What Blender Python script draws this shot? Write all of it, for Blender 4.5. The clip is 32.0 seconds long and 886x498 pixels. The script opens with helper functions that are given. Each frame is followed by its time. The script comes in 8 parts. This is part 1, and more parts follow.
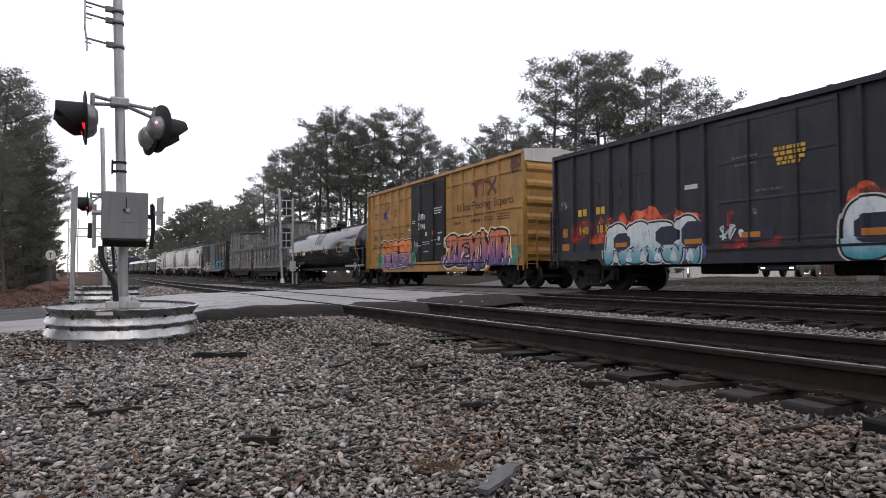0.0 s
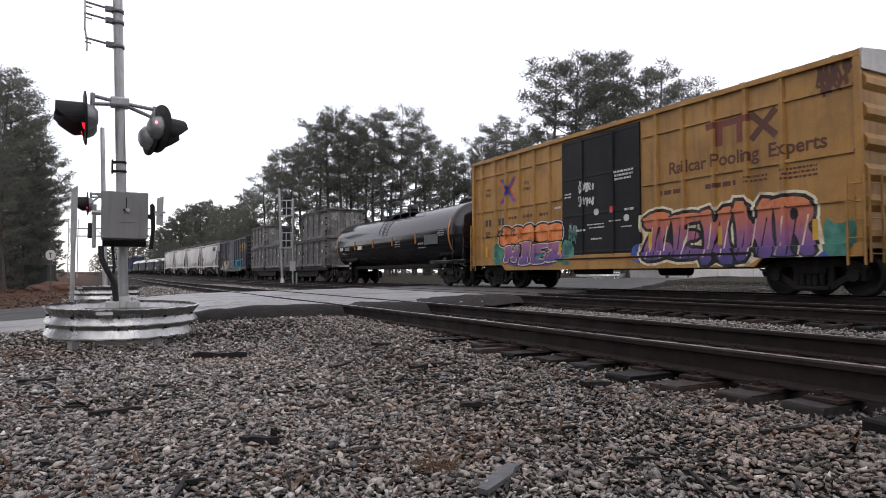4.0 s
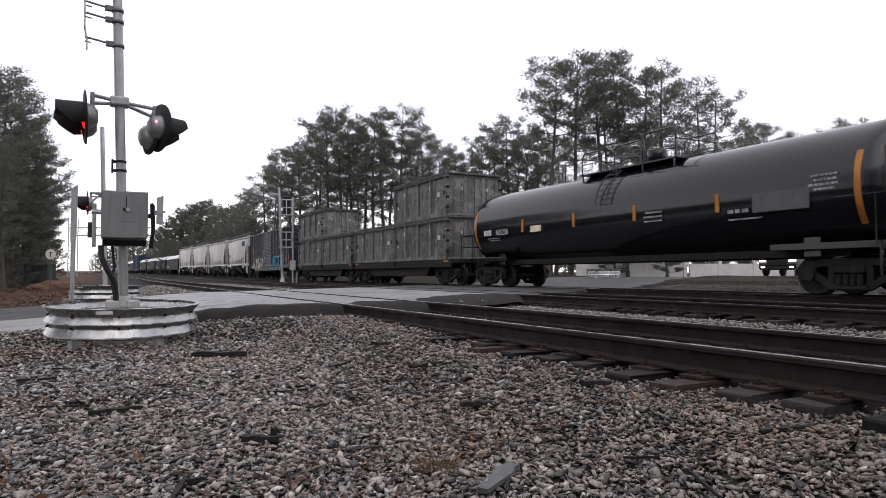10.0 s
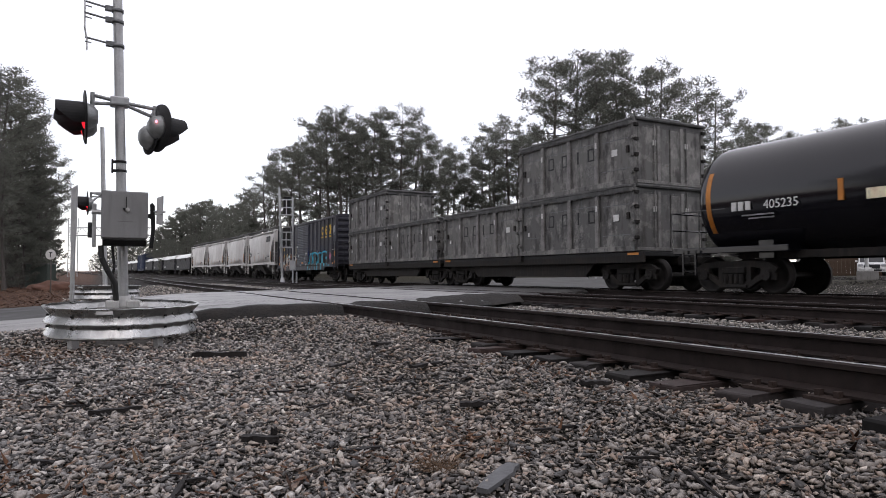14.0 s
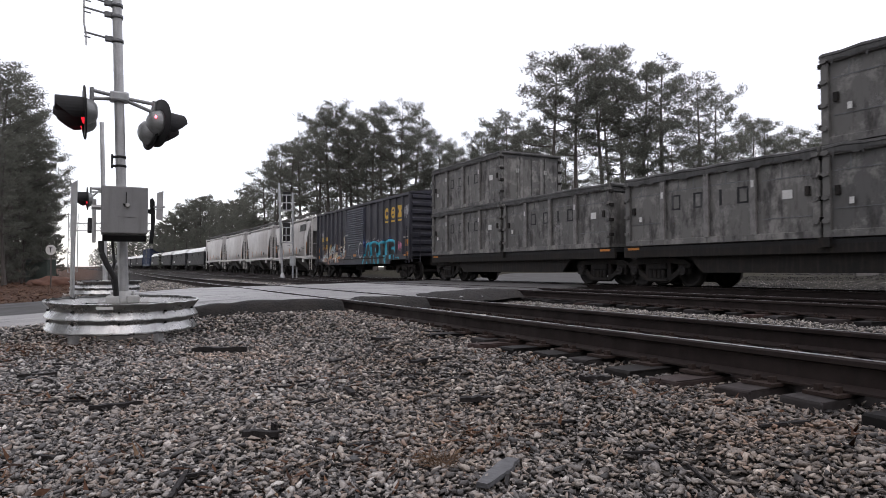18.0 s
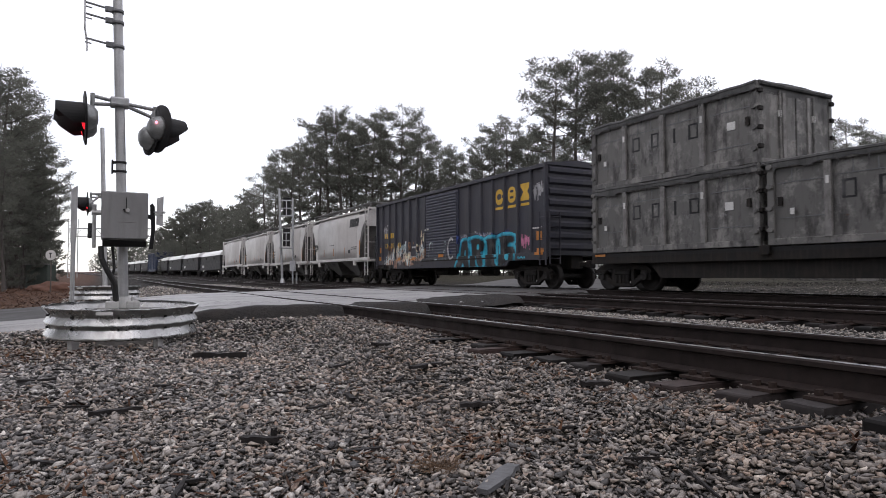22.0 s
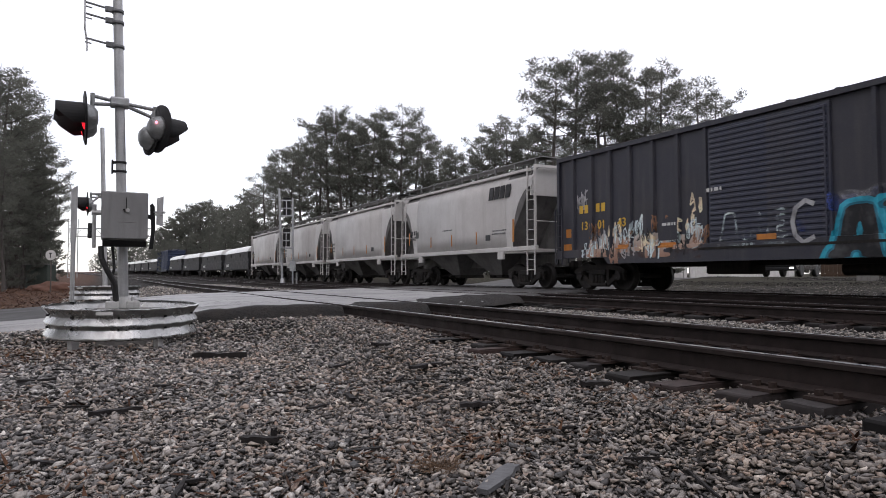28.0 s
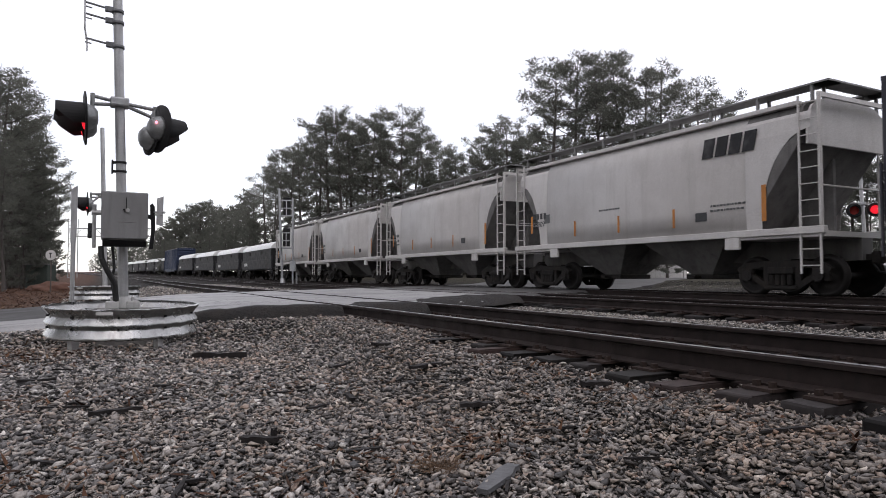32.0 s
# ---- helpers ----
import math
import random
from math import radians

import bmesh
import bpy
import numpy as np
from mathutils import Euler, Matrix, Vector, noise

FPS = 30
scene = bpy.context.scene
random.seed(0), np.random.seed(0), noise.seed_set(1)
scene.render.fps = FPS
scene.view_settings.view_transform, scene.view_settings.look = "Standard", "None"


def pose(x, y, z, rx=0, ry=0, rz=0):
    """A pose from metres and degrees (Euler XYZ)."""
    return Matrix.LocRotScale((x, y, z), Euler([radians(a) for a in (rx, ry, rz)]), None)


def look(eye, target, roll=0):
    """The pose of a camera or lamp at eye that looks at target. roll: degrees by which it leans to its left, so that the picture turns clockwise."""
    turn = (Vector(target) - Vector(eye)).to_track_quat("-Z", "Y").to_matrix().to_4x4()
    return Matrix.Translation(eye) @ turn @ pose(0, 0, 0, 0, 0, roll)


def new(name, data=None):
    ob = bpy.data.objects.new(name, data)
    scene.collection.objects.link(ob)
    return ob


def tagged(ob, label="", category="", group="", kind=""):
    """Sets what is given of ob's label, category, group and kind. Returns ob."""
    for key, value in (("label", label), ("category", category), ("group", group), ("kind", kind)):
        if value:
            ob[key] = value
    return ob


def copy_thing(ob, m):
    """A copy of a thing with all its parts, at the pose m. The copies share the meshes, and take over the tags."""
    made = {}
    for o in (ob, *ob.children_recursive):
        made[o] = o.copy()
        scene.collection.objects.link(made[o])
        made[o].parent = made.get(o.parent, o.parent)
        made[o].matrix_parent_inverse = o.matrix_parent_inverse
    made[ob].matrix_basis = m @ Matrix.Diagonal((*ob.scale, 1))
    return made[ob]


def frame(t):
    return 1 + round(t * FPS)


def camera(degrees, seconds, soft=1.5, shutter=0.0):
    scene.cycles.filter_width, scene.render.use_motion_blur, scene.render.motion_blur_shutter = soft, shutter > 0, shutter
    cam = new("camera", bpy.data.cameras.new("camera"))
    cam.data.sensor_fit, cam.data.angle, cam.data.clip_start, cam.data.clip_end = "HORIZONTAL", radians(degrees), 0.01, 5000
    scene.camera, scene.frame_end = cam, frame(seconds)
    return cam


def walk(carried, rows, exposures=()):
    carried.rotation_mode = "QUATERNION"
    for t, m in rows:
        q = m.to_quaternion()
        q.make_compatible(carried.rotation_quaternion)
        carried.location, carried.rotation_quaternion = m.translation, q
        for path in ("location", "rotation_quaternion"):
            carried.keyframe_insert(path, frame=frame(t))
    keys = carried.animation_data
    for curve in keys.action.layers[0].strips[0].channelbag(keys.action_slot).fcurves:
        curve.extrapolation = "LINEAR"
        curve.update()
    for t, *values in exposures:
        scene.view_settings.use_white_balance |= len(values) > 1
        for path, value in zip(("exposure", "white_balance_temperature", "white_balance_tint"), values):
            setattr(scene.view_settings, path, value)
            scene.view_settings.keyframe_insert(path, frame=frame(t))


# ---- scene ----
cam = camera(68.34, 32.0, soft=0.62, shutter=0.35)


# small nods of the tripod: seconds, degrees of pitch
NOD = [(0, 0), (3.6, 0), (5.4, -.075), (10, -.07), (10.6, -.03), (12, -.09), (13.4, 0), (14.0, -.06), (14.5, -.13),
       (16.4, -.02), (16.6, -.06), (17.0, -.39), (17.5, -.46), (18.0, -.47), (18.3, -.3), (18.5, -.12), (19.0, -.02), (19.4, 0), (32, 0)]
YAW, PITCH, EYE_Z = 27.82, 2.37, 0.45
walk(cam, [(t, pose(0, 0, EYE_Z, 90 + PITCH + d, 0, -YAW)) for t, d in NOD], exposures=[(0, 0.09, 6500, 15), (26, 0.09, 6500, 15), (32, 0.02, 6500, 15)])

# ---- world and light: a bright overcast sky ----
world = bpy.data.worlds.new("overcast_sky")
scene.world = world
world.use_nodes = True
wn, wl = world.node_tree.nodes, world.node_tree.links
wn.clear()
sky = wn.new("ShaderNodeTexSky")
sky.sky_type, sky.sun_disc = "NISHITA", False
sky.sun_elevation, sky.sun_rotation = radians(48), radians(200)
sky_bg = wn.new("ShaderNodeBackground")
sky_bg.inputs["Strength"].default_value = 0.06
wl.new(sky.outputs["Color"], sky_bg.inputs["Color"])
cloud_bg = wn.new("ShaderNodeBackground")
cloud_bg.inputs["Color"].default_value = (1.0, 0.975, 0.965, 1)
cloud_bg.inputs["Strength"].default_value = 0.92
both = wn.new("ShaderNodeAddShader")
wout = wn.new("ShaderNodeOutputWorld")
wl.new(sky_bg.outputs[0], both.inputs[0])
wl.new(cloud_bg.outputs[0], both.inputs[1])
wl.new(both.outputs[0], wout.inputs["Surface"])
sun = new("sun", bpy.data.lights.new("sun", "SUN"))
sun.data.energy, sun.data.angle, sun.data.color = 0.5, radians(70), (1.0, 0.97, 0.93)
sun.matrix_world = look((0, 0, 0), (0.25, 0.62, -0.75))


# ---- materials ----
def nodes_of(name):
    m = bpy.data.materials.new(name)
    m.use_nodes = True
    nt = m.node_tree
    return m, nt, nt.nodes["Principled BSDF"], nt.nodes, nt.links


def noise_node(nt, scale, detail=6, rough=0.6, stretch=None):
    co = nt.nodes.new("ShaderNodeTexCoord")
    mp = nt.nodes.new("ShaderNodeMapping")
    if stretch:
        mp.inputs["Scale"].default_value = stretch
    nz = nt.nodes.new("ShaderNodeTexNoise")
    nz.inputs["Scale"].default_value, nz.inputs["Detail"].default_value, nz.inputs["Roughness"].default_value = scale, detail, rough
    nt.links.new(co.outputs["Object"], mp.inputs["Vector"])
    nt.links.new(mp.outputs["Vector"], nz.inputs["Vector"])
    return nz


def ramp(nt, src, stops):
    r = nt.nodes.new("ShaderNodeValToRGB")
    while len(r.color_ramp.elements) < len(stops):
        r.color_ramp.elements.new(0.5)
    for e, (p, c) in zip(r.color_ramp.elements, stops):
        e.position, e.color = p, (*c, 1)
    nt.links.new(src, r.inputs["Fac"])
    return r


def mixed(nt, fac, a, b, kind="MIX"):
    m = nt.nodes.new("ShaderNodeMix")
    m.data_type, m.blend_type = "RGBA", kind
    for sock, v in ((m.inputs[0], fac), (m.inputs[6], a), (m.inputs[7], b)):
        if hasattr(v, "links"):
            nt.links.new(v, sock)
        elif isinstance(v, (int, float)):
            sock.default_value = v
        else:
            sock.default_value = (*v, 1)
    return m.outputs[2]


def bump(nt, bsdf, src, strength=0.3, dist=0.01):
    b = nt.nodes.new("ShaderNodeBump")
    b.inputs["Strength"].default_value, b.inputs["Distance"].default_value = strength, dist
    nt.links.new(src, b.inputs["Height"])
    nt.links.new(b.outputs["Normal"], bsdf.inputs["Normal"])


def paint(name, col, dirt=(0.05, 0.045, 0.04), amount=0.45, rough=0.5, metal=0.0, streak=True, scale=1.0, gloss=0.5):
    """Weathered paint or metal: blotches, rain streaks and fine grain."""
    m, nt, b, n, l = nodes_of(name)
    big = noise_node(nt, 0.9 * scale, 8, 0.65)
    f1 = ramp(nt, big.outputs["Fac"], [(0.42, (0, 0, 0)), (0.72, (amount,) * 3)])
    c = mixed(nt, f1.outputs["Color"], col, dirt)
    if streak:
        st = noise_node(nt, 5.0 * scale, 5, 0.6, (1, 1, 0.09))
        f2 = ramp(nt, st.outputs["Fac"], [(0.5, (0, 0, 0)), (0.75, (amount,) * 3)])
        c = mixed(nt, f2.outputs["Color"], c, dirt)
    fine = noise_node(nt, 45 * scale, 3)
    f3 = ramp(nt, fine.outputs["Fac"], [(0.3, (0.8, 0.8, 0.8)), (0.7, (1.12, 1.12, 1.12))])
    c = mixed(nt, 1.0, c, f3.outputs["Color"], "MULTIPLY")
    l.new(c, b.inputs["Base Color"])
    rr = ramp(nt, big.outputs["Fac"], [(0.3, (rough * 0.8,) * 3), (0.75, (min(1, rough * 1.35),) * 3)])
    l.new(rr.outputs["Color"], b.inputs["Roughness"])
    b.inputs["Metallic"].default_value = metal
    b.inputs["Specular IOR Level"].default_value = gloss
    bump(nt, b, fine.outputs["Fac"], 0.15, 0.004)
    return m


def glow(name, col, strength):
    m, nt, b, n, l = nodes_of(name)
    b.inputs["Base Color"].default_value = (*col, 1)
    b.inputs["Emission Color"].default_value = (*col, 1)
    b.inputs["Emission Strength"].default_value = strength
    b.inputs["Roughness"].default_value = 0.2
    return m


def island_material(name, stops, rough=0.75, grain=60, per="island", bumpy=0.4, gloss=0.2):
    """Each stone, leaf or tie takes its own tone from the ramp."""
    m, nt, b, n, l = nodes_of(name)
    if per == "island":
        g = n.new("ShaderNodeNewGeometry")
        src = g.outputs["Random Per Island"]
    else:
        g = n.new("ShaderNodeObjectInfo")
        src = g.outputs["Random"]
    r = ramp(nt, src, stops)
    fine = noise_node(nt, grain, 5)
    f = ramp(nt, fine.outputs["Fac"], [(0.3, (0.62, 0.62, 0.62)), (0.72, (1.25, 1.25, 1.25))])
    l.new(mixed(nt, 1.0, r.outputs["Color"], f.outputs["Color"], "MULTIPLY"), b.inputs["Base Color"])
    b.inputs["Roughness"].default_value = rough
    b.inputs["Specular IOR Level"].default_value = gloss
    bump(nt, b, fine.outputs["Fac"], bumpy, 0.006)
    return m


def spray(name, col, thin=0.0):
    """Aerosol paint: soft cloudy fades of one colour, thin and worn in places; thin paint lets the steel show."""
    m, nt, b, n, l = nodes_of(name)
    soft = noise_node(nt, 2.6, 3, 0.5)
    dark = tuple(x * 0.42 for x in col)
    pale = tuple(min(0.8, x * 1.25 + 0.05) for x in col)
    c = ramp(nt, soft.outputs["Fac"], [(0.3, dark), (0.5, col), (0.72, pale)]).outputs["Color"]
    worn = noise_node(nt, 9, 8, 0.7, (1, 1, 0.4))
    f = ramp(nt, worn.outputs["Fac"], [(0.55, (0, 0, 0)), (0.72, (0.55, 0.55, 0.55))])
    l.new(mixed(nt, f.outputs["Color"], c, (0.05, 0.045, 0.045)), b.inputs["Base Color"])
    b.inputs["Roughness"].default_value = 0.5
    b.inputs["Specular IOR Level"].default_value = 0.3
    if thin:
        mist = noise_node(nt, 1.6, 6, 0.65)
        a = ramp(nt, mist.outputs["Fac"], [(0.5 - 0.18 * (1 - thin), (0, 0, 0)), (0.5 + 0.3 * thin, (0.92, 0.92, 0.92))])
        l.new(a.outputs["Color"], b.inputs["Alpha"])
    return m


def fade(name, stops):
    """Aerosol paint whose colour shifts with height: (metres above the rail, colour) from the foot up."""
    m, nt, b, n, l = nodes_of(name)
    co, sep = n.new("ShaderNodeTexCoord"), n.new("ShaderNodeSeparateXYZ")
    l.new(co.outputs["Object"], sep.inputs[0])
    soft = noise_node(nt, 3.2, 4, 0.6)
    add = n.new("ShaderNodeMath")
    add.operation = "MULTIPLY_ADD"
    l.new(soft.outputs["Fac"], add.inputs[0])
    add.inputs[1].default_value = 0.5
    l.new(sep.outputs["Z"], add.inputs[2])
    mr = n.new("ShaderNodeMapRange")
    lo, hi = stops[0][0], stops[-1][0]
    mr.inputs["From Min"].default_value, mr.inputs["From Max"].default_value = lo + 0.25, hi + 0.25
    l.new(add.outputs[0], mr.inputs["Value"])
    c = ramp(nt, mr.outputs["Result"], [((z - lo) / (hi - lo), col) for z, col in stops]).outputs["Color"]
    worn = noise_node(nt, 7, 8, 0.72, (1, 1, 0.5))
    f = ramp(nt, worn.outputs["Fac"], [(0.52, (0, 0, 0)), (0.72, (0.5, 0.5, 0.5))])
    l.new(mixed(nt, f.outputs["Color"], c, (0.06, 0.05, 0.05)), b.inputs["Base Color"])
    b.inputs["Roughness"].default_value, b.inputs["Specular IOR Level"].default_value = 0.55, 0.3
    return m


M = {}
M["fade_yellow_front"] = fade("orange_to_violet_spray", [(0.75, (0.06, 0.055, 0.2)), (1.05, (0.16, 0.09, 0.26)), (1.45, (0.34, 0.13, 0.24)), (1.75, (0.5, 0.16, 0.13)), (2.2, (0.62, 0.22, 0.08))])
M["fade_violet"] = fade("pink_to_blue_spray", [(0.75, (0.07, 0.065, 0.24)), (1.05, (0.17, 0.09, 0.27)), (1.6, (0.36, 0.15, 0.26))])
M["fade_pale"] = fade("white_to_teal_spray", [(0.8, (0.03, 0.26, 0.33)), (1.1, (0.25, 0.42, 0.5)), (1.45, (0.6, 0.66, 0.68)), (2.0, (0.66, 0.7, 0.72))])
M["fade_ghost"] = fade("cream_to_brown_spray", [(0.85, (0.22, 0.12, 0.08)), (1.15, (0.36, 0.22, 0.16)), (1.45, (0.42, 0.34, 0.29)), (2.0, (0.5, 0.48, 0.46))])
M["galv"] = paint("galvanised_steel", (0.52, 0.525, 0.53), (0.2, 0.2, 0.2), 0.55, 0.38, 0.45, scale=2.5)
M["alu"] = paint("cast_aluminium", (0.40, 0.41, 0.42), (0.2, 0.2, 0.2), 0.4, 0.45, 0.5, scale=4)
M["lamp_grey"] = paint("dull_lamp_casting", (0.3, 0.31, 0.31), (0.12, 0.12, 0.12), 0.5, 0.38, 0.5, scale=5)
M["box_grey"] = paint("grey_enamel", (0.23, 0.23, 0.232), (0.10, 0.10, 0.10), 0.35, 0.42, 0.1, scale=3)
M["guard"] = paint("weathered_galvanised_rail", (0.49, 0.495, 0.49), (0.2, 0.2, 0.195), 0.55, 0.27, 0.9, scale=4)
M["guard_tape"] = paint("white_tape", (0.65, 0.65, 0.64), (0.4, 0.4, 0.4), 0.3, 0.5, scale=4)
M["cast_base"] = paint("pale_cast_base", (0.5, 0.5, 0.49), (0.25, 0.25, 0.24), 0.5, 0.5, scale=4)
M["guard_dark"] = paint("weathered_zinc", (0.15, 0.155, 0.16), (0.07, 0.07, 0.07), 0.5, 0.5, 0.4, scale=4)
M["black"] = paint("flat_black_paint", (0.014, 0.014, 0.015), (0.035, 0.035, 0.035), 0.35, 0.6, scale=3, gloss=0.25)
M["door_black"] = paint("black_door_paint", (0.0085, 0.0085, 0.0095), (0.018, 0.018, 0.019), 0.4, 0.55, gloss=0.25)
M["rubber"] = paint("black_cable", (0.02, 0.02, 0.02), (0.04, 0.04, 0.04), 0.3, 0.6, scale=6)
M["red_lens"] = glow("red_lens", (0.8, 0.02, 0.035), 1.1)
M["pilot_lens"] = glow("lit_pilot_lens", (1.0, 0.16, 0.2), 4.0)
M["rail_side"] = paint("rusty_rail", (0.023, 0.0155, 0.0138), (0.011, 0.009, 0.0086), 0.6, 0.75, 0.0, scale=4, gloss=0.25)
M["rail_top"] = paint("polished_rail", (0.55, 0.55, 0.56), (0.25, 0.24, 0.24), 0.5, 0.28, 0.95, scale=4)
M["tie"] = island_material("creosoted_wood", [(0, (0.012, 0.011, 0.011)), (0.5, (0.02, 0.018, 0.017)), (0.8, (0.042, 0.038, 0.038)), (1, (0.055, 0.032, 0.027))], 0.7, 14, "object")
M["spike"] = paint("rusty_spike", (0.042, 0.029, 0.025), (0.02, 0.016, 0.015), 0.5, 0.85, scale=8, gloss=0.2)
M["stone"] = island_material("granite_ballast", [(0, (0.022, 0.021, 0.021)), (0.2, (0.065, 0.06, 0.058)), (0.46, (0.22, 0.207, 0.197)), (0.72, (0.36, 0.33, 0.3)), (0.84, (0.36, 0.3, 0.255)), (0.9, (0.27, 0.19, 0.145)), (0.93, (0.4, 0.375, 0.345)), (1, (0.66, 0.63, 0.59))], 0.5, 70, gloss=0.6)
M["far_stone"] = island_material("damp_dark_gravel", [(0, (0.02, 0.019, 0.019)), (0.7, (0.05, 0.047, 0.044)), (1, (0.14, 0.13, 0.12))], 0.7, 70)
M["pale_stone"] = island_material("pale_ballast", [(0, (0.09, 0.086, 0.082)), (0.3, (0.2, 0.19, 0.18)), (0.6, (0.32, 0.3, 0.275)), (0.85, (0.4, 0.35, 0.3)), (1, (0.62, 0.6, 0.57))], 0.6, 70)


def ballast_tone(m):
    """Darkens the ballast towards the rails and pales it towards the crossing; rust comes in patches."""
    nt, l = m.node_tree, m.node_tree.links
    b = nt.nodes["Principled BSDF"]
    src = b.inputs["Base Color"].links[0].from_socket
    co, sep, mr = nt.nodes.new("ShaderNodeTexCoord"), nt.nodes.new("ShaderNodeSeparateXYZ"), nt.nodes.new("ShaderNodeMapRange")
    l.new(co.outputs["Object"], sep.inputs[0])
    l.new(sep.outputs["X"], mr.inputs["Value"])
    mr.inputs["From Min"].default_value, mr.inputs["From Max"].default_value = 0.6, 2.9
    rail_tone = ramp(nt, mr.outputs["Result"], [(0, (1.0, 1.0, 1.01)), (0.45, (0.93, 0.91, 0.9)), (1, (0.72, 0.69, 0.67))])
    rust = noise_node(nt, 0.8, 6, 0.65)
    tint = ramp(nt, rust.outputs["Fac"], [(0.46, (0.97, 0.995, 1.03)), (0.6, (1.04, 0.99, 0.95)), (0.72, (1.12, 0.94, 0.83))])
    near = nt.nodes.new("ShaderNodeMapRange")
    l.new(sep.outputs["Y"], near.inputs["Value"])
    near.inputs["From Min"].default_value, near.inputs["From Max"].default_value = 3.6, 7.5
    pale = ramp(nt, near.outputs["Result"], [(0, (1.03, 1.0, 0.96)), (1, (1.28, 1.26, 1.23))])
    c = mixed(nt, 1.0, mixed(nt, 1.0, src, rail_tone.outputs["Color"], "MULTIPLY"), tint.outputs["Color"], "MULTIPLY")
    c = mixed(nt, 1.0, c, pale.outputs["Color"], "MULTIPLY")
    l.new(c, b.inputs["Base Color"])


ballast_tone(M["stone"])
M["wood_chip"] = paint("wet_dark_wood", (0.014, 0.012, 0.012), (0.04, 0.036, 0.034), 0.45, 0.7, scale=8, gloss=0.2)
M["slate"] = paint("grey_shingle", (0.085, 0.087, 0.092), (0.03, 0.03, 0.033), 0.4, 0.5, scale=6)
M["bark"] = paint("pine_bark", (0.085, 0.074, 0.067), (0.045, 0.04, 0.036), 0.6, 0.9, scale=3)
# paler and greyer needles: distance haze is put into their colour
M["needles"] = island_material("pine_needles", [(0, (0.074, 0.079, 0.068)), (0.5, (0.115, 0.12, 0.104)), (1, (0.155, 0.158, 0.138))], 0.75, 3, "island", 0.0)
# light passes through the needles
_n = M["needles"].node_tree
_tl, _mx = _n.nodes.new("ShaderNodeBsdfTranslucent"), _n.nodes.new("ShaderNodeMixShader")
_tl.inputs["Color"].default_value, _mx.inputs["Fac"].default_value = (0.22, 0.225, 0.19, 1), 0.4
_n.links.new(_n.nodes["Principled BSDF"].outputs[0], _mx.inputs[1])
_n.links.new(_tl.outputs[0], _mx.inputs[2])
_n.links.new(_mx.outputs[0], _n.nodes["Material Output"].inputs["Surface"])
M["truck"] = paint("greasy_truck_steel", (0.014, 0.013, 0.0125), (0.05, 0.042, 0.036), 0.55, 0.75, 0.0, scale=3, gloss=0.2)
M["wheel"] = paint("wheel_steel", (0.022, 0.019, 0.018), (0.012, 0.012, 0.012), 0.5, 0.6, 0.2, scale=3, gloss=0.3)
M["yellow_car"] = paint("faded_yellow_paint", (0.41, 0.212, 0.046), (0.11, 0.062, 0.032), 0.55, 0.5)
M["walkway"] = paint("dull_steel_grating", (0.2, 0.2, 0.195), (0.1, 0.1, 0.1), 0.5, 0.6, 0.3)
M["roof_grey"] = paint("galvanised_roof", (0.50, 0.49, 0.47), (0.25, 0.22, 0.2), 0.5, 0.5, 0.2)
M["dark_car"] = paint("dark_navy_car_paint", (0.0185, 0.0195, 0.0295), (0.055, 0.05, 0.052), 0.7, 0.5, gloss=0.3)
M["blue_car"] = paint("faded_navy_paint", (0.016, 0.021, 0.045), (0.05, 0.047, 0.05), 0.5, 0.5, gloss=0.35)
M["dull_navy"] = paint("dull_navy_car_paint", (0.027, 0.028, 0.04), (0.062, 0.058, 0.06), 0.6, 0.5, gloss=0.35)
M["ribbed_blue"] = paint("chalky_navy_door_paint", (0.03, 0.035, 0.06), (0.07, 0.067, 0.07), 0.6, 0.5, gloss=0.4)
M["tank_black"] = paint("gloss_black_tank", (0.006, 0.006, 0.009), (0.016, 0.015, 0.017), 0.35, 0.12, streak=False, gloss=0.5)


def worn_container():
    """Grey paint worn in pale patches, dark grime and rust, with runs down the side; each container has its own tone."""
    m, nt, b, n, l = nodes_of("worn_grey_container")
    info = n.new("ShaderNodeObjectInfo")
    tone = ramp(nt, info.outputs["Random"], [(0, (0.095, 0.094, 0.092)), (1, (0.14, 0.137, 0.13))])
    pale = noise_node(nt, 1.7, 9, 0.72)
    c = mixed(nt, ramp(nt, pale.outputs["Fac"], [(0.5, (0, 0, 0)), (0.6, (0.75, 0.75, 0.75))]).outputs["Color"], tone.outputs["Color"], (0.25, 0.242, 0.23))
    grime = noise_node(nt, 2.6, 8, 0.7, (1, 1, 0.35))
    c = mixed(nt, ramp(nt, grime.outputs["Fac"], [(0.5, (0, 0, 0)), (0.62, (0.85, 0.85, 0.85))]).outputs["Color"], c, (0.028, 0.026, 0.026))
    runs = noise_node(nt, 8, 5, 0.6, (1, 1, 0.07))
    c = mixed(nt, ramp(nt, runs.outputs["Fac"], [(0.55, (0, 0, 0)), (0.72, (0.5, 0.5, 0.5))]).outputs["Color"], c, (0.05, 0.042, 0.037))
    rust = noise_node(nt, 4.5, 8, 0.75)
    c = mixed(nt, ramp(nt, rust.outputs["Fac"], [(0.62, (0, 0, 0)), (0.7, (0.7, 0.7, 0.7))]).outputs["Color"], c, (0.085, 0.042, 0.026))
    l.new(c, b.inputs["Base Color"])
    b.inputs["Roughness"].default_value = 0.6
    b.inputs["Specular IOR Level"].default_value = 0.35
    bump(nt, b, rust.outputs["Fac"], 0.3, 0.012)
    return m


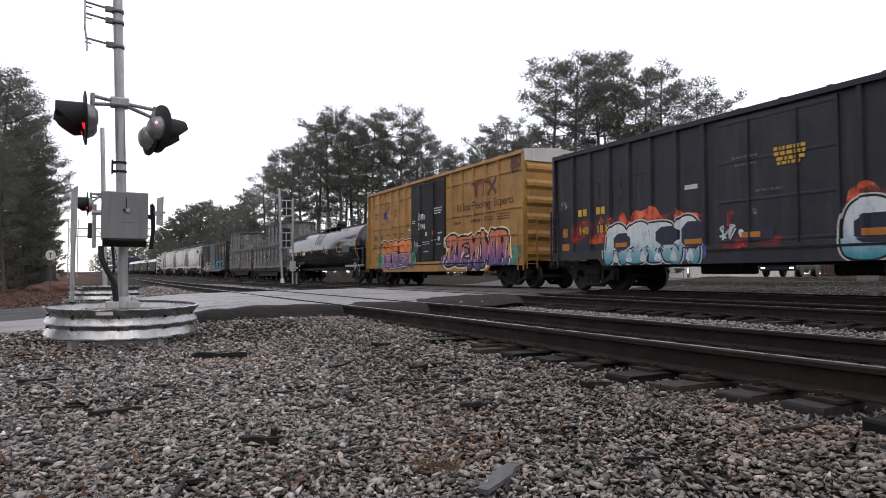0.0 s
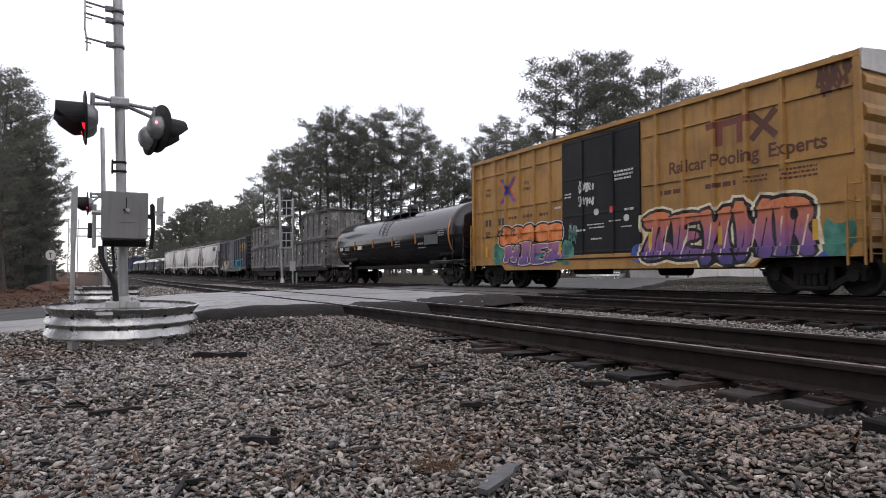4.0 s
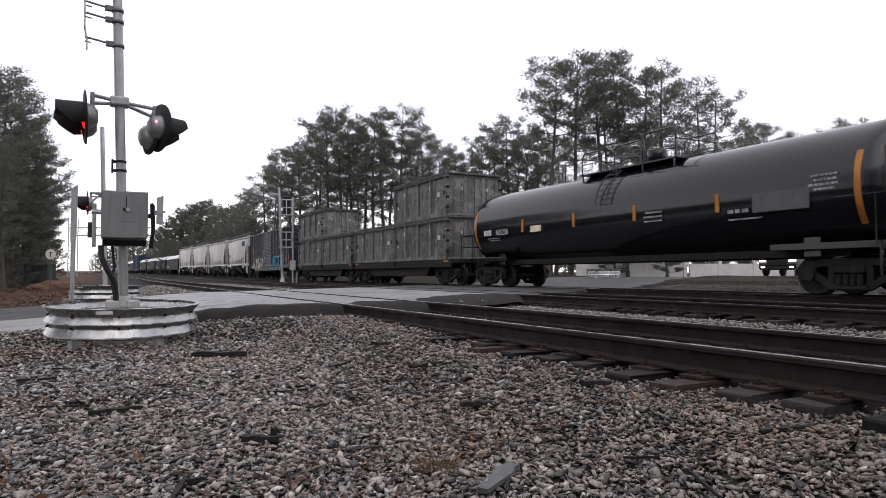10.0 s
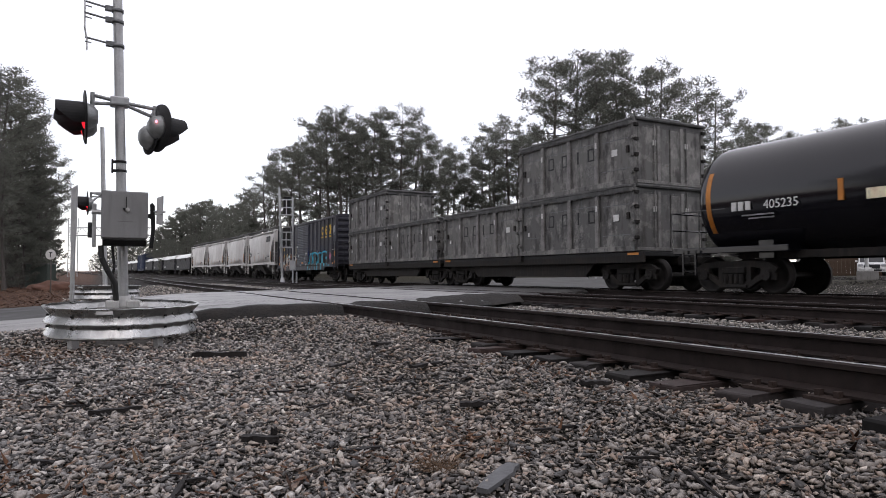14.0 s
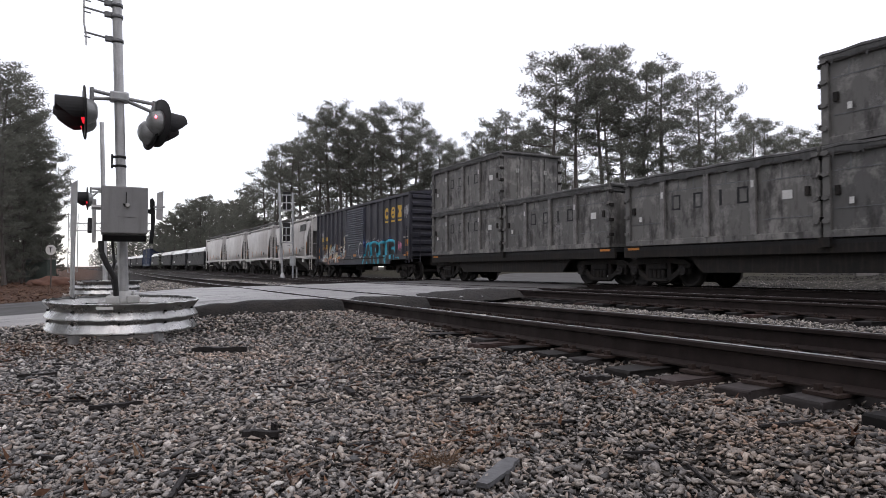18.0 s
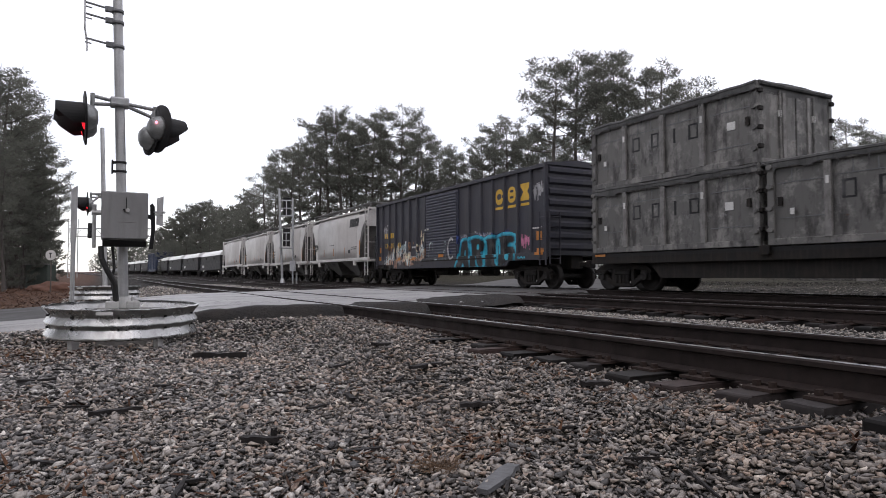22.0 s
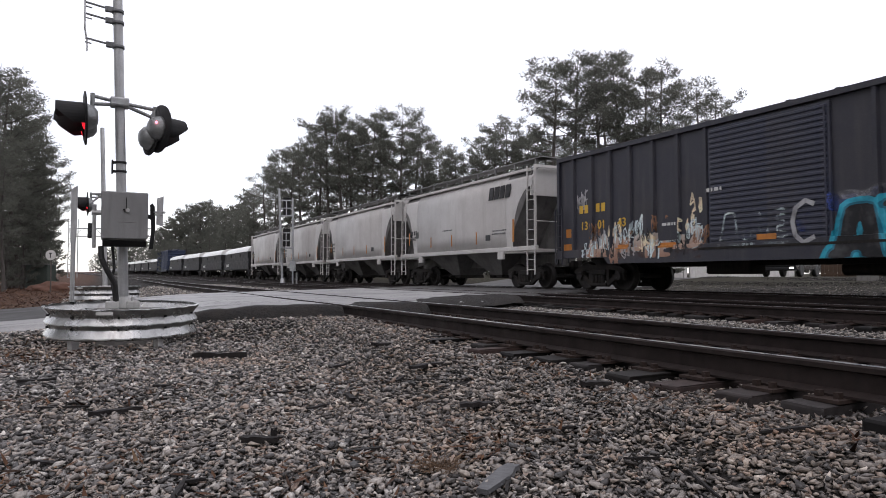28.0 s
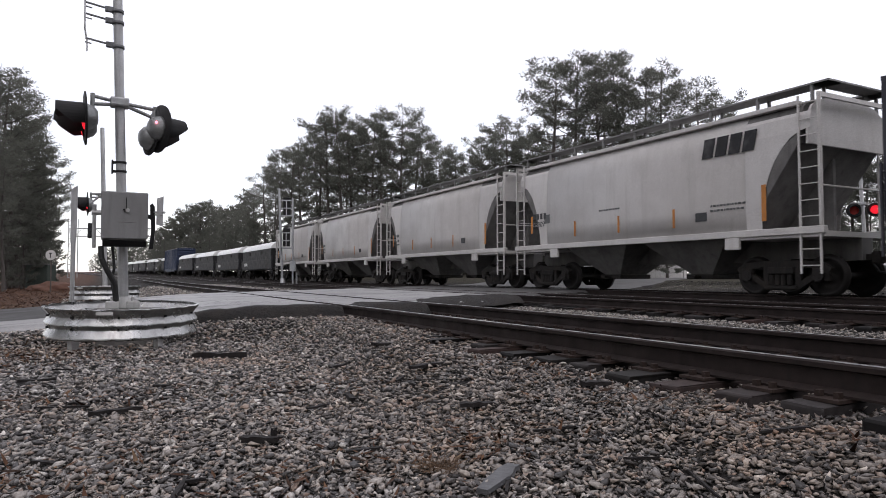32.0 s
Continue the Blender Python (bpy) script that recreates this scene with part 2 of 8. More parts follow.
M["skip_grey"] = worn_container()
M["skip_edge"] = paint("rubbed_grey_steel", (0.2, 0.195, 0.188), (0.045, 0.04, 0.036), 0.75, 0.6, scale=4)
M["tarp"] = paint("weathered_tarpaulin", (0.075, 0.075, 0.074), (0.018, 0.018, 0.018), 0.6, 0.7, scale=2)
M["hopper"] = paint("light_grey_hopper_paint", (0.53, 0.515, 0.5), (0.28, 0.26, 0.24), 0.28, 0.45)
# dirt, with the shade below the hopper's slope ends put into the colour
M["hopper_dark"] = paint("dirt_and_shade_grey", (0.17, 0.165, 0.16), (0.06, 0.057, 0.055), 0.6, 0.7, gloss=0.25)
M["old_concrete"] = paint("weathered_concrete", (0.2, 0.195, 0.185), (0.09, 0.085, 0.08), 0.6, 0.85, scale=3, gloss=0.2)
M["fence_wood"] = paint("brown_fence_wood", (0.07, 0.045, 0.03), (0.03, 0.022, 0.017), 0.5, 0.8, scale=3, gloss=0.2)
M["hood"] = paint("white_coil_hood", (0.74, 0.74, 0.73), (0.45, 0.44, 0.43), 0.3, 0.4, 0.2)
M["bright_blue"] = paint("blue_car_paint", (0.022, 0.034, 0.07), (0.02, 0.024, 0.036), 0.5, 0.55, gloss=0.3)
M["orange"] = paint("orange_reflector", (0.5, 0.18, 0.02), (0.16, 0.07, 0.025), 0.5, 0.5, scale=3)
M["mustard"] = paint("yellow_lettering", (0.62, 0.37, 0.02), (0.3, 0.2, 0.04), 0.35, 0.5, scale=3)
M["white_ink"] = paint("white_stencil", (0.62, 0.62, 0.6), (0.3, 0.3, 0.3), 0.5, 0.5, scale=3)
M["grey_ink"] = paint("grey_patch", (0.10, 0.105, 0.105), (0.05, 0.05, 0.05), 0.5, 0.6, scale=3)
M["dark_ink"] = paint("dark_stencil", (0.03, 0.032, 0.035), (0.07, 0.07, 0.07), 0.35, 0.6, scale=3)
M["brown_ink"] = paint("brown_stencil", (0.085, 0.022, 0.010), (0.16, 0.06, 0.02), 0.4, 0.5, scale=3)
M["emblem_red"] = paint("rust_red_emblem", (0.17, 0.03, 0.018), (0.2, 0.08, 0.025), 0.4, 0.5, scale=3)
for key, col in dict(g_cyan=(0.02, 0.33, 0.45), g_pale=(0.55, 0.66, 0.68), g_orange=(0.72, 0.22, 0.06), g_pink=(0.55, 0.18, 0.30), g_purple=(0.20, 0.10, 0.26),
                     g_blue=(0.045, 0.08, 0.30), g_cream=(0.72, 0.60, 0.42), g_black=(0.012, 0.012, 0.014), g_green=(0.05, 0.20, 0.15), g_red=(0.55, 0.05, 0.04), g_brown=(0.22, 0.11, 0.06), g_grey=(0.3, 0.3, 0.31), g_teal=(0.01, 0.15, 0.22)).items():
    M[key] = spray("spray_paint_" + key[2:], col)
    M["thin_" + key[2:]] = spray("thin_spray_paint_" + key[2:], col, 0.6)
M["mist_flame"] = spray("flame_red_overspray", (0.85, 0.14, 0.06), 0.3)
M["leaf"] = island_material("fallen_leaves", [(0, (0.03, 0.016, 0.01)), (0.5, (0.085, 0.04, 0.022)), (0.85, (0.13, 0.07, 0.04)), (1, (0.2, 0.14, 0.09))], 0.8, 20)
M["asphalt"] = None
M["old_asphalt"] = paint("old_dark_asphalt", (0.03, 0.0295, 0.0295), (0.075, 0.072, 0.07), 0.55, 0.6, streak=False, scale=1.5, gloss=0.25)
M["dark_asphalt"] = paint("damp_dark_asphalt", (0.05, 0.049, 0.049), (0.13, 0.127, 0.123), 0.7, 0.5, streak=False, scale=0.9, gloss=0.35)
M["asphalt_edge"] = paint("crumbled_tar_edge", (0.018, 0.0172, 0.0168), (0.06, 0.053, 0.047), 0.65, 0.85, streak=False, scale=3.2, gloss=0.2)


_tar = M["asphalt_edge"].node_tree
bump(_tar, _tar.nodes["Principled BSDF"], noise_node(_tar, 14, 7, 0.7).outputs["Fac"], 0.9, 0.05)


def asphalt_material():
    m, nt, b, n, l = nodes_of("wet_asphalt")
    big = noise_node(nt, 0.7, 7, 0.62)
    fine = noise_node(nt, 55, 4, 0.7)
    lanes = noise_node(nt, 1.2, 4, 0.5, (0.25, 1.6, 1))
    c = ramp(nt, big.outputs["Fac"], [(0.3, (0.19, 0.189, 0.19)), (0.55, (0.28, 0.277, 0.274)), (0.75, (0.36, 0.354, 0.345))])
    c2 = ramp(nt, lanes.outputs["Fac"], [(0.35, (0.6, 0.6, 0.6)), (0.62, (1.2, 1.2, 1.2))])
    f = ramp(nt, fine.outputs["Fac"], [(0.3, (0.7, 0.7, 0.7)), (0.7, (1.2, 1.2, 1.2))])
    cc = mixed(nt, 1.0, mixed(nt, 1.0, c.outputs["Color"], c2.outputs["Color"], "MULTIPLY"), f.outputs["Color"], "MULTIPLY")
    wobble = noise_node(nt, 2.2, 4, 0.6)
    cr = n.new("ShaderNodeTexVoronoi")
    cr.feature = "DISTANCE_TO_EDGE"
    cr.inputs["Scale"].default_value = 0.55
    warp = n.new("ShaderNodeVectorMath")
    warp.operation = "ADD"
    co = n.new("ShaderNodeTexCoord")
    l.new(co.outputs["Object"], warp.inputs[0])
    l.new(wobble.outputs["Color"], warp.inputs[1])
    l.new(warp.outputs[0], cr.inputs["Vector"])
    crack = ramp(nt, cr.outputs["Distance"], [(0.004, (0.22, 0.22, 0.22)), (0.016, (1, 1, 1))])
    cc = mixed(nt, 1.0, cc, crack.outputs["Color"], "MULTIPLY")
    tar = noise_node(nt, 0.9, 6, 0.7, (0.5, 1.4, 1))
    spill = ramp(nt, tar.outputs["Fac"], [(0.54, (1, 1, 1)), (0.64, (0.3, 0.29, 0.29))])
    cc = mixed(nt, 1.0, cc, spill.outputs["Color"], "MULTIPLY")
    l.new(cc, b.inputs["Base Color"])
    rr = ramp(nt, lanes.outputs["Fac"], [(0.35, (0.38,) * 3), (0.7, (0.6,) * 3)])
    l.new(rr.outputs["Color"], b.inputs["Roughness"])
    bump(nt, b, fine.outputs["Fac"], 0.35, 0.006)
    return m


def ground_material():
    """Ballast grit by the tracks, leaf litter and soil to the west, grass to the east."""
    m, nt, b, n, l = nodes_of("ballast_soil_and_grass")
    co = n.new("ShaderNodeTexCoord")
    sep = n.new("ShaderNodeSeparateXYZ")
    l.new(co.outputs["Object"], sep.inputs["Vector"])
    vor = n.new("ShaderNodeTexVoronoi")
    vor.inputs["Scale"].default_value = 24
    l.new(co.outputs["Object"], vor.inputs["Vector"])
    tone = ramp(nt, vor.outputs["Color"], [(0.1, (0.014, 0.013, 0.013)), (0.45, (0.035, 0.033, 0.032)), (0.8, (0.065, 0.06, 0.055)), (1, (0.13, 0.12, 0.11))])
    # shade between the grit stones, put into the colour at the cell edges
    gap_shade = ramp(nt, vor.outputs["Distance"], [(0.25, (1, 1, 1)), (0.75, (0.3, 0.3, 0.3))])
    grit = mixed(nt, 1.0, tone.outputs["Color"], gap_shade.outputs["Color"], "MULTIPLY")
    big = noise_node(nt, 0.35, 6)
    patch = ramp(nt, big.outputs["Fac"], [(0.35, (0.75, 0.74, 0.73)), (0.65, (1.1, 1.07, 1.03))])
    grit = mixed(nt, 1.0, grit, patch.outputs["Color"], "MULTIPLY")
    litter_n = noise_node(nt, 6, 8, 0.75)
    litter = ramp(nt, litter_n.outputs["Fac"], [(0.3, (0.022, 0.014, 0.010)), (0.5, (0.065, 0.034, 0.022)), (0.7, (0.12, 0.066, 0.042))])
    grass_n = noise_node(nt, 3, 8, 0.7)
    grass = ramp(nt, grass_n.outputs["Fac"], [(0.3, (0.018, 0.017, 0.011)), (0.55, (0.036, 0.033, 0.022)), (0.75, (0.075, 0.069, 0.055))])

    def edge(src, lo, hi, wob):
        add = n.new("ShaderNodeMath")
        add.operation = "MULTIPLY_ADD"
        l.new(big.outputs["Fac"], add.inputs[0])
        add.inputs[1].default_value = wob
        l.new(src, add.inputs[2])
        mr = n.new("ShaderNodeMapRange")
        mr.inputs["From Min"].default_value, mr.inputs["From Max"].default_value = lo, hi
        l.new(add.outputs[0], mr.inputs["Value"])
        return mr.outputs["Result"]

    west = n.new("ShaderNodeMath")
    west.operation = "MULTIPLY"
    l.new(edge(sep.outputs["X"], 2.0, 0.6, 3.0), west.inputs[0])
    l.new(edge(sep.outputs["Y"], 19.5, 21.5, 3.0), west.inputs[1])
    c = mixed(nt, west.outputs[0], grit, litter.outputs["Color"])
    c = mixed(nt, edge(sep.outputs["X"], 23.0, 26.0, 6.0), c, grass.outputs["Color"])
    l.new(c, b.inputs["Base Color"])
    b.inputs["Roughness"].default_value = 0.85
    b.inputs["Specular IOR Level"].default_value = 0.12
    bump(nt, b, vor.outputs["Distance"], 0.8, 0.02)
    return m


M["asphalt"] = asphalt_material()
M["ground"] = ground_material()
M["glass"] = paint("dark_tinted_glass", (0.012, 0.013, 0.014), (0.02, 0.02, 0.02), 0.2, 0.06, streak=False)
M["suv"] = paint("dark_car_lacquer", (0.02, 0.02, 0.022), (0.03, 0.03, 0.03), 0.2, 0.2, streak=False)
M["white_car"] = paint("white_car_lacquer", (0.6, 0.6, 0.6), (0.4, 0.4, 0.4), 0.2, 0.25, streak=False)
M["headlamp"] = glow("lit_headlamp", (1.0, 0.96, 0.88), 1.6)
M["white_wall"] = paint("white_painted_block", (0.55, 0.54, 0.52), (0.33, 0.31, 0.28), 0.5, 0.7)
M["green_cabinet"] = paint("drab_green_cabinet", (0.045, 0.06, 0.05), (0.03, 0.035, 0.03), 0.4, 0.6)


# ---- building helpers ----
def part(name, bm, material, parent=None, label=""):
    """Links a bmesh (or a mesh) as one object under a thing or a part."""
    if isinstance(bm, bmesh.types.BMesh):
        me = bpy.data.meshes.new(name)
        bm.to_mesh(me)
        bm.free()
    else:
        me = bm
    if material and not me.materials:
        me.materials.append(material)
    ob = new(name, me)
    if parent:
        ob.parent = parent
    if label:
        ob["label"] = label
    return ob


def thing(name, label, category, group="", m=None, kind=""):
    ob = new(name)
    ob.empty_display_size = 0.2
    if m is not None:
        ob.matrix_basis = m
    return tagged(ob, label, category, group, kind)


def box(bm, x0, x1, y0, y1, z0, z1, bev=0.0):
    m = Matrix.Translation(((x0 + x1) / 2, (y0 + y1) / 2, (z0 + z1) / 2)) @ Matrix.Diagonal((abs(x1 - x0), abs(y1 - y0), abs(z1 - z0), 1))
    r = bmesh.ops.create_cube(bm, size=1, matrix=m)
    if bev:
        es = {e for v in r["verts"] for e in v.link_edges}
        bmesh.ops.bevel(bm, geom=list(es), offset=bev, segments=2, affect="EDGES", profile=0.5)
    return bm


def rod(bm, a, b, r, seg=8, r2=None):
    a, b = Vector(a), Vector(b)
    d = b - a
    m = Matrix.Translation((a + b) / 2) @ d.to_track_quat("Z", "Y").to_matrix().to_4x4()
    bmesh.ops.create_cone(bm, cap_ends=True, segments=seg, radius1=r, radius2=r if r2 is None else r2, depth=d.length, matrix=m)
    return bm


def extrude_profile(bm, pts, axis, lo, hi):
    """A closed outline in the plane across the axis, pulled from lo to hi. axis x: (y, z); axis y: (x, z); axis z: (x, y)."""
    def place(p, s):
        return {"x": (s, p[0], p[1]), "y": (p[0], s, p[1]), "z": (p[0], p[1], s)}[axis]
    va = [bm.verts.new(place(p, lo)) for p in pts]
    vb = [bm.verts.new(place(p, hi)) for p in pts]
    n = len(pts)
    fs = [bm.faces.new(va), bm.faces.new(vb)]
    for i in range(n):
        fs.append(bm.faces.new((va[i], va[(i + 1) % n], vb[(i + 1) % n], vb[i])))
    bmesh.ops.recalc_face_normals(bm, faces=fs)
    return bm


def lathe(bm, prof, seg=24, m=None):
    """Turns (radius, height) pairs about z."""
    m = m or Matrix()
    rings = []
    for r, z in prof:
        rings.append([bm.verts.new(m @ Vector((r * math.cos(2 * math.pi * i / seg), r * math.sin(2 * math.pi * i / seg), z))) for i in range(seg)])
    fs = []
    for a, b in zip(rings, rings[1:]):
        for i in range(seg):
            fs.append(bm.faces.new((a[i], a[(i + 1) % seg], b[(i + 1) % seg], b[i])))
    for ring in (rings[0], rings[-1]):
        fs.append(bm.faces.new(ring))
    bmesh.ops.recalc_face_normals(bm, faces=fs)
    for f in fs:
        f.smooth = True
    return bm


B = bmesh.new
_shared = {}


def shared(key, make, material):
    """One mesh for alike pieces."""
    if key not in _shared:
        bm = B()
        make(bm)
        me = bpy.data.meshes.new(key)
        bm.to_mesh(me)
        bm.free()
        me.materials.append(material)
        _shared[key] = me
    return _shared[key]


def piece(name, me, parent, m=None):
    ob = new(name, me)
    ob.parent = parent
    if m is not None:
        ob.matrix_basis = m
    return ob


def lettering(txt, height, material, parent, m, name="lettering", label="", bold=0.0):
    cu = bpy.data.curves.new("txt", "FONT")
    cu.body, cu.size, cu.extrude, cu.align_x, cu.offset = txt, height * 1.38, 0.002, "CENTER", bold
    tmp = new("txt", cu)
    bpy.context.view_layer.update()
    me = bpy.data.meshes.new_from_object(tmp.evaluated_get(bpy.context.evaluated_depsgraph_get()))
    bpy.data.objects.remove(tmp)
    me.materials.clear()
    me.materials.append(material)
    ob = part(name, me, material, parent, label)
    ob.matrix_basis = m
    return ob


# ---- the line of the tracks: straight, then a slight bend to the west and a slight rise ----
BEND_A, BEND_B, BEND_TURN = 66.0, 98.0, 0.047
_ys = np.arange(-40.0, 700.0, 0.5)
_k = np.clip((_ys - BEND_A) / (BEND_B - BEND_A), 0, 1)
_th = BEND_TURN * (3 * _k ** 2 - 2 * _k ** 3)
_px = np.concatenate([[0], np.cumsum(-np.sin(_th[:-1]) * 0.5)])
_py = np.concatenate([[-40.0], -40.0 + np.cumsum(np.cos(_th[:-1]) * 0.5)])


def on_track(centre, s, off=0.0):
    """Place and heading s metres along a track whose straight part lies at x = centre."""
    th = float(np.interp(s, _ys, _th))
    x = float(np.interp(s, _ys, _px)) + (centre + off - 15.12) * math.cos(th) + 15.12
    y = float(np.interp(s, _ys, _py)) + (centre + off - 15.12) * math.sin(th)
    return x, y, 0.006 * max(0.0, s - 50), th


TRACK_1, TRACK_2, TRACK_3 = 4.19, 9.64, 15.12
RAIL_H = 0.172


def smooth(a, b, v):
    k = min(1, max(0, (v - a) / (b - a)))
    return k * k * (3 - 2 * k)


ROAD_NEAR = [(-40, 9.0), (-6, 9.6), (-1, 9.9), (3.3, 9.75), (4.7, 9.8), (7.85, 12.1), (11.3, 14.9), (17, 18.6), (24, 22.5), (60, 40)]
ROAD_FAR = [(-40, 16.0), (-6, 16.6), (-1.8, 17.0), (3.1, 19.3), (8.5, 23.5), (16, 30.0), (24, 36.5), (60, 60)]


def along(line, x):
    return float(np.interp(x, [p[0] for p in line], [p[1] for p in line]))


def road_z(x):
    """Level over the tracks, falling to the west and rising a little to the east."""
    return -0.012 - 0.26 * smooth(2.9, -2.5, x) + 0.30 * smooth(17.5, 26, x)


def ground_z(x, y):
    rise = 0.006 * max(0.0, y - 50)
    shift = float(np.interp(y, _py, _px))
    xx = x - shift
    z = -0.40 + 0.14 * smooth(1.7, 2.7, xx)
    z += 0.075 * smooth(5.0, 7.2, y) * smooth(2.2, 2.8, xx) * smooth(5.6, 5.0, xx)
    z += 0.03 * smooth(5.6, 6.2, xx) * smooth(8.4, 7.6, xx)
    z += 0.52 * smooth(17.5, 25, xx)
    z += 0.14 * smooth(25, 31, xx)
    z += 0.012 * noise.noise(Vector((x * 0.9, y * 0.9, 0))) + 0.03 * noise.noise(Vector((x * 0.25, y * 0.25, 4)))
    if xx < 3.3:
        # the ground meets the shoulder of the road
        z = max(z, z + (road_z(x) - 0.115 + 0.06 * smooth(1.0, 0.1, x) - z) * smooth(1.5, 0.1, max(along(ROAD_NEAR, x) - y, y - along(ROAD_FAR, x), 0)))
    if xx < 5.6:
        z = min(z, -0.175 + 0.012 * noise.noise(Vector((x * 0.9, y * 0.9, 0))))
    inside = along(ROAD_NEAR, x) + 0.25 < y < along(ROAD_FAR, x) - 0.25
    if inside:
        z = min(z, road_z(x) - 0.06)
    return z + rise


def make_ground():
    def spread(lo, hi, fine_lo, fine_hi, step):
        vals = list(np.arange(fine_lo, fine_hi + 1e-6, step))
        s, v = step, fine_hi
        while v < hi:
            s *= 1.22
            v += s
            vals.append(v)
        s, v = step, fine_lo
        while v > lo:
            s *= 1.22
            v -= s
            vals.insert(0, v)
        return vals
    xs, ys = spread(-900, 1200, -3.5, 26, 0.25), spread(-300, 1500, 1.0, 24, 0.25)
    verts = [(x, y, ground_z(x, y)) for y in ys for x in xs]
    w = len(xs)
    faces = [(j * w + i, j * w + i + 1, (j + 1) * w + i + 1, (j + 1) * w + i) for j in range(len(ys) - 1) for i in range(w - 1)]
    me = bpy.data.meshes.new("ground")
    me.from_pydata(verts, [], faces)
    for p in me.polygons:
        p.use_smooth = True
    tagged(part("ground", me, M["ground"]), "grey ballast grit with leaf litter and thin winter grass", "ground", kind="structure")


make_ground()


# ---- the road over the crossing ----
def road_slab(bm, x0, x1, inset_lo=0.0, inset_hi=0.0):
    """A strip of asphalt between two lines along the track, with slumped, ragged shoulders."""
    n = max(2, int((x1 - x0) / (0.15 if x1 - x0 < 10 else 0.3)) + 1)
    cols = []
    for i in range(n + 1):
        x = x0 + (x1 - x0) * i / n
        a, b, z = along(ROAD_NEAR, x), along(ROAD_FAR, x), road_z(x)
        wob = 0.3 * noise.noise(Vector((x * 1.7, 0, 3))) + 0.2 * noise.noise(Vector((x * 5, 0, 9)))
        ys = [a - 0.42 + wob * 1.5, a - 0.22 + wob * 1.3, a - 0.04 + wob * 0.9, a + 0.14 + wob * 0.4]
        lump = 0.08 * noise.noise(Vector((x * 3.1, 2, 5))) + 0.04 * noise.noise(Vector((x * 9.0, 2, 5)))
        zs = [z - 0.32, z - 0.19 + lump, z - 0.05 + lump * 0.7, z]
        m = 8
        for k in range(1, m):
            ys.append(a + 0.3 + (b - a - 0.6) * k / m)
            zs.append(z + 0.012 * noise.noise(Vector((x * 0.8, k * 1.3, 1))))
        ys += [b - 0.2, b + 0.05 + wob, b + 0.3 + wob, b + 0.5]
        zs += [z, z - 0.02, z - 0.16, z - 0.36]
        cols.append([bm.verts.new((x, y, zz)) for y, zz in zip(ys, zs)])
    fs = []
    for c, d in zip(cols, cols[1:]):
        for j in range(len(c) - 1):
            fs.append(bm.faces.new((c[j], d[j], d[j + 1], c[j + 1])))
            if j < 2 or j > len(c) - 4:
                fs[-1].material_index = 1
            elif x1 < 0.8 and j < 5:
                fs[-1].material_index = 2
    # edges down to the ballast along the flangeways
    for c, flip in ((cols[0], 1), (cols[-1], 0)):
        low = [bm.verts.new((v.co.x, v.co.y, v.co.z - 0.2)) for v in c]
        for j in range(len(c) - 1):
            fs.append(bm.faces.new((c[j], c[j + 1], low[j + 1], low[j])))
    bmesh.ops.recalc_face_normals(bm, faces=fs)
    for f in fs:
        f.smooth = True


road = thing("road", "grey wet asphalt road over the level crossing", "road", kind="structure")
cuts = []
for c in (TRACK_1, TRACK_2, TRACK_3):
    cuts += [c - 0.7525 - 0.09, c - 0.7525 + 0.12, c + 0.7525 - 0.12, c + 0.7525 + 0.09]
edges = [-40.0, 0.75, 0.755] + cuts + [60.0]
for lo, hi in zip(edges[0::2], edges[1::2]):
    bm = B()
    if hi - lo > 20:
        for q in range(4):
            a, b = lo + (hi - lo) * q / 4, lo + (hi - lo) * (q + 1) / 4
            road_slab(bm, a, b)
        bmesh.ops.remove_doubles(bm, verts=bm.verts, dist=0.0005)
        if lo < 0:
            # the older, darker approach west of the patched crossing
            west = part("asphalt_panel", bm, M["old_asphalt"], road, "older dark asphalt with a paler near lane edge")
            west.data.materials.append(M["asphalt_edge"])
            west.data.materials.append(M["asphalt"])
            continue
        # beyond the main line the road is darker and patched
        part("asphalt_panel", bm, M["dark_asphalt"], road, "dark damp asphalt beyond the tracks").data.materials.append(M["asphalt_edge"])
        continue
    else:
        road_slab(bm, lo, hi)
    part("asphalt_panel", bm, M["dark_asphalt" if lo > 8 else "asphalt"], road).data.materials.append(M["asphalt_edge"])


def tar_apron(x0, x1, reach, seed):
    """A slumped, lumpy tongue of dark patching tar along the near edge of the crossing."""
    rng = random.Random(seed)
    bm = B()
    nx, ny = 26, 9
    grid = []
    for i in range(nx + 1):
        u = i / nx
        x = x0 + (x1 - x0) * u
        depth = reach * math.sin(math.pi * (0.06 + 0.88 * u)) ** 0.6 * (1 + 0.3 * noise.noise(Vector((x * 2.3, seed, 0))))
        a = along(ROAD_NEAR, x) - 0.34
        row = []
        for j in range(ny + 1):
            v = j / ny
            y = a + (depth + 0.34) * v
            lift = 0.034 + 0.026 * noise.noise(Vector((x * 2.6, y * 2.6, seed)))
            edge = min(1.0, 5 * min(u + 0.04, 1.04 - u, 1.05 - v))
            row.append(bm.verts.new((x, y, road_z(x) - 0.16 * max(0, 1 - v * 3.2) ** 1.5 + lift * edge - 0.004)))
        grid.append(row)
    for p, q in zip(grid, grid[1:]):
        for j in range(ny):
            bm.faces.new((p[j], q[j], q[j + 1], p[j + 1])).smooth = True
    bmesh.ops.recalc_face_normals(bm, faces=bm.faces)
    part("tar_apron", bm, M["asphalt_edge"], road, "lumpy dark tar patch")


tar_apron(3.58, 4.82, 0.75, 1)
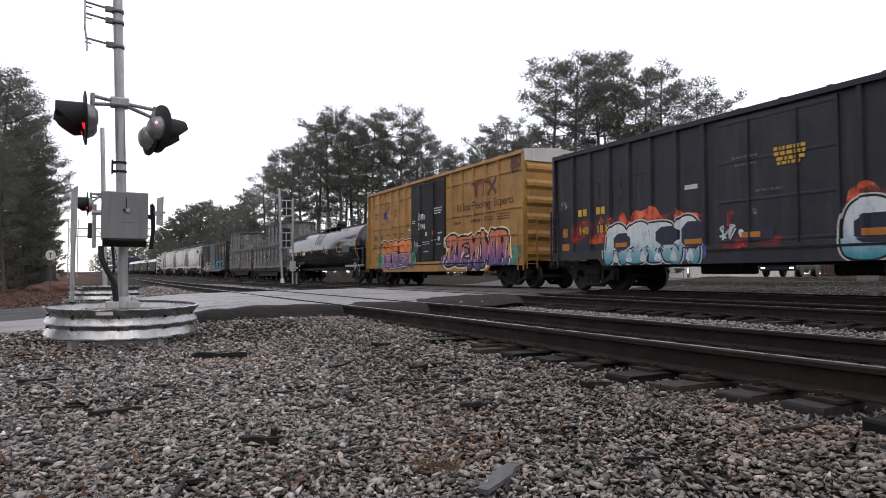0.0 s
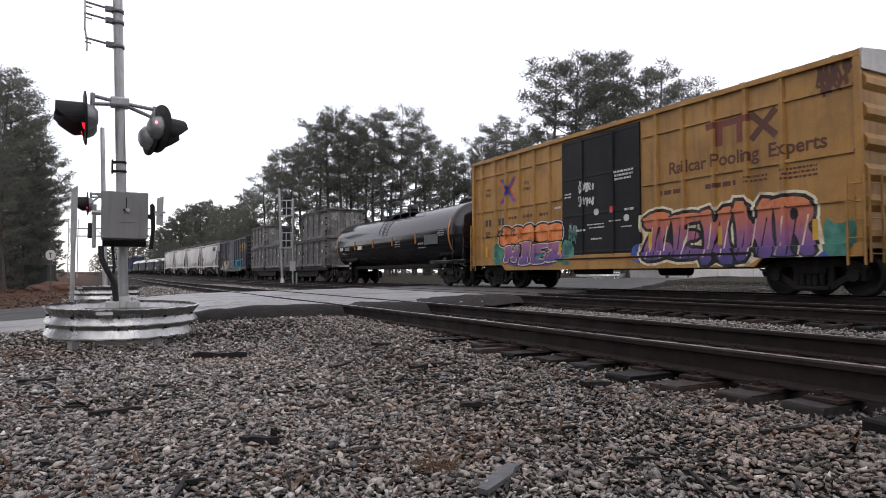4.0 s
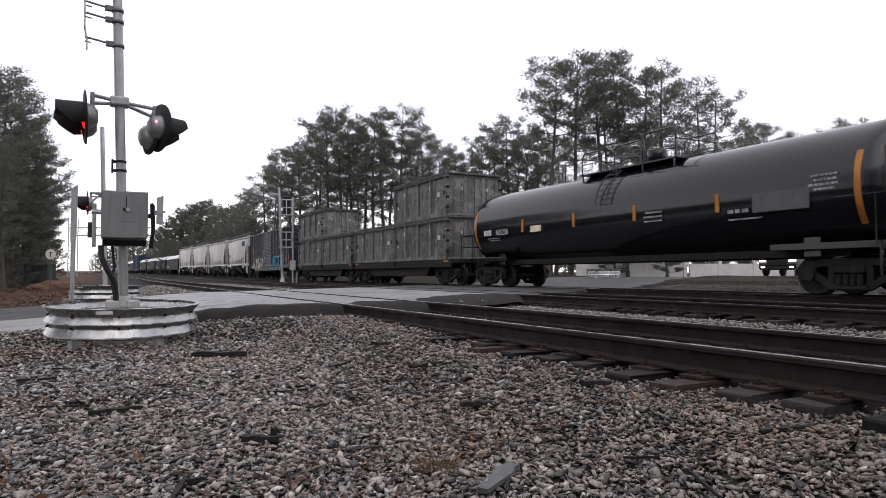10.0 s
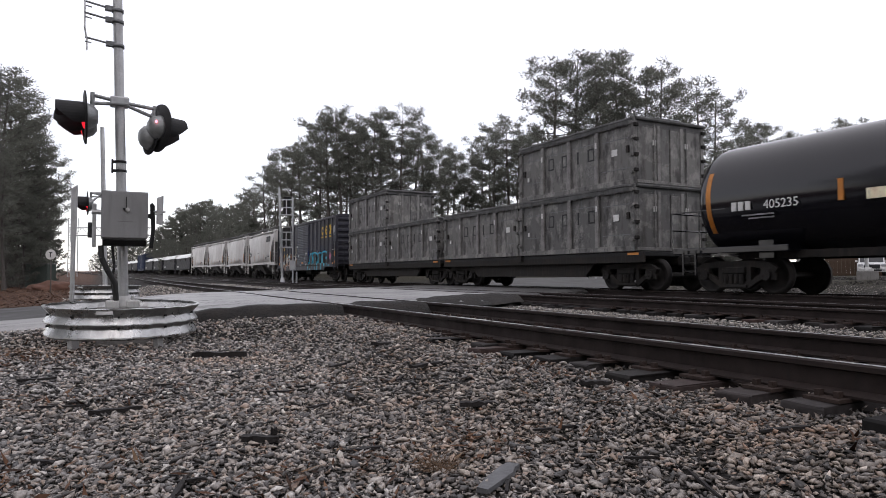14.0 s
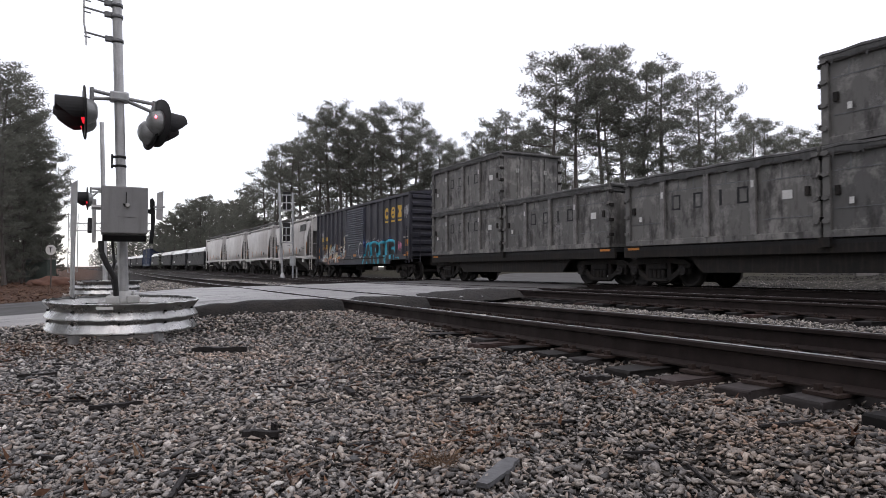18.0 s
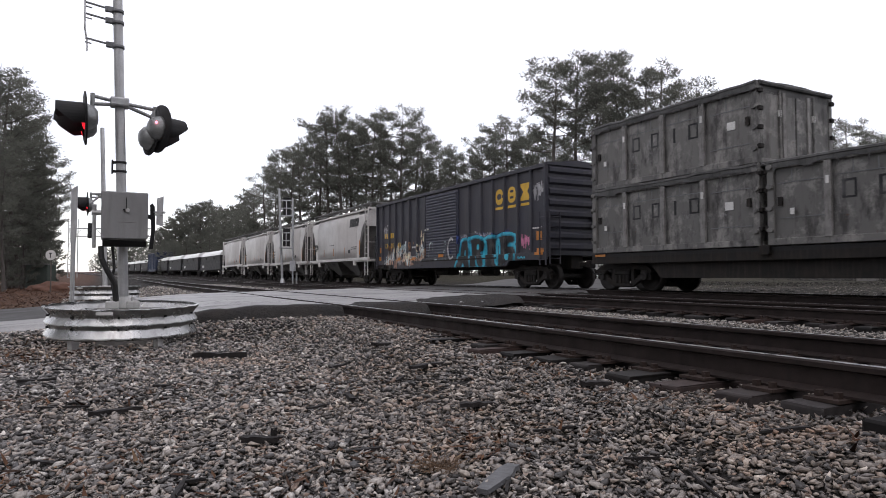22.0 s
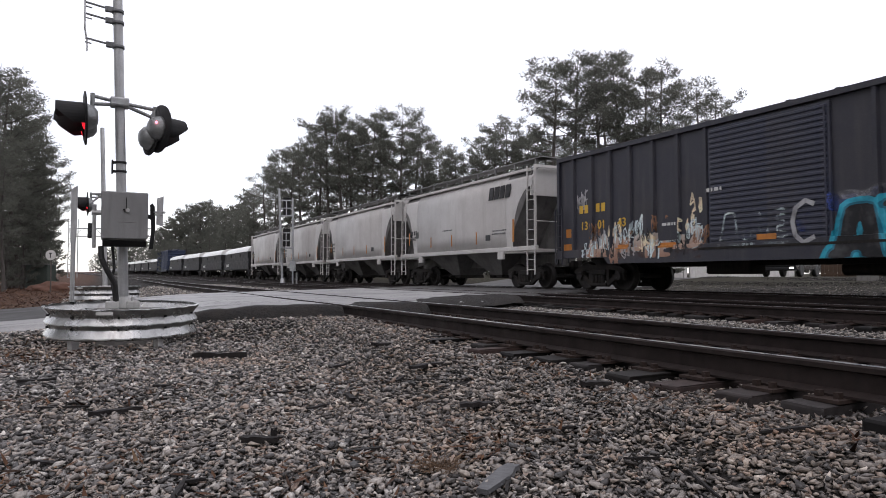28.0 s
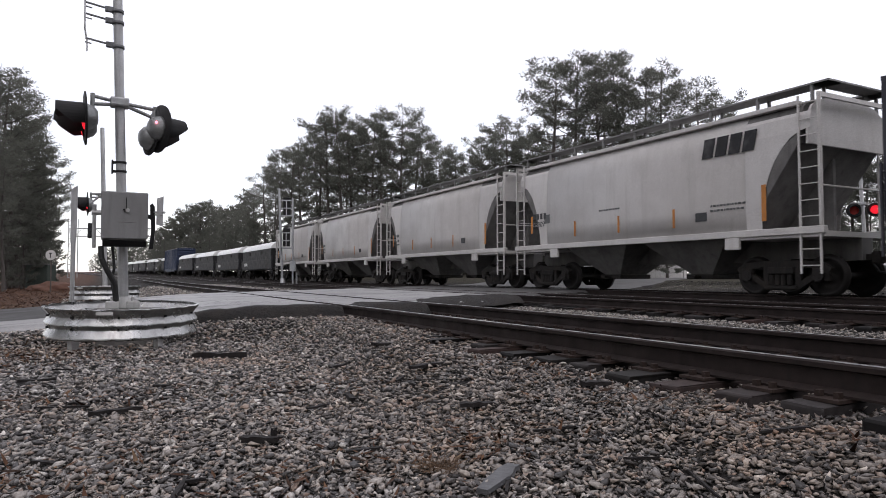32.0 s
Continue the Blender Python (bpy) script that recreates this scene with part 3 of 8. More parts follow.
tar_apron(5.05, 8.7, 1.5, 2)
tar_apron(1.2, 3.3, 0.4, 3)


# ---- tracks ----
RAIL = [(-0.07, -RAIL_H), (0.07, -RAIL_H), (0.07, -RAIL_H + 0.012), (0.012, -RAIL_H + 0.035), (0.009, -0.045), (0.036, -0.036), (0.036, -0.010), (0.024, 0), (-0.024, 0), (-0.036, -0.010), (-0.036, -0.036), (-0.009, -0.045), (-0.012, -RAIL_H + 0.035), (-0.07, -RAIL_H + 0.012)]


def make_rail(centre, off, parent):
    me = bpy.data.meshes.new("rail")
    ss = [-30, -10, -4, 0, 3, 6, 9, 12, 15, 18, 20, 40, 60] + list(range(66, 100, 4)) + [120, 160, 220, 300, 420]
    verts, faces, mats = [], [], []
    n = len(RAIL)
    for s in ss:
        x, y, z, th = on_track(centre, s, off)
        for u, v in RAIL:
            verts.append((x + u * math.cos(th), y + u * math.sin(th), z + v))
    for j in range(len(ss) - 1):
        for i in range(n):
            k = (i + 1) % n
            faces.append((j * n + i, j * n + k, (j + 1) * n + k, (j + 1) * n + i))
            mats.append(1 if i == 7 else 0)
    me.from_pydata(verts, [], faces)
    me.materials.append(M["rail_side"])
    me.materials.append(M["rail_top"])
    me.polygons.foreach_set("material_index", mats)
    me.update()
    bm = B()
    bm.from_mesh(me)
    bmesh.ops.recalc_face_normals(bm, faces=bm.faces)
    bm.to_mesh(me)
    bm.free()
    return part("rail", me, None, parent)


def tie_mesh(key, seed):
    rng = random.Random(seed)
    def make(bm):
        box(bm, -1.1 + rng.uniform(-0.09, 0.06), 1.3 + rng.uniform(-0.05, 0.05), -0.112, 0.112, -0.178, 0, 0.012)
        for v in bm.verts:
            v.co.z += rng.uniform(-0.008, 0.004)
            v.co.y += rng.uniform(-0.01, 0.01)
    return shared(key, make, M["tie"])


def plate_mesh():
    def make(bm):
        box(bm, -0.17, 0.17, -0.095, 0.095, 0, 0.018)
        for sx in (-0.1, 0.1):
            for sy in (-0.05, 0.05):
                box(bm, sx - 0.02, sx + 0.02, sy - 0.014, sy + 0.014, 0.016, 0.05)
    return shared("tie_plate", make, M["spike"])


def make_track(name, centre, label, ties_to, plates_to):
    tr = thing(name, label, "railway track", kind="structure")
    for off in (-0.7525, 0.7525):
        make_rail(centre, off, tr)
    rng = random.Random(int(centre * 100))
    s = -4.0
    while s < ties_to:
        x, y, z, th = on_track(centre, s)
        inside = along(ROAD_NEAR, x) + 0.1 < y < along(ROAD_FAR, x) - 0.1
        if not inside:
            m = Matrix.Translation((x + rng.uniform(-0.09, 0.07), y + rng.uniform(-0.05, 0.05), z - RAIL_H - 0.02)) @ Euler((rng.uniform(-0.01, 0.01), rng.uniform(-0.004, 0.004), th + rng.uniform(-0.05, 0.05))).to_matrix().to_4x4()
            piece("tie", tie_mesh("tie_%d" % rng.randrange(5), rng.randrange(5)), tr, m)
            if s < plates_to:
                for off in (-0.7525, 0.7525):
                    piece("tie_plate", plate_mesh(), tr, Matrix.Translation((x + off, y, z - RAIL_H - 0.019)))
        s += 0.41 + rng.uniform(-0.05, 0.05)
    return tr


make_track("railway_track_near", TRACK_1, "rusty rails on dark worn wooden ties in ballast", 42, 14)
make_track("railway_track_middle", TRACK_2, "steel rails with dark ties sunk in pale ballast", 46, 10)
make_track("railway_track_far", TRACK_3, "main line rails under the passing freight train", 44, 8)


# ---- loose ballast ----
def stone_shapes(n, rng):
    """Angular broken stones: hulls of a few points."""
    out = []
    while len(out) < n:
        bm = B()
        p = rng.normal(size=(7, 3))
        p /= np.linalg.norm(p, axis=1)[:, None]
        p *= rng.uniform(0.38, 0.74, (7, 1)) * np.array([1.0, rng.uniform(0.5, 0.85), rng.uniform(0.3, 0.55)])
        vs = [bm.verts.new(q) for q in p]
        r = bmesh.ops.convex_hull(bm, input=vs)
        bmesh.ops.delete(bm, geom=[g for g in r["geom_interior"] if isinstance(g, bmesh.types.BMVert)], context="VERTS")
        bmesh.ops.recalc_face_normals(bm, faces=bm.faces)
        bm.verts.index_update()
        out.append((np.array([v.co[:] for v in bm.verts]), np.array([[v.index for v in f.verts] for f in bm.faces])))
        bm.free()
    return out


def scatter_stones(name, label, spots, seed, key="stone"):
    """spots: (x, y, size) rows; one object of loose stones lying on the ground."""
    rng = np.random.default_rng(seed)
    shapes = stone_shapes(24, rng)
    n = len(spots)
    yaw, tilt, lean = rng.uniform(0, 6.283, n), rng.normal(0, 0.33, n), rng.normal(0, 0.33, n)
    rise = rng.uniform(0.0, 0.42, n)
    which = rng.integers(0, len(shapes), n)
    vs, fs, base = [], [], 0
    for i in range(n):
        p, f = shapes[which[i]]
        x, y, size = spots[i]
        ca, sa, cb, sb, cc, sc = math.cos(yaw[i]), math.sin(yaw[i]), math.cos(tilt[i]), math.sin(tilt[i]), math.cos(lean[i]), math.sin(lean[i])
        R = np.array([[ca, -sa, 0], [sa, ca, 0], [0, 0, 1]]) @ np.array([[1, 0, 0], [0, cb, -sb], [0, sb, cb]]) @ np.array([[cc, 0, sc], [0, 1, 0], [-sc, 0, cc]])
        vs.append((p * size) @ R.T + (x, y, ground_z(x, y) + size * rise[i]))
        fs.append(f + base)
        base += len(p)
    verts, faces = np.concatenate(vs).astype(np.float32), np.concatenate(fs).astype(np.int32)
    me = bpy.data.meshes.new(name)
    me.vertices.add(len(verts))
    me.vertices.foreach_set("co", verts.ravel())
    me.loops.add(faces.size)
    me.loops.foreach_set("vertex_index", faces.ravel())
    me.polygons.add(len(faces))
    me.polygons.foreach_set("loop_start", np.arange(0, faces.size, 3, dtype=np.int32))
    me.update(calc_edges=True)
    tagged(part(name, me, M[key]), label, "gravel", kind="stuff")


def near_spots():
    rng = np.random.default_rng(5)
    out = []
    step = 0.6
    for gx in np.arange(-7.6, 3.7, step):
        for gy in np.arange(-6.3, 15.5, step):
            d = math.hypot(gx + 0.3, gy + 0.3)
            ang = math.degrees(math.atan2(gx + 0.3, gy + 0.3))
            if d < 1.6 or d > 15.5 or not -14 < ang < 72:
                # the rest of the bed, where it is never looked at closely
                for x, y in rng.uniform(0, step, (int(260 * step * step), 2)) + (gx, gy):
                    if y < along(ROAD_NEAR, x) - 0.12:
                        out.append((x, y, rng.uniform(0.045, 0.075)))
                continue
            per = 2900 if d < 4.5 else 1300 if d < 7 else 1000 if d < 10 else 650
            for x, y in rng.uniform(0, step, (int(per * step * step), 2)) + (gx, gy):
                if along(ROAD_NEAR, x) - 0.12 + 0.1 * math.sin(x * 5) < y < along(ROAD_FAR, x) + 0.3:
                    continue
                out.append((x, y, rng.choice((0.027, 0.036, 0.046, 0.058), p=(0.34, 0.38, 0.21, 0.07)) * rng.uniform(0.8, 1.2) * (1.03 if d < 4.5 else 1.14 if d < 8 else 1.32)))
    return out


def between_spots():
    rng = np.random.default_rng(6)
    out = []
    for lo, hi, y0, y1, per in ((3.7, 4.7, 1.5, 9.8, 330), (5.0, 8.8, 2.2, 15.0, 330), (9.0, 10.3, 4, 14, 200), (10.5, 14.2, 4.0, 18.0, 150), (16, 22, 6, 20, 60)):
        n = int((hi - lo) * (y1 - y0) * per)
        for x, y in zip(rng.uniform(lo, hi, n), rng.uniform(y0, y1, n)):
            if along(ROAD_NEAR, x) - 0.3 < y < along(ROAD_FAR, x) + 0.3:
                continue
            out.append((x, y, rng.uniform(0.03, 0.06)))
    # coarser and sparser along the line beyond the road
    for lo, hi, y0, y1, per in ((-1.0, 3.3, 20, 42, 55), (5.1, 8.8, 25, 52, 55), (10.5, 14.2, 30, 60, 40)):
        n = int((hi - lo) * (y1 - y0) * per)
        for x, y in zip(rng.uniform(lo, hi, n), rng.uniform(y0, y1, n)):
            if y > along(ROAD_FAR, x) + 0.4:
                out.append((x, y, rng.uniform(0.07, 0.13)))
    return out


scatter_stones("gravel", "loose grey and tan crushed granite ballast", near_spots(), 1)
def far_spots():
    """Patchy pale gravel beyond the main line."""
    rng = np.random.default_rng(12)
    out = []
    for x, y in zip(rng.uniform(17.0, 30, 17000), rng.uniform(7, 27, 17000)):
        if along(ROAD_NEAR, x) - 0.3 < y or noise.noise(Vector((x * 0.55, y * 0.22, 2))) < 0.08:
            continue
        out.append((x, y, rng.uniform(0.05, 0.1)))
    return out


scatter_stones("gravel_strip", "patches of damp grey gravel beyond the main line", far_spots(), 3, "far_stone")
scatter_stones("ballast", "pale crushed stone ballast between the tracks", between_spots(), 2, "pale_stone")


# ---- the freight train ----
HW = 1.533
WHEEL_R = 0.457
WHEELSETS = []
ROLLING = []  # (thing, metres along the track at the start)


def wheelset_mesh():
    def make(bm):
        prof = [(0.03, -0.05), (0.12, -0.07), (0.16, -0.02), (0.34, -0.012), (0.37, -0.05), (WHEEL_R + 0.028, -0.05), (WHEEL_R + 0.028, -0.02), (WHEEL_R + 0.004, 0.0), (WHEEL_R - 0.006, 0.085), (0.38, 0.085), (0.35, 0.02), (0.15, 0.035), (0.11, 0.09), (0.03, 0.09)]
        lathe(bm, prof, 24, Matrix.Translation((0.715, 0, 0)) @ Euler((0, math.pi / 2, 0)).to_matrix().to_4x4())
        lathe(bm, prof, 24, Matrix.Translation((-0.715, 0, 0)) @ Euler((0, -math.pi / 2, 0)).to_matrix().to_4x4())
        rod(bm, (-1.08, 0, 0), (1.08, 0, 0), 0.08, 10)
        for s in (-1, 1):
            rod(bm, (s * 0.93, 0, 0), (s * 1.12, 0, 0), 0.13, 12)
            for q in range(3):
                a = q * 2.094
                rod(bm, (s * 1.12, 0.07 * math.cos(a), 0.07 * math.sin(a)), (s * 1.14, 0.07 * math.cos(a), 0.07 * math.sin(a)), 0.02, 6)
    return shared("wheelset", make, M["wheel"])


def sideframe_mesh():
    def make(bm):
        extrude_profile(bm, strip_line([(-1.14, 0.56), (-0.95, 0.68), (-0.5, 0.73), (0.5, 0.73), (0.95, 0.68), (1.14, 0.56)], 0.15), "x", -0.07, 0.06)
        extrude_profile(bm, strip_line([(-1.0, 0.56), (-0.6, 0.34), (-0.36, 0.18), (0.36, 0.18), (0.6, 0.34), (1.0, 0.56)], 0.13), "x", -0.065, 0.055)
        for y in (-0.4, 0.4):
            extrude_profile(bm, bars(y, 0.45, 0.13, 0.5), "x", -0.06, 0.05)
            box(bm, -0.05, 0.04, y * 2.65 - 0.06, y * 2.65 + 0.06, 0.34, 0.6, 0.01)
        for y in (-0.22, -0.07, 0.08, 0.23):
            rod(bm, (-0.075, y, 0.24), (-0.075, y, 0.48), 0.062, 10)
        box(bm, -0.11, 0.0, -0.33, 0.33, 0.49, 0.66, 0.03)
        box(bm, -0.12, 0.02, -0.38, 0.38, 0.14, 0.23, 0.02)
        for y in (-0.89, 0.89):
            box(bm, -0.09, 0.06, y - 0.15, y + 0.15, 0.50, 0.63, 0.03)
    return shared("sideframe", make, M["truck"])


def add_truck(car, y, turn=True):
    bm = B()
    box(bm, -0.95, 0.95, -0.2, 0.2, 0.5, 0.72, 0.03)
    box(bm, -0.3, 0.3, -0.3, 0.3, 0.7, 0.86, 0.03)
    for s in (-1, 1):
        box(bm, -0.9, 0.9, s * 0.42 - 0.05, s * 0.42 + 0.05, 0.3, 0.42)
        box(bm, s * 0.74 - 0.06, s * 0.74 + 0.06, -0.5, 0.5, 0.34, 0.5)
    tr = part("truck", bm, M["truck"], car, "dark greasy cast steel truck")
    tr.location = (0, y, 0)
    for s in (-1, 1):
        f = piece("sideframe", sideframe_mesh(), tr, Matrix.Translation((s * 1.0, 0, 0)) @ Matrix.Rotation(0 if s < 0 else math.pi, 4, "Z"))
        w = piece("wheelset", wheelset_mesh(), tr, Matrix.Translation((0, s * 0.889, WHEEL_R)))
        if turn:
            WHEELSETS.append(w)
    return tr


def add_coupler(car, y, d):
    bm = B()
    box(bm, -0.07, 0.07, min(y, y + d * 0.5), max(y, y + d * 0.5), 0.78, 0.94, 0.02)
    box(bm, -0.13, 0.13, min(y + d * 0.42, y + d * 0.66), max(y + d * 0.42, y + d * 0.66), 0.72, 1.0, 0.04)
    part("coupler", bm, M["truck"], car)
    bm = B()
    pts = [(0.35, y + d * 0.05, 0.85), (0.36, y + d * 0.3, 0.55), (0.3, y + d * 0.6, 0.5)]
    for a, b in zip(pts, pts[1:]):
        rod(bm, a, b, 0.025, 6)
    part("air_hose", bm, M["rubber"], car)


def add_ladder(car, x, y0, y1, z0, z1, n, mat, axis="y", name="ladder"):
    bm = B()
    if axis == "y":
        for y in (y0, y1):
            box(bm, x - 0.02, x + 0.02, y - 0.02, y + 0.02, z0, z1)
        for i in range(n):
            z = z0 + (z1 - z0) * (i + 0.5) / n
            rod(bm, (x, y0, z), (x, y1, z), 0.014, 6)
    else:
        for xx in (y0, y1):
            box(bm, xx - 0.02, xx + 0.02, x - 0.02, x + 0.02, z0, z1)
        for i in range(n):
            z = z0 + (z1 - z0) * (i + 0.5) / n
            rod(bm, (y0, x, z), (y1, x, z), 0.014, 6)
    return part(name, bm, mat, car)


def decal(parent, name, polys, mat, x, thick=0.004, label="", joined=False):
    """Flat painted shapes on the side at x: outlines of (y, z), each a part of its own unless joined."""
    out = None
    for group in ([polys] if joined else [[p] for p in polys]):
        bm = B()
        for p in group:
            extrude_profile(bm, p, "x", x - thick, x)
        out = part(name, bm, mat, parent, label)
    if joined:
        out["kind"] = "stuff"
    return out


def bars(y, z, w, h):
    return [(y - w / 2, z - h / 2), (y + w / 2, z - h / 2), (y + w / 2, z + h / 2), (y - w / 2, z + h / 2)]


def rounded(p, times=2):
    for _ in range(times):
        q = []
        for a, b in zip(p, p[1:] + p[:1]):
            q += [(0.75 * a[0] + 0.25 * b[0], 0.75 * a[1] + 0.25 * b[1]), (0.25 * a[0] + 0.75 * b[0], 0.25 * a[1] + 0.75 * b[1])]
        p = q
    return p


def blob(rng, y, z, w, h, n=18, jag=0.18):
    out = []
    for i in range(n):
        a = 2 * math.pi * i / n
        k = 1 + rng.uniform(-jag, jag)
        ca, sa = math.cos(a), math.sin(a)
        p = 0.55
        out.append((y + w / 2 * k * math.copysign(abs(ca) ** p, ca), z + h / 2 * k * math.copysign(abs(sa) ** p, sa)))
    return out


def side_text(parent, txt, y, z, h, mat, x, label="", bold=0.0):
    m = Matrix(((0, 0, -1, x), (-1, 0, 0, y), (0, 1, 0, z), (0, 0, 0, 1)))
    return lettering(txt, h, mat, parent, m, label=label, bold=bold)


SURF = {}


def conform(bm, car, eps):
    """Lays flat shapes, drawn in (y, z), on the posts, panels, door and sill of a boxcar's side."""
    posts, (lo, hi), sill, proud, girts = SURF[car.name]
    bm.normal_update()
    bmesh.ops.triangulate(bm, faces=bm.faces[:], ngon_method="EAR_CLIP")
    ys, zs = [v.co.y for v in bm.verts], [v.co.z for v in bm.verts]
    y0, y1 = min(ys), max(ys)
    cuts = [(y, (0, 1, 0)) for p in list(posts) for y in (p - 0.08, p - 0.045, p + 0.045, p + 0.08)] + [(y, (0, 1, 0)) for y in (lo - 0.01, lo, hi, hi + 0.01)]
    for y, no in cuts:
        if y0 < y < y1:
            bmesh.ops.bisect_plane(bm, geom=bm.verts[:] + bm.edges[:] + bm.faces[:], plane_co=(0, y, 0), plane_no=no)
    for z in [sill + 0.1, sill + 0.11] + [g + e for g in girts for e in (-0.01, 0.0, 0.07, 0.08)]:
        if min(zs) < z < max(zs):
            bmesh.ops.bisect_plane(bm, geom=bm.verts[:] + bm.edges[:] + bm.faces[:], plane_co=(0, 0, z), plane_no=(0, 0, 1))
    for v in bm.verts:
        y, z = v.co.y, v.co.z
        if z < sill + 0.105:
            x = HW + 0.014
        elif lo - 0.005 <= y <= hi + 0.005:
            x = HW + proud
        else:
            d = min([abs(y - p) for p in posts])
            x = max(HW - 0.09 + 0.08 * min(1, max(0, (0.08 - d) / 0.035)), HW - 0.04 if any(g - 0.005 < z < g + 0.075 for g in girts) else 0)
        v.co.x = -(x + eps)


def sprayed(car, name, polys, mat, layer=1, label="", joined=False):
    """Painted shapes that follow the side's relief; later layers cover earlier ones."""
    low = SURF[car.name][2] - 0.355
    for group in ([polys] if joined else [[p] for p in polys]):
        bm = B()
        for p in group:
            bm.faces.new([bm.verts.new((0, y, max(z, low if abs(y) < 5.2 else low + 0.2) + 0.0004 * (k % 3))) for k, (y, z) in enumerate(p)])
        conform(bm, car, 0.003 + 0.0012 * layer)
        ob = part(name, bm, mat, car, label)
        if joined and len(group) > 8:
            ob["kind"] = "stuff"
    return ob


def side_words(car, txt, y, z, h, mat, layer=6, label="", wide=1.0):
    """Stencilled words that follow the side's relief, centred at y with their foot at z."""
    ob = side_text(car, txt, 0, 0, h, mat, 0, label, 0.03 * h)
    bm = B()
    bm.from_mesh(ob.data)
    for v in bm.verts:
        v.co = (0, y - v.co.x * wide, z + v.co.y)
    bmesh.ops.remove_doubles(bm, verts=bm.verts[:], dist=0.0004)
    conform(bm, car, 0.003 + 0.0012 * layer)
    bm.to_mesh(ob.data)
    bm.free()
    ob.matrix_basis = Matrix()
    return ob


def swell(p, d):
    """Moves an outline outwards by d."""
    n = len(p)
    area = sum(p[i][0] * p[(i + 1) % n][1] - p[(i + 1) % n][0] * p[i][1] for i in range(n))
    s = 1 if area > 0 else -1
    out = []
    for i in range(n):
        a, b, c = Vector(p[i - 1]), Vector(p[i]), Vector(p[(i + 1) % n])
        e, f = (b - a).normalized(), (c - b).normalized()
        m = Vector((e.y + f.y, -e.x - f.x)) * s
        k = m.length
        m = m / k if k > 0.2 else Vector((e.y, -e.x)) * s
        out.append((b.x + m.x * d / max(0.55, k / 2), b.y + m.y * d / max(0.55, k / 2)))
    return out


def strip_line(pts, w):
    """An outline round a bent line of width w."""
    lft, rgt = [], []
    for i, p in enumerate(pts):
        a, b = Vector(pts[max(0, i - 1)]), Vector(pts[min(len(pts) - 1, i + 1)])
        d = (b - a).normalized()
        lft.append((p[0] - d.y * w / 2, p[1] + d.x * w / 2))
        rgt.append((p[0] + d.y * w / 2, p[1] - d.x * w / 2))
    return lft + rgt[::-1]


# sprayed letter-like shapes in a unit square: outline and holes
GLYPHS = {
    "peak": ([(0, 0), (.05, .14), (.16, .2), (.30, .92), (.42, 1), (.78, 1), (.86, .85), (.93, .1), (1, 0), (.62, 0), (.6, .16), (.45, .16), (.40, 0)], [[(.46, .42), (.56, .76), (.62, .42)]]),
    "flag": ([(.05, 0), (.12, .1), (.12, .85), (0, .9), (.08, 1), (.7, 1), (.95, .85), (.92, .6), (.78, .5), (.9, .3), (1, 0), (.66, 0), (.55, .35), (.45, .38), (.46, .08), (.55, 0)], [[(.45, .6), (.62, .62), (.62, .8), (.45, .8)]]),
    "post": ([(.2, 0), (.25, .1), (.25, .88), (.12, 1), (.85, 1), (.75, .88), (.78, .12), (.95, 0)], []),
    "hook": ([(.08, 0), (.14, .1), (.14, .88), (0, 1), (.9, 1), (.95, .78), (.6, .8), (.52, .62), (.95, .62), (1, .2), (.85, 0)], [[(.5, .2), (.72, .2), (.75, .42), (.5, .42)]]),
    "arch": ([(0, 0), (-.02, .5), (.1, .84), (.4, 1), (.72, .96), (.96, .72), (1, 0), (.64, .02), (.62, .46), (.44, .52), (.38, .03)], []),
    "bolt": ([(0, .1), (.3, 0), (1, .12), (.92, .38), (.58, .36), (.96, .72), (.9, 1), (.1, .94), (.06, .68), (.42, .66), (.06, .34)], []),
    "comb": ([(.05, .0), (.95, .02), (1, .2), (.48, .24), (.5, .4), (.88, .42), (.86, .58), (.5, .6), (.52, .78), (1, .8), (.94, 1), (0, .96), (.12, .8), (.1, .2)], []),
    "fork": ([(.04, 0), (.4, .03), (.42, .36), (.56, .36), (.62, 0), (1, .04), (.9, .5), (1, .96), (.66, 1), (.6, .6), (.44, .6), (.4, .98), (0, 1), (.1, .5)], []),
    "ball": ([(0, .3), (.05, .08), (.3, 0), (.75, .02), (.98, .2), (1, .62), (.85, .92), (.5, 1), (.14, .9), (0, .6)], []),
    "wedge": ([(0, 0), (.34, 0), (.4, .3), (.6, 0), (1, 0), (.7, .5), (.96, 1), (.58, .98), (.46, .66), (.38, 1), (0, .94), (.16, .5)], []),
}


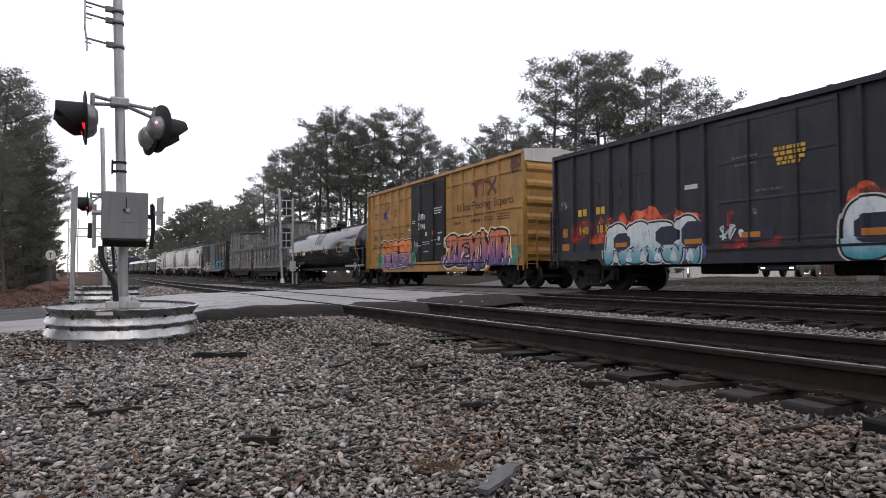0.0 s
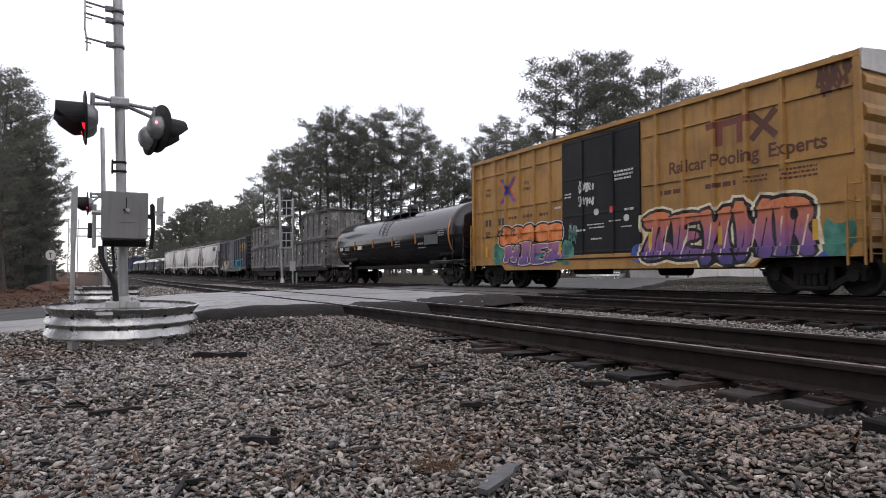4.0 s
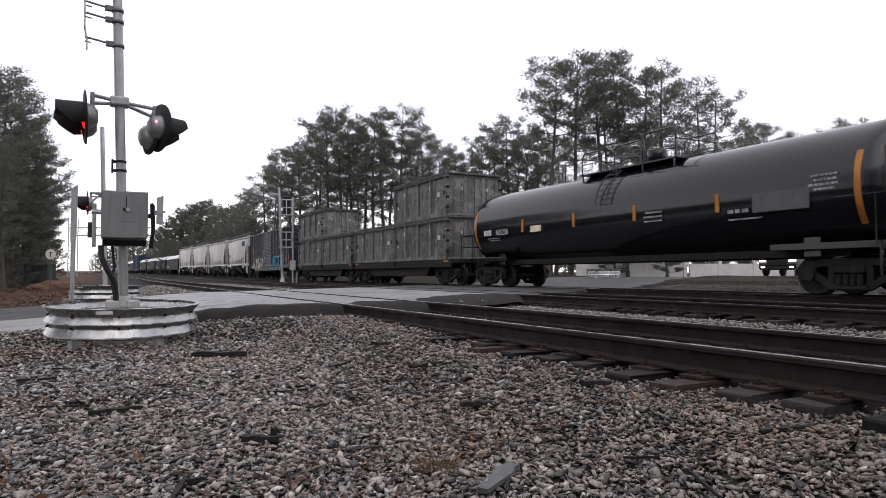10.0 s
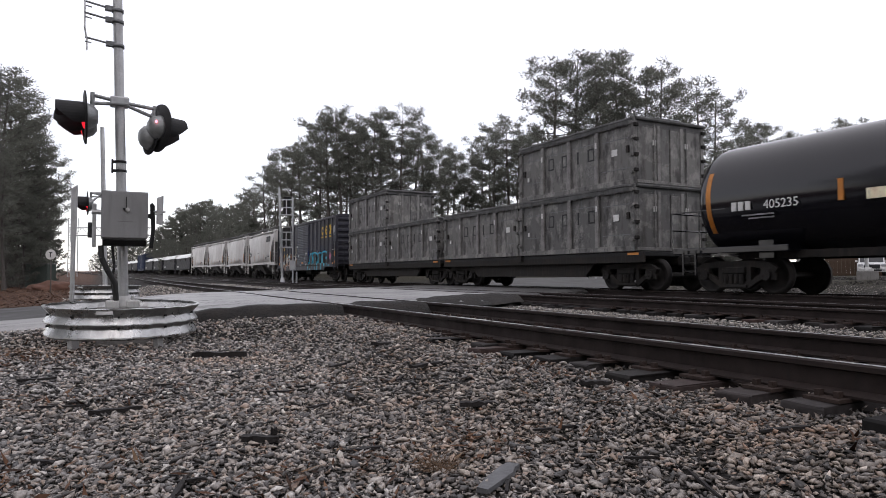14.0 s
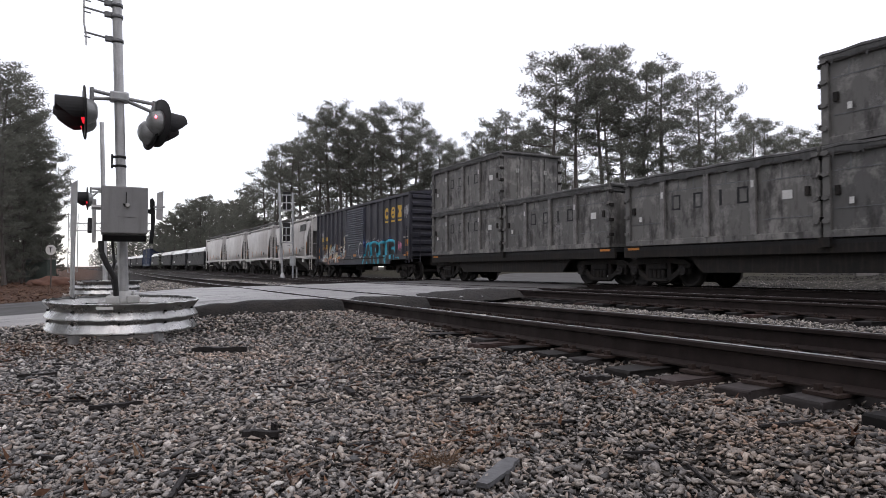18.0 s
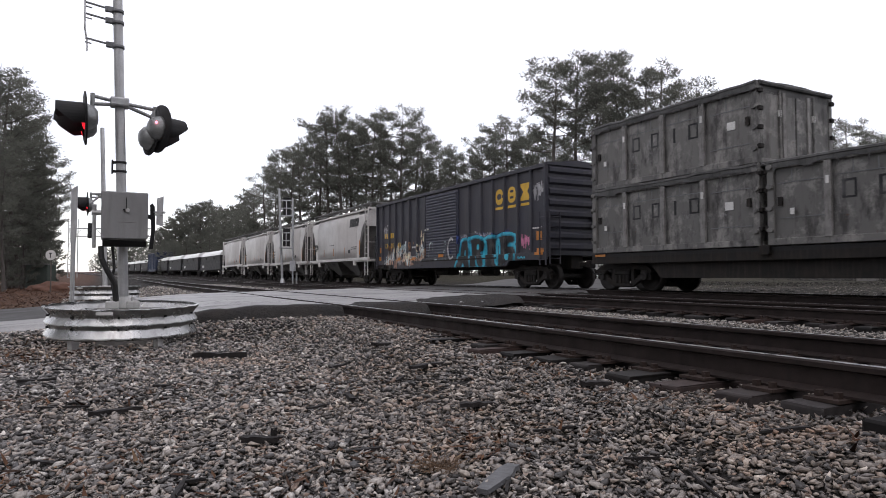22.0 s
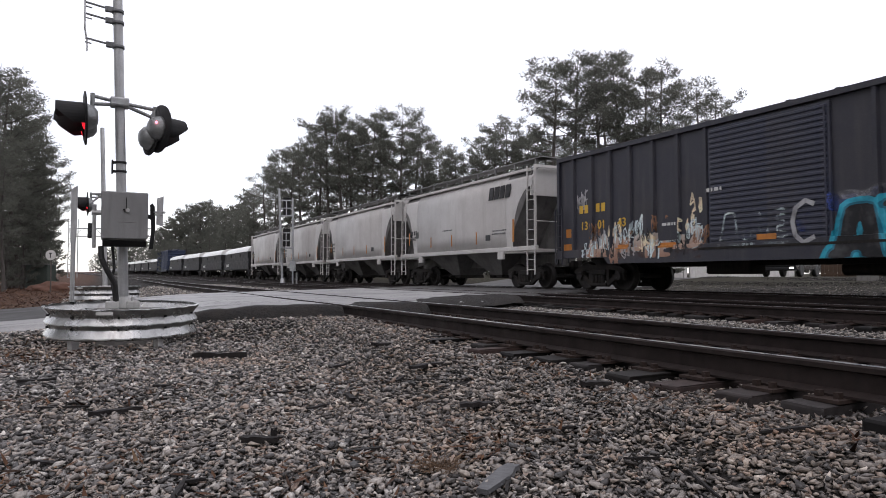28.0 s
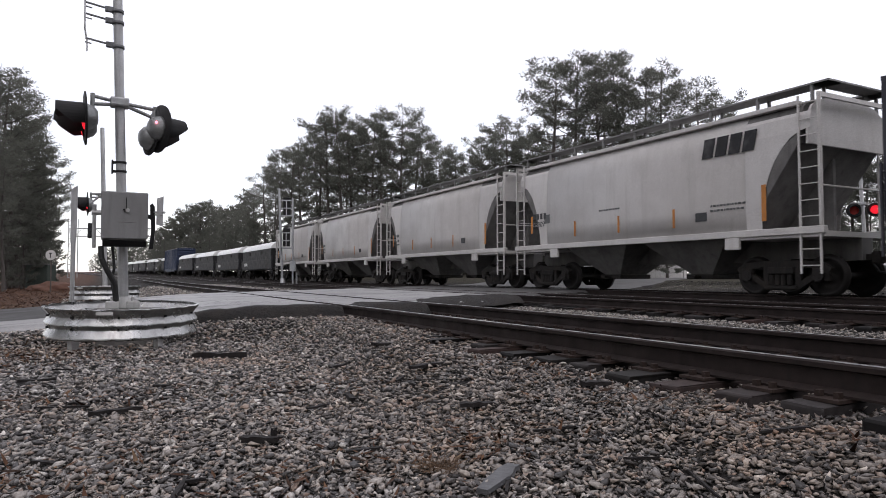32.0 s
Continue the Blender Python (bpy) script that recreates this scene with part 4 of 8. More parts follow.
def throw_up(car, names, ya, yb, z0, z1, rims, fill, hole, seed, layer=2, squeeze=1.12, soften=1, label="", jitter=0.05, lean=0.0):
    """A row of swollen shapes from ya to yb. rims: (width, paint) pairs from the outermost inwards."""
    rng = random.Random(seed)
    n = len(names)
    step = (yb - ya) / n
    made = []
    for i, key in enumerate(names):
        shape, holes = GLYPHS[key]
        a = ya + step * (i + 0.5 - squeeze / 2)
        w = step * squeeze
        foot, top = z0 + rng.uniform(-jitter, jitter), z1 + rng.uniform(-jitter, jitter)

        def at(p):
            return [(a + w * (u + lean * v), foot + (top - foot) * v) for u, v in p]
        made.append((rounded(at(shape), soften), [rounded(at(h), 1) for h in holes]))
    for k, (d, mat) in enumerate(rims):
        for shape, holes in made:
            sprayed(car, "graffiti_rim", [swell(shape, d)], M[mat], layer + k, label if k == 0 else "")
    top = layer + len(rims)
    for shape, holes in made:
        sprayed(car, "graffiti_fill", [shape], M[fill], top)
        for h in holes:
            sprayed(car, "graffiti_hole", [h], M[hole], top + 1)
    return made, top + 1


def scrawl(car, y, z, w, h, mat, seed, n=5, layer=4, thick=0.03, name="tag", label=""):
    """A quick looping tag of thin lines."""
    rng = random.Random(seed)
    lines = []
    for k in range(n):
        cy, cz = y + w * (k / max(1, n - 1) - 0.5) * -0.8, z + rng.uniform(-.12, .12) * h
        pts = []
        turn, rad = rng.uniform(0, 6.28), rng.uniform(0.5, 1.0)
        for i in range(9):
            a = turn + i * rng.uniform(1.7, 2.9)
            pts.append((cy + rad * w * 0.62 / n * math.cos(a), cz + h * 0.5 * rad * math.sin(a * rng.uniform(0.95, 1.05))))
        lines += [strip_line(pts[i:i + 2], thick) for i in range(8)]
    return sprayed(car, name, lines, mat, layer, label, True)


def mist(car, ya, yb, z, rise, mat, seed, layer=0, label=""):
    """A ragged cloud of overspray along a line."""
    rng = random.Random(seed)
    k = max(6, int(abs(yb - ya) * 4))
    top = [(ya + (yb - ya) * i / k, z + rise * rng.uniform(0.35, 1.0)) for i in range(k + 1)]
    low = [(yb + (ya - yb) * i / k, z - rise * rng.uniform(0.2, 0.6)) for i in range(k + 1)]
    sprayed(car, "graffiti_mist", [rounded(top + low, 1)], mat, layer, label)


def print_rows(car, rows, mat, seed, layer=5, name="stencil"):
    """Unreadable stencilled data that follows the side: rows of (y centre, z, width, height)."""
    rng = random.Random(seed)
    polys = []
    for y, z, w, h in rows:
        a = y - w / 2
        while a < y + w / 2:
            k = rng.uniform(0.5, 2.2) * h
            polys.append(bars(a + k / 2, z, k, h))
            a += k + h * 0.5
    return sprayed(car, name, polys, mat, layer, "", True)


def small_print(parent, rows, mat, x, seed, name="stencil"):
    """Unreadable stencilled data: rows of (y centre, z, width, height)."""
    rng = random.Random(seed)
    polys = []
    for y, z, w, h in rows:
        a = y - w / 2
        while a < y + w / 2:
            k = rng.uniform(0.5, 2.2) * h
            polys.append(bars(a + k / 2, z, k, h))
            a += k + h * 0.5
    return decal(parent, name, polys, mat, x, joined=True)


def boxcar(label, L, eave, sill, paint_key, door_key, door, posts, group=""):
    """A boxcar with outside posts. door: (lo, hi) along the car."""
    car = thing("boxcar", label, "freight car", group)
    mat = M[paint_key]
    h = L / 2
    SURF[car.name] = (posts, door, sill, -0.001 if door_key == "ribbed_blue" else -0.018, (4.37, 2.99, 2.0) if paint_key == "yellow_car" else ())
    bm = B()
    box(bm, -HW + 0.09, HW - 0.09, -h + 0.06, h - 0.06, sill, eave - 0.03)
    part("body", bm, mat, car)
    bm = B()
    extrude_profile(bm, [(-HW + 0.02, eave - 0.1), (HW - 0.02, eave - 0.1), (HW - 0.02, eave - 0.02), (0, eave + 0.16), (-HW + 0.02, eave - 0.02)], "y", -h, h)
    n = 14
    for i in range(n):
        y = -h + L * (i + 0.5) / n
        extrude_profile(bm, [(-HW + 0.05, eave - 0.03), (HW - 0.05, eave - 0.03), (HW - 0.05, eave + 0.01), (0, eave + 0.2), (-HW + 0.05, eave + 0.01)], "y", y - 0.05, y + 0.05)
    part("roof", bm, M["roof_grey"] if paint_key in ("yellow_car", "bright_blue") else mat, car)
    for s in (-1, 1):
        for nm, z0, z1, t in (("top_chord", eave - 0.16, eave - 0.03, 0.012), ("side_sill", sill - 0.16, sill + 0.10, 0.012)):
            bm = B()
            box(bm, s * (HW - 0.1), s * (HW + t), -h, h, z0, z1, 0.008)
            part(nm, bm, mat, car)
        for y in posts:
            def post(bm):
                extrude_profile(bm, [(0.0, -0.08), (0.085, -0.045), (0.085, 0.045), (0.0, 0.08)], "z", sill + 0.1, eave - 0.16)
            me = shared("post_%s_%d" % (paint_key, round(eave * 100)), post, mat)
            piece("side_post", me, car, Matrix.Translation((s * (HW - 0.095), y, 0)) @ Matrix.Rotation(0 if s > 0 else math.pi, 4, "Z"))
        for y in (-h + 0.05, h - 0.05):
            bm = B()
            box(bm, s * (HW - 0.12), s * (HW + 0.004), y - 0.06, y + 0.06, sill - 0.05, eave - 0.04, 0.01)
            part("corner_post", bm, mat, car)
    # ends with pressed ribs
    for d in (-1, 1):
        bm = B()
        box(bm, -HW + 0.06, HW - 0.06, d * (h - 0.08), d * (h - 0.02), sill, eave - 0.06)
        part("end_panel", bm, mat, car)
        nr = 6 if paint_key == "yellow_car" else 8
        for i in range(nr):
            z = sill + 0.3 + (eave - sill - (0.95 if paint_key == "yellow_car" else 0.55)) * i / (nr - 1)
            def rib(bm):
                k = 0.2 if paint_key == "yellow_car" else 0.15
                extrude_profile(bm, [(0, -k), (0.09, -0.06), (0.09, 0.06), (0, k)], "x", -HW + 0.16, HW - 0.16)
            piece("end_rib", shared("end_rib_" + paint_key, rib, mat), car, Matrix.Translation((0, d * (h - 0.03), z)) @ Matrix.Rotation(0 if d > 0 else math.pi, 4, "Z"))
        bm = B()
        k = 0.42 if paint_key == "yellow_car" else 0.08
        extrude_profile(bm, [(-HW + 0.05, eave - k), (HW - 0.05, eave - k), (HW - 0.05, eave), (0, eave + 0.15), (-HW + 0.05, eave)], "y", d * h - 0.04, d * h + 0.04)
        part("end_cap", bm, M["roof_grey"] if paint_key == "yellow_car" else mat, car)
        add_ladder(car, d * (h + 0.1), -HW + 0.1, -HW + 0.55, sill - 0.3, sill + 1.5, 5, mat, "x")
        add_ladder(car, -HW - 0.05, d * (h - 0.12) - 0.2, d * (h - 0.12) + 0.2 - 0.05, sill - 0.35, sill + 1.5, 5, mat)
        bm = B()
        rod(bm, (0.7, d * (h + 0.12), sill + 1.2), (0.7, d * (h + 0.16), sill + 1.2), 0.26, 16)
        rod(bm, (0.7, d * (h + 0.06), sill - 0.1), (0.7, d * (h + 0.06), sill + 1.2), 0.02, 6)
        part("brake_wheel", bm, M["truck"], car)
        add_coupler(car, d * h, d)
        add_truck(car, d * (h - 1.5 if paint_key in ("dark_car", "dull_navy") else h - 1.35))
    # plug or sliding door, standing proud
    lo, hi = door
    for s in (-1, 1):
        dr = B()
        box(dr, s * (HW - 0.1), s * (HW - 0.03), lo, hi, sill + 0.02, eave - 0.22, 0.01)
        dmesh = part("door", dr, M[door_key], car)
        nr = 4 if door_key != "ribbed_blue" else 22
        for i in range(nr):
            z = sill + 0.18 + (eave - sill - 0.5) * i / (nr - 1)
            def seam(bm):
                k = 0.03 if door_key == "ribbed_blue" else 0.01
                extrude_profile(bm, [(0, -0.05), (k, -0.02), (k, 0.02), (0, 0.05)], "y", lo + 0.06, hi - 0.06)
            piece("door_rib", shared("door_rib_%s_%.1f" % (door_key, lo), seam, M[door_key]), dmesh, Matrix(((s, 0, 0, s * (HW - 0.032)), (0, 1, 0, 0), (0, 0, 1, z), (0, 0, 0, 1))))
        bm = B()
        for y in (lo + (hi - lo) * 0.3, lo + (hi - lo) * 0.7) if door_key != "ribbed_blue" else (lo + 0.1,):
            rod(bm, (s * (HW + 0.0), y, sill + 0.05), (s * (HW + 0.0), y, eave - 0.3), 0.022, 6)
        part("door_rod", bm, M[door_key], car)
        bm = B()
        box(bm, s * (HW - 0.06), s * (HW + 0.03), 2 * lo - hi if lo > -2 else lo, hi + (hi - lo) * 0.1, sill - 0.06, sill - 0.005)
        part("door_track", bm, M["truck"], car)
        bm = B()
        extrude_profile(bm, [(-h + 2.45, sill - 0.36), (h - 2.45, sill - 0.36), (h - 2.25, sill - 0.15), (-h + 2.25, sill - 0.15)], "x", s * (HW - 0.06), s * (HW + 0.012))
        part("sill_plate", bm, mat, car)
    bm = B()
    box(bm, -0.25, 0.25, -h + 0.2, h - 0.2, 0.72, sill + 0.02)
    box(bm, -0.5, 0.1, 1.2, 2.6, 0.5, 0.9, 0.06)
    rod(bm, (0.3, -1.8, 0.62), (0.3, -0.7, 0.62), 0.16, 12)
    part("underframe", bm, M["truck"], car)
    return car


def even(lo, hi, n):
    return [lo + (hi - lo) * i / (n - 1) for i in range(n)]


SIDE = -HW - 0.014


def skin(parent, name, mat, lo, hi, z0, z1, label=""):
    bm = B()
    box(bm, -HW - 0.006, -HW + 0.05, lo, hi, z0, z1)
    return part(name, bm, mat, parent, label)


# the dark boxcar that leads; the y axis runs back along the train
def dark_boxcar():
    L = 15.6
    posts = [1.59, 2.5, 3.42, 4.27, 5.1, 5.96, 6.8]
    car = boxcar("dark navy boxcar with sprayed graffiti and yellow numbers", L, 4.50, 1.12, "dark_car", "dark_car", (-1.86, 1.19), posts + [-2.3, -3.2, -4.1, -5.0, -5.9, -6.8], "boxcars in the train")
    mist(car, 6.9, 1.7, 1.75, 0.55, M["thin_red"], 14, 0, "red sprayed flames")
    mist(car, 5.6, 1.8, 1.75, 0.68, M["mist_flame"], 15, 1)
    mist(car, 6.5, 5.2, 1.55, 0.3, M["mist_flame"], 19, 1)
    mist(car, 1.1, -0.6, 1.2, 0.32, M["thin_red"], 16, 1)
    mist(car, -1.95, -6.2, 1.7, 0.72, M["mist_flame"], 17, 1)
    mist(car, 0.9, 0.2, 1.7, 0.5, M["thin_red"], 18, 1)
    mist(car, 5.2, 1.5, 1.0, 0.32, M["g_blue"], 20, 1)
    made, top = throw_up(car, ("arch", "ball", "flag", "arch"), 5.2, 1.75, 0.82, 2.0, ((0.085, "white_ink"), (0.05, "g_black")), "fade_pale", "g_blue", 3, 2, 1.15, 2, "pale blue and white sprayed graffiti", 0.08)
    for y, z, w, h in ((4.58, 1.45, 0.74, 0.52), (2.85, 1.55, 0.86, 0.5), (1.98, 1.52, 0.78, 0.72)):
        sprayed(car, "patch", [rounded(bars(y, z, w, h), 1)], M["blue_car"], top + 1, "navy overpainted patch")
    for k in range(6):
        y = 4.9 - 0.55 * k
        sprayed(car, "graffiti_shine", [rounded([(y, 0.86), (y - 0.3, 0.84), (y - 0.18, 1.12 + 0.05 * (k % 3)), (y - 0.05, 1.05)], 1)], M["g_pale" if k % 2 else "white_ink"], top + 2)
        sprayed(car, "graffiti_stroke", [strip_line([(y - 0.05, 1.15), (y - 0.2, 1.3), (y - 0.34, 1.12)], 0.045)], M["g_black"], top + 2)
    made, top2 = throw_up(car, ("ball", "arch", "flag", "wedge"), -1.95, -5.7, 0.82, 2.0, ((0.085, "white_ink"), (0.05, "g_black")), "fade_pale", "g_purple", 8, 2, 1.15, 2, "white and blue sprayed graffiti", 0.08)
    sprayed(car, "patch", [rounded(bars(-2.55, 1.42, 0.9, 0.6), 1), bars(0.0, 1.45, 0.7, 0.3), bars(6.25, 1.4, 0.55, 0.4), bars(7.2, 1.4, 0.55, 0.34)], M["blue_car"], top2 + 1)
    sprayed(car, "lettering_block", [bars(6.48, 2.46, 0.17, 0.22), bars(6.24, 2.46, 0.17, 0.22), bars(5.62, 2.47, 0.17, 0.22), bars(5.40, 2.47, 0.17, 0.22)], M["mustard"], 12, "yellow owner's initials")
    side_words(car, "140", 6.31, 1.78, 0.23, M["mustard"], 12, "yellow stencilled number")
    side_words(car, "18", 5.55, 1.79, 0.23, M["mustard"], 12)
    sprayed(car, "number_block", [bars(5.22, 1.9, 0.15, 0.22)], M["mustard"], 12)
    sprayed(car, "reflector", [bars(7.21, 1.39, 0.36, 0.22), bars(4.61, 1.37, 0.5, 0.13), bars(1.99, 1.35, 0.56, 0.13), bars(0.23, 1.43, 0.5, 0.13), bars(-2.57, 1.34, 0.55, 0.15), bars(7.22, 1.86, 0.24, 0.28)], M["orange"], 12, "orange reflective patch")
    for y in (6.4, 5.55, 4.7, 3.85, 2.05):
        sprayed(car, "tack_board", [bars(y, 3.36 - 0.05 * (y < 3), 0.5, 0.045)], M["g_black"], 5)
    for y, z0, z1 in ((5.56, 2.75, 3.45), (4.62, 2.65, 3.45)):
        sprayed(car, "stain", [bars(y, (z0 + z1) / 2, 0.09, z1 - z0)], M["g_black"], 5)
    scrawl(car, 7.2, 2.9, 0.4, 0.5, M["thin_grey"], 31, 3, 5)
    scrawl(car, 0.25, 2.0, 0.3, 0.3, M["thin_cream"], 32, 2, 5)
    scrawl(car, 0.75, 1.5, 0.6, 0.4, M["g_pale"], 33, 3, 6, 0.04)
    sprayed(car, "notice", [bars(2.03, 2.78, 0.42, 0.12)], M["white_ink"], 5)
    print_rows(car, [(0.33, 3.3, 0.6, 0.06), (0.33, 3.12, 0.55, 0.06), (-0.3, 2.45, 0.6, 0.06)], M["grey_ink"], 11, 5)
    print_rows(car, [(-0.78, 3.34, 0.75, 0.08), (-0.78, 3.22, 0.75, 0.08), (-0.78, 3.1, 0.7, 0.08), (-0.78, 3.0, 0.5, 0.07)], M["mustard"], 12, 6, "notice")
    return car


def yellow_boxcar():
    L = 15.5
    posts = [-2.23, -3.16, -4.13, -5.07, -6.01, 2.62, 3.52, 4.43, 5.35, 6.1, 7.08]
    car = boxcar("faded yellow boxcar with black door and graffiti along its foot", L, 5.10, 1.02, "yellow_car", "door_black", (-1.62, 1.9), posts, "boxcars in the train")
    # horizontal girts between the posts
    for z in (4.37, 2.99, 2.0):
        for a, b in ((-7.6, -1.72), (2.0, 7.6)):
            bm = B()
            box(bm, -HW + 0.04, -HW + 0.09, a, b, z, z + 0.07)
            part("girt", bm, M["yellow_car"], car)
    # front piece: angular shapes, cream rim, orange to violet
    mist(car, -1.3, -7.5, 1.0, 0.42, M["g_blue"], 40, 0, "blue sprayed ground")
    sprayed(car, "graffiti_tail", [rounded([(-6.9, 0.85), (-7.55, 0.85), (-7.6, 1.7), (-7.2, 1.5), (-6.9, 1.75)], 1)], M["g_green"], 1, "teal sprayed end of the graffiti")
    made, top = throw_up(car, ("bolt", "comb", "wedge", "fork", "flag"), -1.75, -6.75, 0.85, 2.2, ((0.15, "g_cream"), (0.085, "g_black")), "fade_yellow_front", "g_black", 12, 2, 1.12, 1, "pink, orange and purple sprayed graffiti", 0.12, -0.06)
    for k, (shape, holes) in enumerate(made):
        ys = [p[0] for p in shape]
        a, b = max(ys), min(ys)
        for j in range(3):
            u = a + (b - a) * (0.25 + 0.25 * j)
            sprayed(car, "graffiti_stroke", [strip_line([(u + 0.12, 0.92), (u, 1.25 + 0.1 * j), (u - 0.08, 1.8)], 0.035)], M["g_black" if (j + k) % 2 else "g_cream"], top + 1)
    for y in (-1.95, -4.28, -6.72):
        sprayed(car, "reflector", [bars(y, 1.45, 0.12, 0.46)], M["mustard"], top + 2, "yellow reflector strip")
    # rear piece: a row of orange bubbles over angular pink and violet shapes
    sprayed(car, "graffiti_tail", [rounded([(6.1, 0.85), (5.5, 0.85), (5.5, 1.6), (6.2, 1.72)], 1), rounded([(2.0, 0.8), (1.35, 0.82), (1.25, 1.5), (1.9, 1.7)], 1)], M["g_green"], 0, "teal sprayed end of the graffiti")
    sprayed(car, "graffiti_base", [rounded([(5.6, 0.8), (1.7, 0.78), (1.9, 1.5), (5.4, 1.55)], 1)], M["fade_violet"], 1)
    throw_up(car, ("ball",) * 5, 5.75, 1.95, 1.62, 2.28, ((0.1, "white_ink"), (0.06, "g_black")), "g_orange", "g_black", 21, 2, 1.2, 2, "orange and purple sprayed graffiti", 0.05)
    made, top = throw_up(car, ("fork", "post", "comb", "bolt"), 5.4, 2.0, 0.9, 1.62, ((0.07, "g_black"), (0.03, "g_cream")), "fade_violet", "g_black", 22, 5, 1.1, 1, "", 0.05, 0.1)
    sprayed(car, "graffiti_shine", [[(3.5, 1.25), (2.95, 1.25), (3.2, 0.95)], [(2.2, 0.9), (1.7, 0.9), (1.9, 1.1)]], M["g_green"], top + 1)
    for y in (5.43, 2.09, 6.76):
        sprayed(car, "reflector", [bars(y, 1.4, 0.13, 0.42)], M["mustard"], top + 2, "yellow reflector strip")
    # crossed arrows emblem, in red and blue
    cy, cz = 5.23, 3.69
    for sy in (-1, 1):
        for sz in (-1, 1):
            for shift, key, lay in ((0.075, "g_red", 3), (-0.035, "g_blue", 4)):
                arm = [(cy + sy * (0.46 + shift), cz + sz * 0.46), (cy + sy * (0.02 + shift), cz + sz * 0.01)]
                sprayed(car, "emblem", [strip_line(arm, 0.12)], M[key], lay, "%s arm of a crossed-arrow emblem" % ("red" if lay == 3 else "blue"))
    # brown emblem and slogan
    sprayed(car, "emblem", [bars(-4.57, 4.23, 1.34, 0.16), bars(-4.3, 3.92, 0.2, 0.46), bars(-4.9, 3.92, 0.2, 0.46)], M["emblem_red"], 3, "rust-brown painted emblem")
    sprayed(car, "emblem", [strip_line([(-5.2, 4.3), (-5.85, 3.68)], 0.16), strip_line([(-5.85, 4.3), (-5.2, 3.68)], 0.16)], M["brown_ink"], 4)
    for word, y in (("Railcar", -3.27), ("Pooling", -4.72), ("Experts", -6.33)):
        side_words(car, word, y, 3.2, 0.33, M["brown_ink"], 4, "brown slogan")
    print_rows(car, [(-2.7, 2.72, 0.7, 0.12), (-4.3, 2.72, 0.9, 0.12), (-5.3, 2.8, 0.6, 0.05), (-5.3, 2.7, 0.6, 0.05), (-6.4, 2.85, 0.8, 0.05), (-6.4, 2.75, 0.8, 0.05), (-6.4, 2.65, 0.8, 0.05), (4.9, 2.62, 0.5, 0.1), (3.9, 2.62, 0.5, 0.1), (2.9, 2.6, 0.5, 0.1)], M["brown_ink"], 2)
    side_words(car, "next", 6.62, 3.8, 0.15, M["brown_ink"], 4, "small brown slogan")
    side_words(car, "load", 6.62, 3.6, 0.15, M["brown_ink"], 4)
    side_words(car, "any", 4.0, 3.78, 0.17, M["brown_ink"], 4)
    side_words(car, "road", 4.0, 3.56, 0.17, M["brown_ink"], 4)
    sprayed(car, "lettering_block", [bars(y, 2.53, 0.17, 0.27) for y in (6.76, 6.5, 5.82, 5.56)], M["dark_ink"], 5)
    side_words(car, "50", 6.64, 1.95, 0.25, M["dark_ink"], 13, "dark stencilled number")
    side_words(car, "92", 4.88, 1.95, 0.25, M["dark_ink"], 13)
    sprayed(car, "number_block", [bars(5.86, 2.08, 0.16, 0.24), bars(5.62, 2.08, 0.16, 0.24)], M["dark_ink"], 13)
    # brown tag by the front corner, white tags and stencils on the door
    scrawl(car, -7.2, 4.62, 0.7, 0.8, M["brown_ink"], 61, 4, 3, 0.06)
    scrawl(car, 0.65, 3.26, 0.75, 0.42, M["white_ink"], 62, 5, 4, 0.035, "tag", "white sprayed tag")
    scrawl(car, 0.66, 2.82, 0.75, 0.34, M["white_ink"], 63, 5, 4, 0.03)
    scrawl(car, 1.35, 1.8, 0.4, 0.7, M["g_green"], 64, 4, 4, 0.03)
    scrawl(car, 1.3, 1.95, 0.35, 0.5, M["g_grey"], 65, 3, 4, 0.02)
    print_rows(car, [(-1.0, 3.55, 0.8, 0.06), (-1.0, 3.44, 0.75, 0.06), (-1.0, 3.33, 0.6, 0.06), (1.55, 3.12, 0.3, 0.05), (1.55, 3.02, 0.25, 0.05), (0.2, 2.05, 0.7, 0.04), (0.2, 1.95, 0.7, 0.04), (0.2, 1.6, 0.5, 0.05), (-0.6, 2.1, 0.5, 0.04), (-1.2, 2.4, 0.4, 0.07), (-1.1, 1.9, 0.4, 0.04), (0.9, 1.9, 0.35, 0.06), (2.2, 2.75, 0.3, 0.07)], M["white_ink"], 5)
    sprayed(car, "placard", [rounded(bars(0.2, 2.43, 0.22, 0.2), 2), rounded(bars(-1.1, 2.15, 0.22, 0.2), 2)], M["white_ink"], 4, "round white stencil")
    sprayed(car, "reflector", [bars(0.1, 0.98, 3.4, 0.09)], M["orange"], 4)
    sprayed(car, "placard", [bars(-0.5, 2.45, 0.2, 0.2)], M["g_red"], 4)
    return car


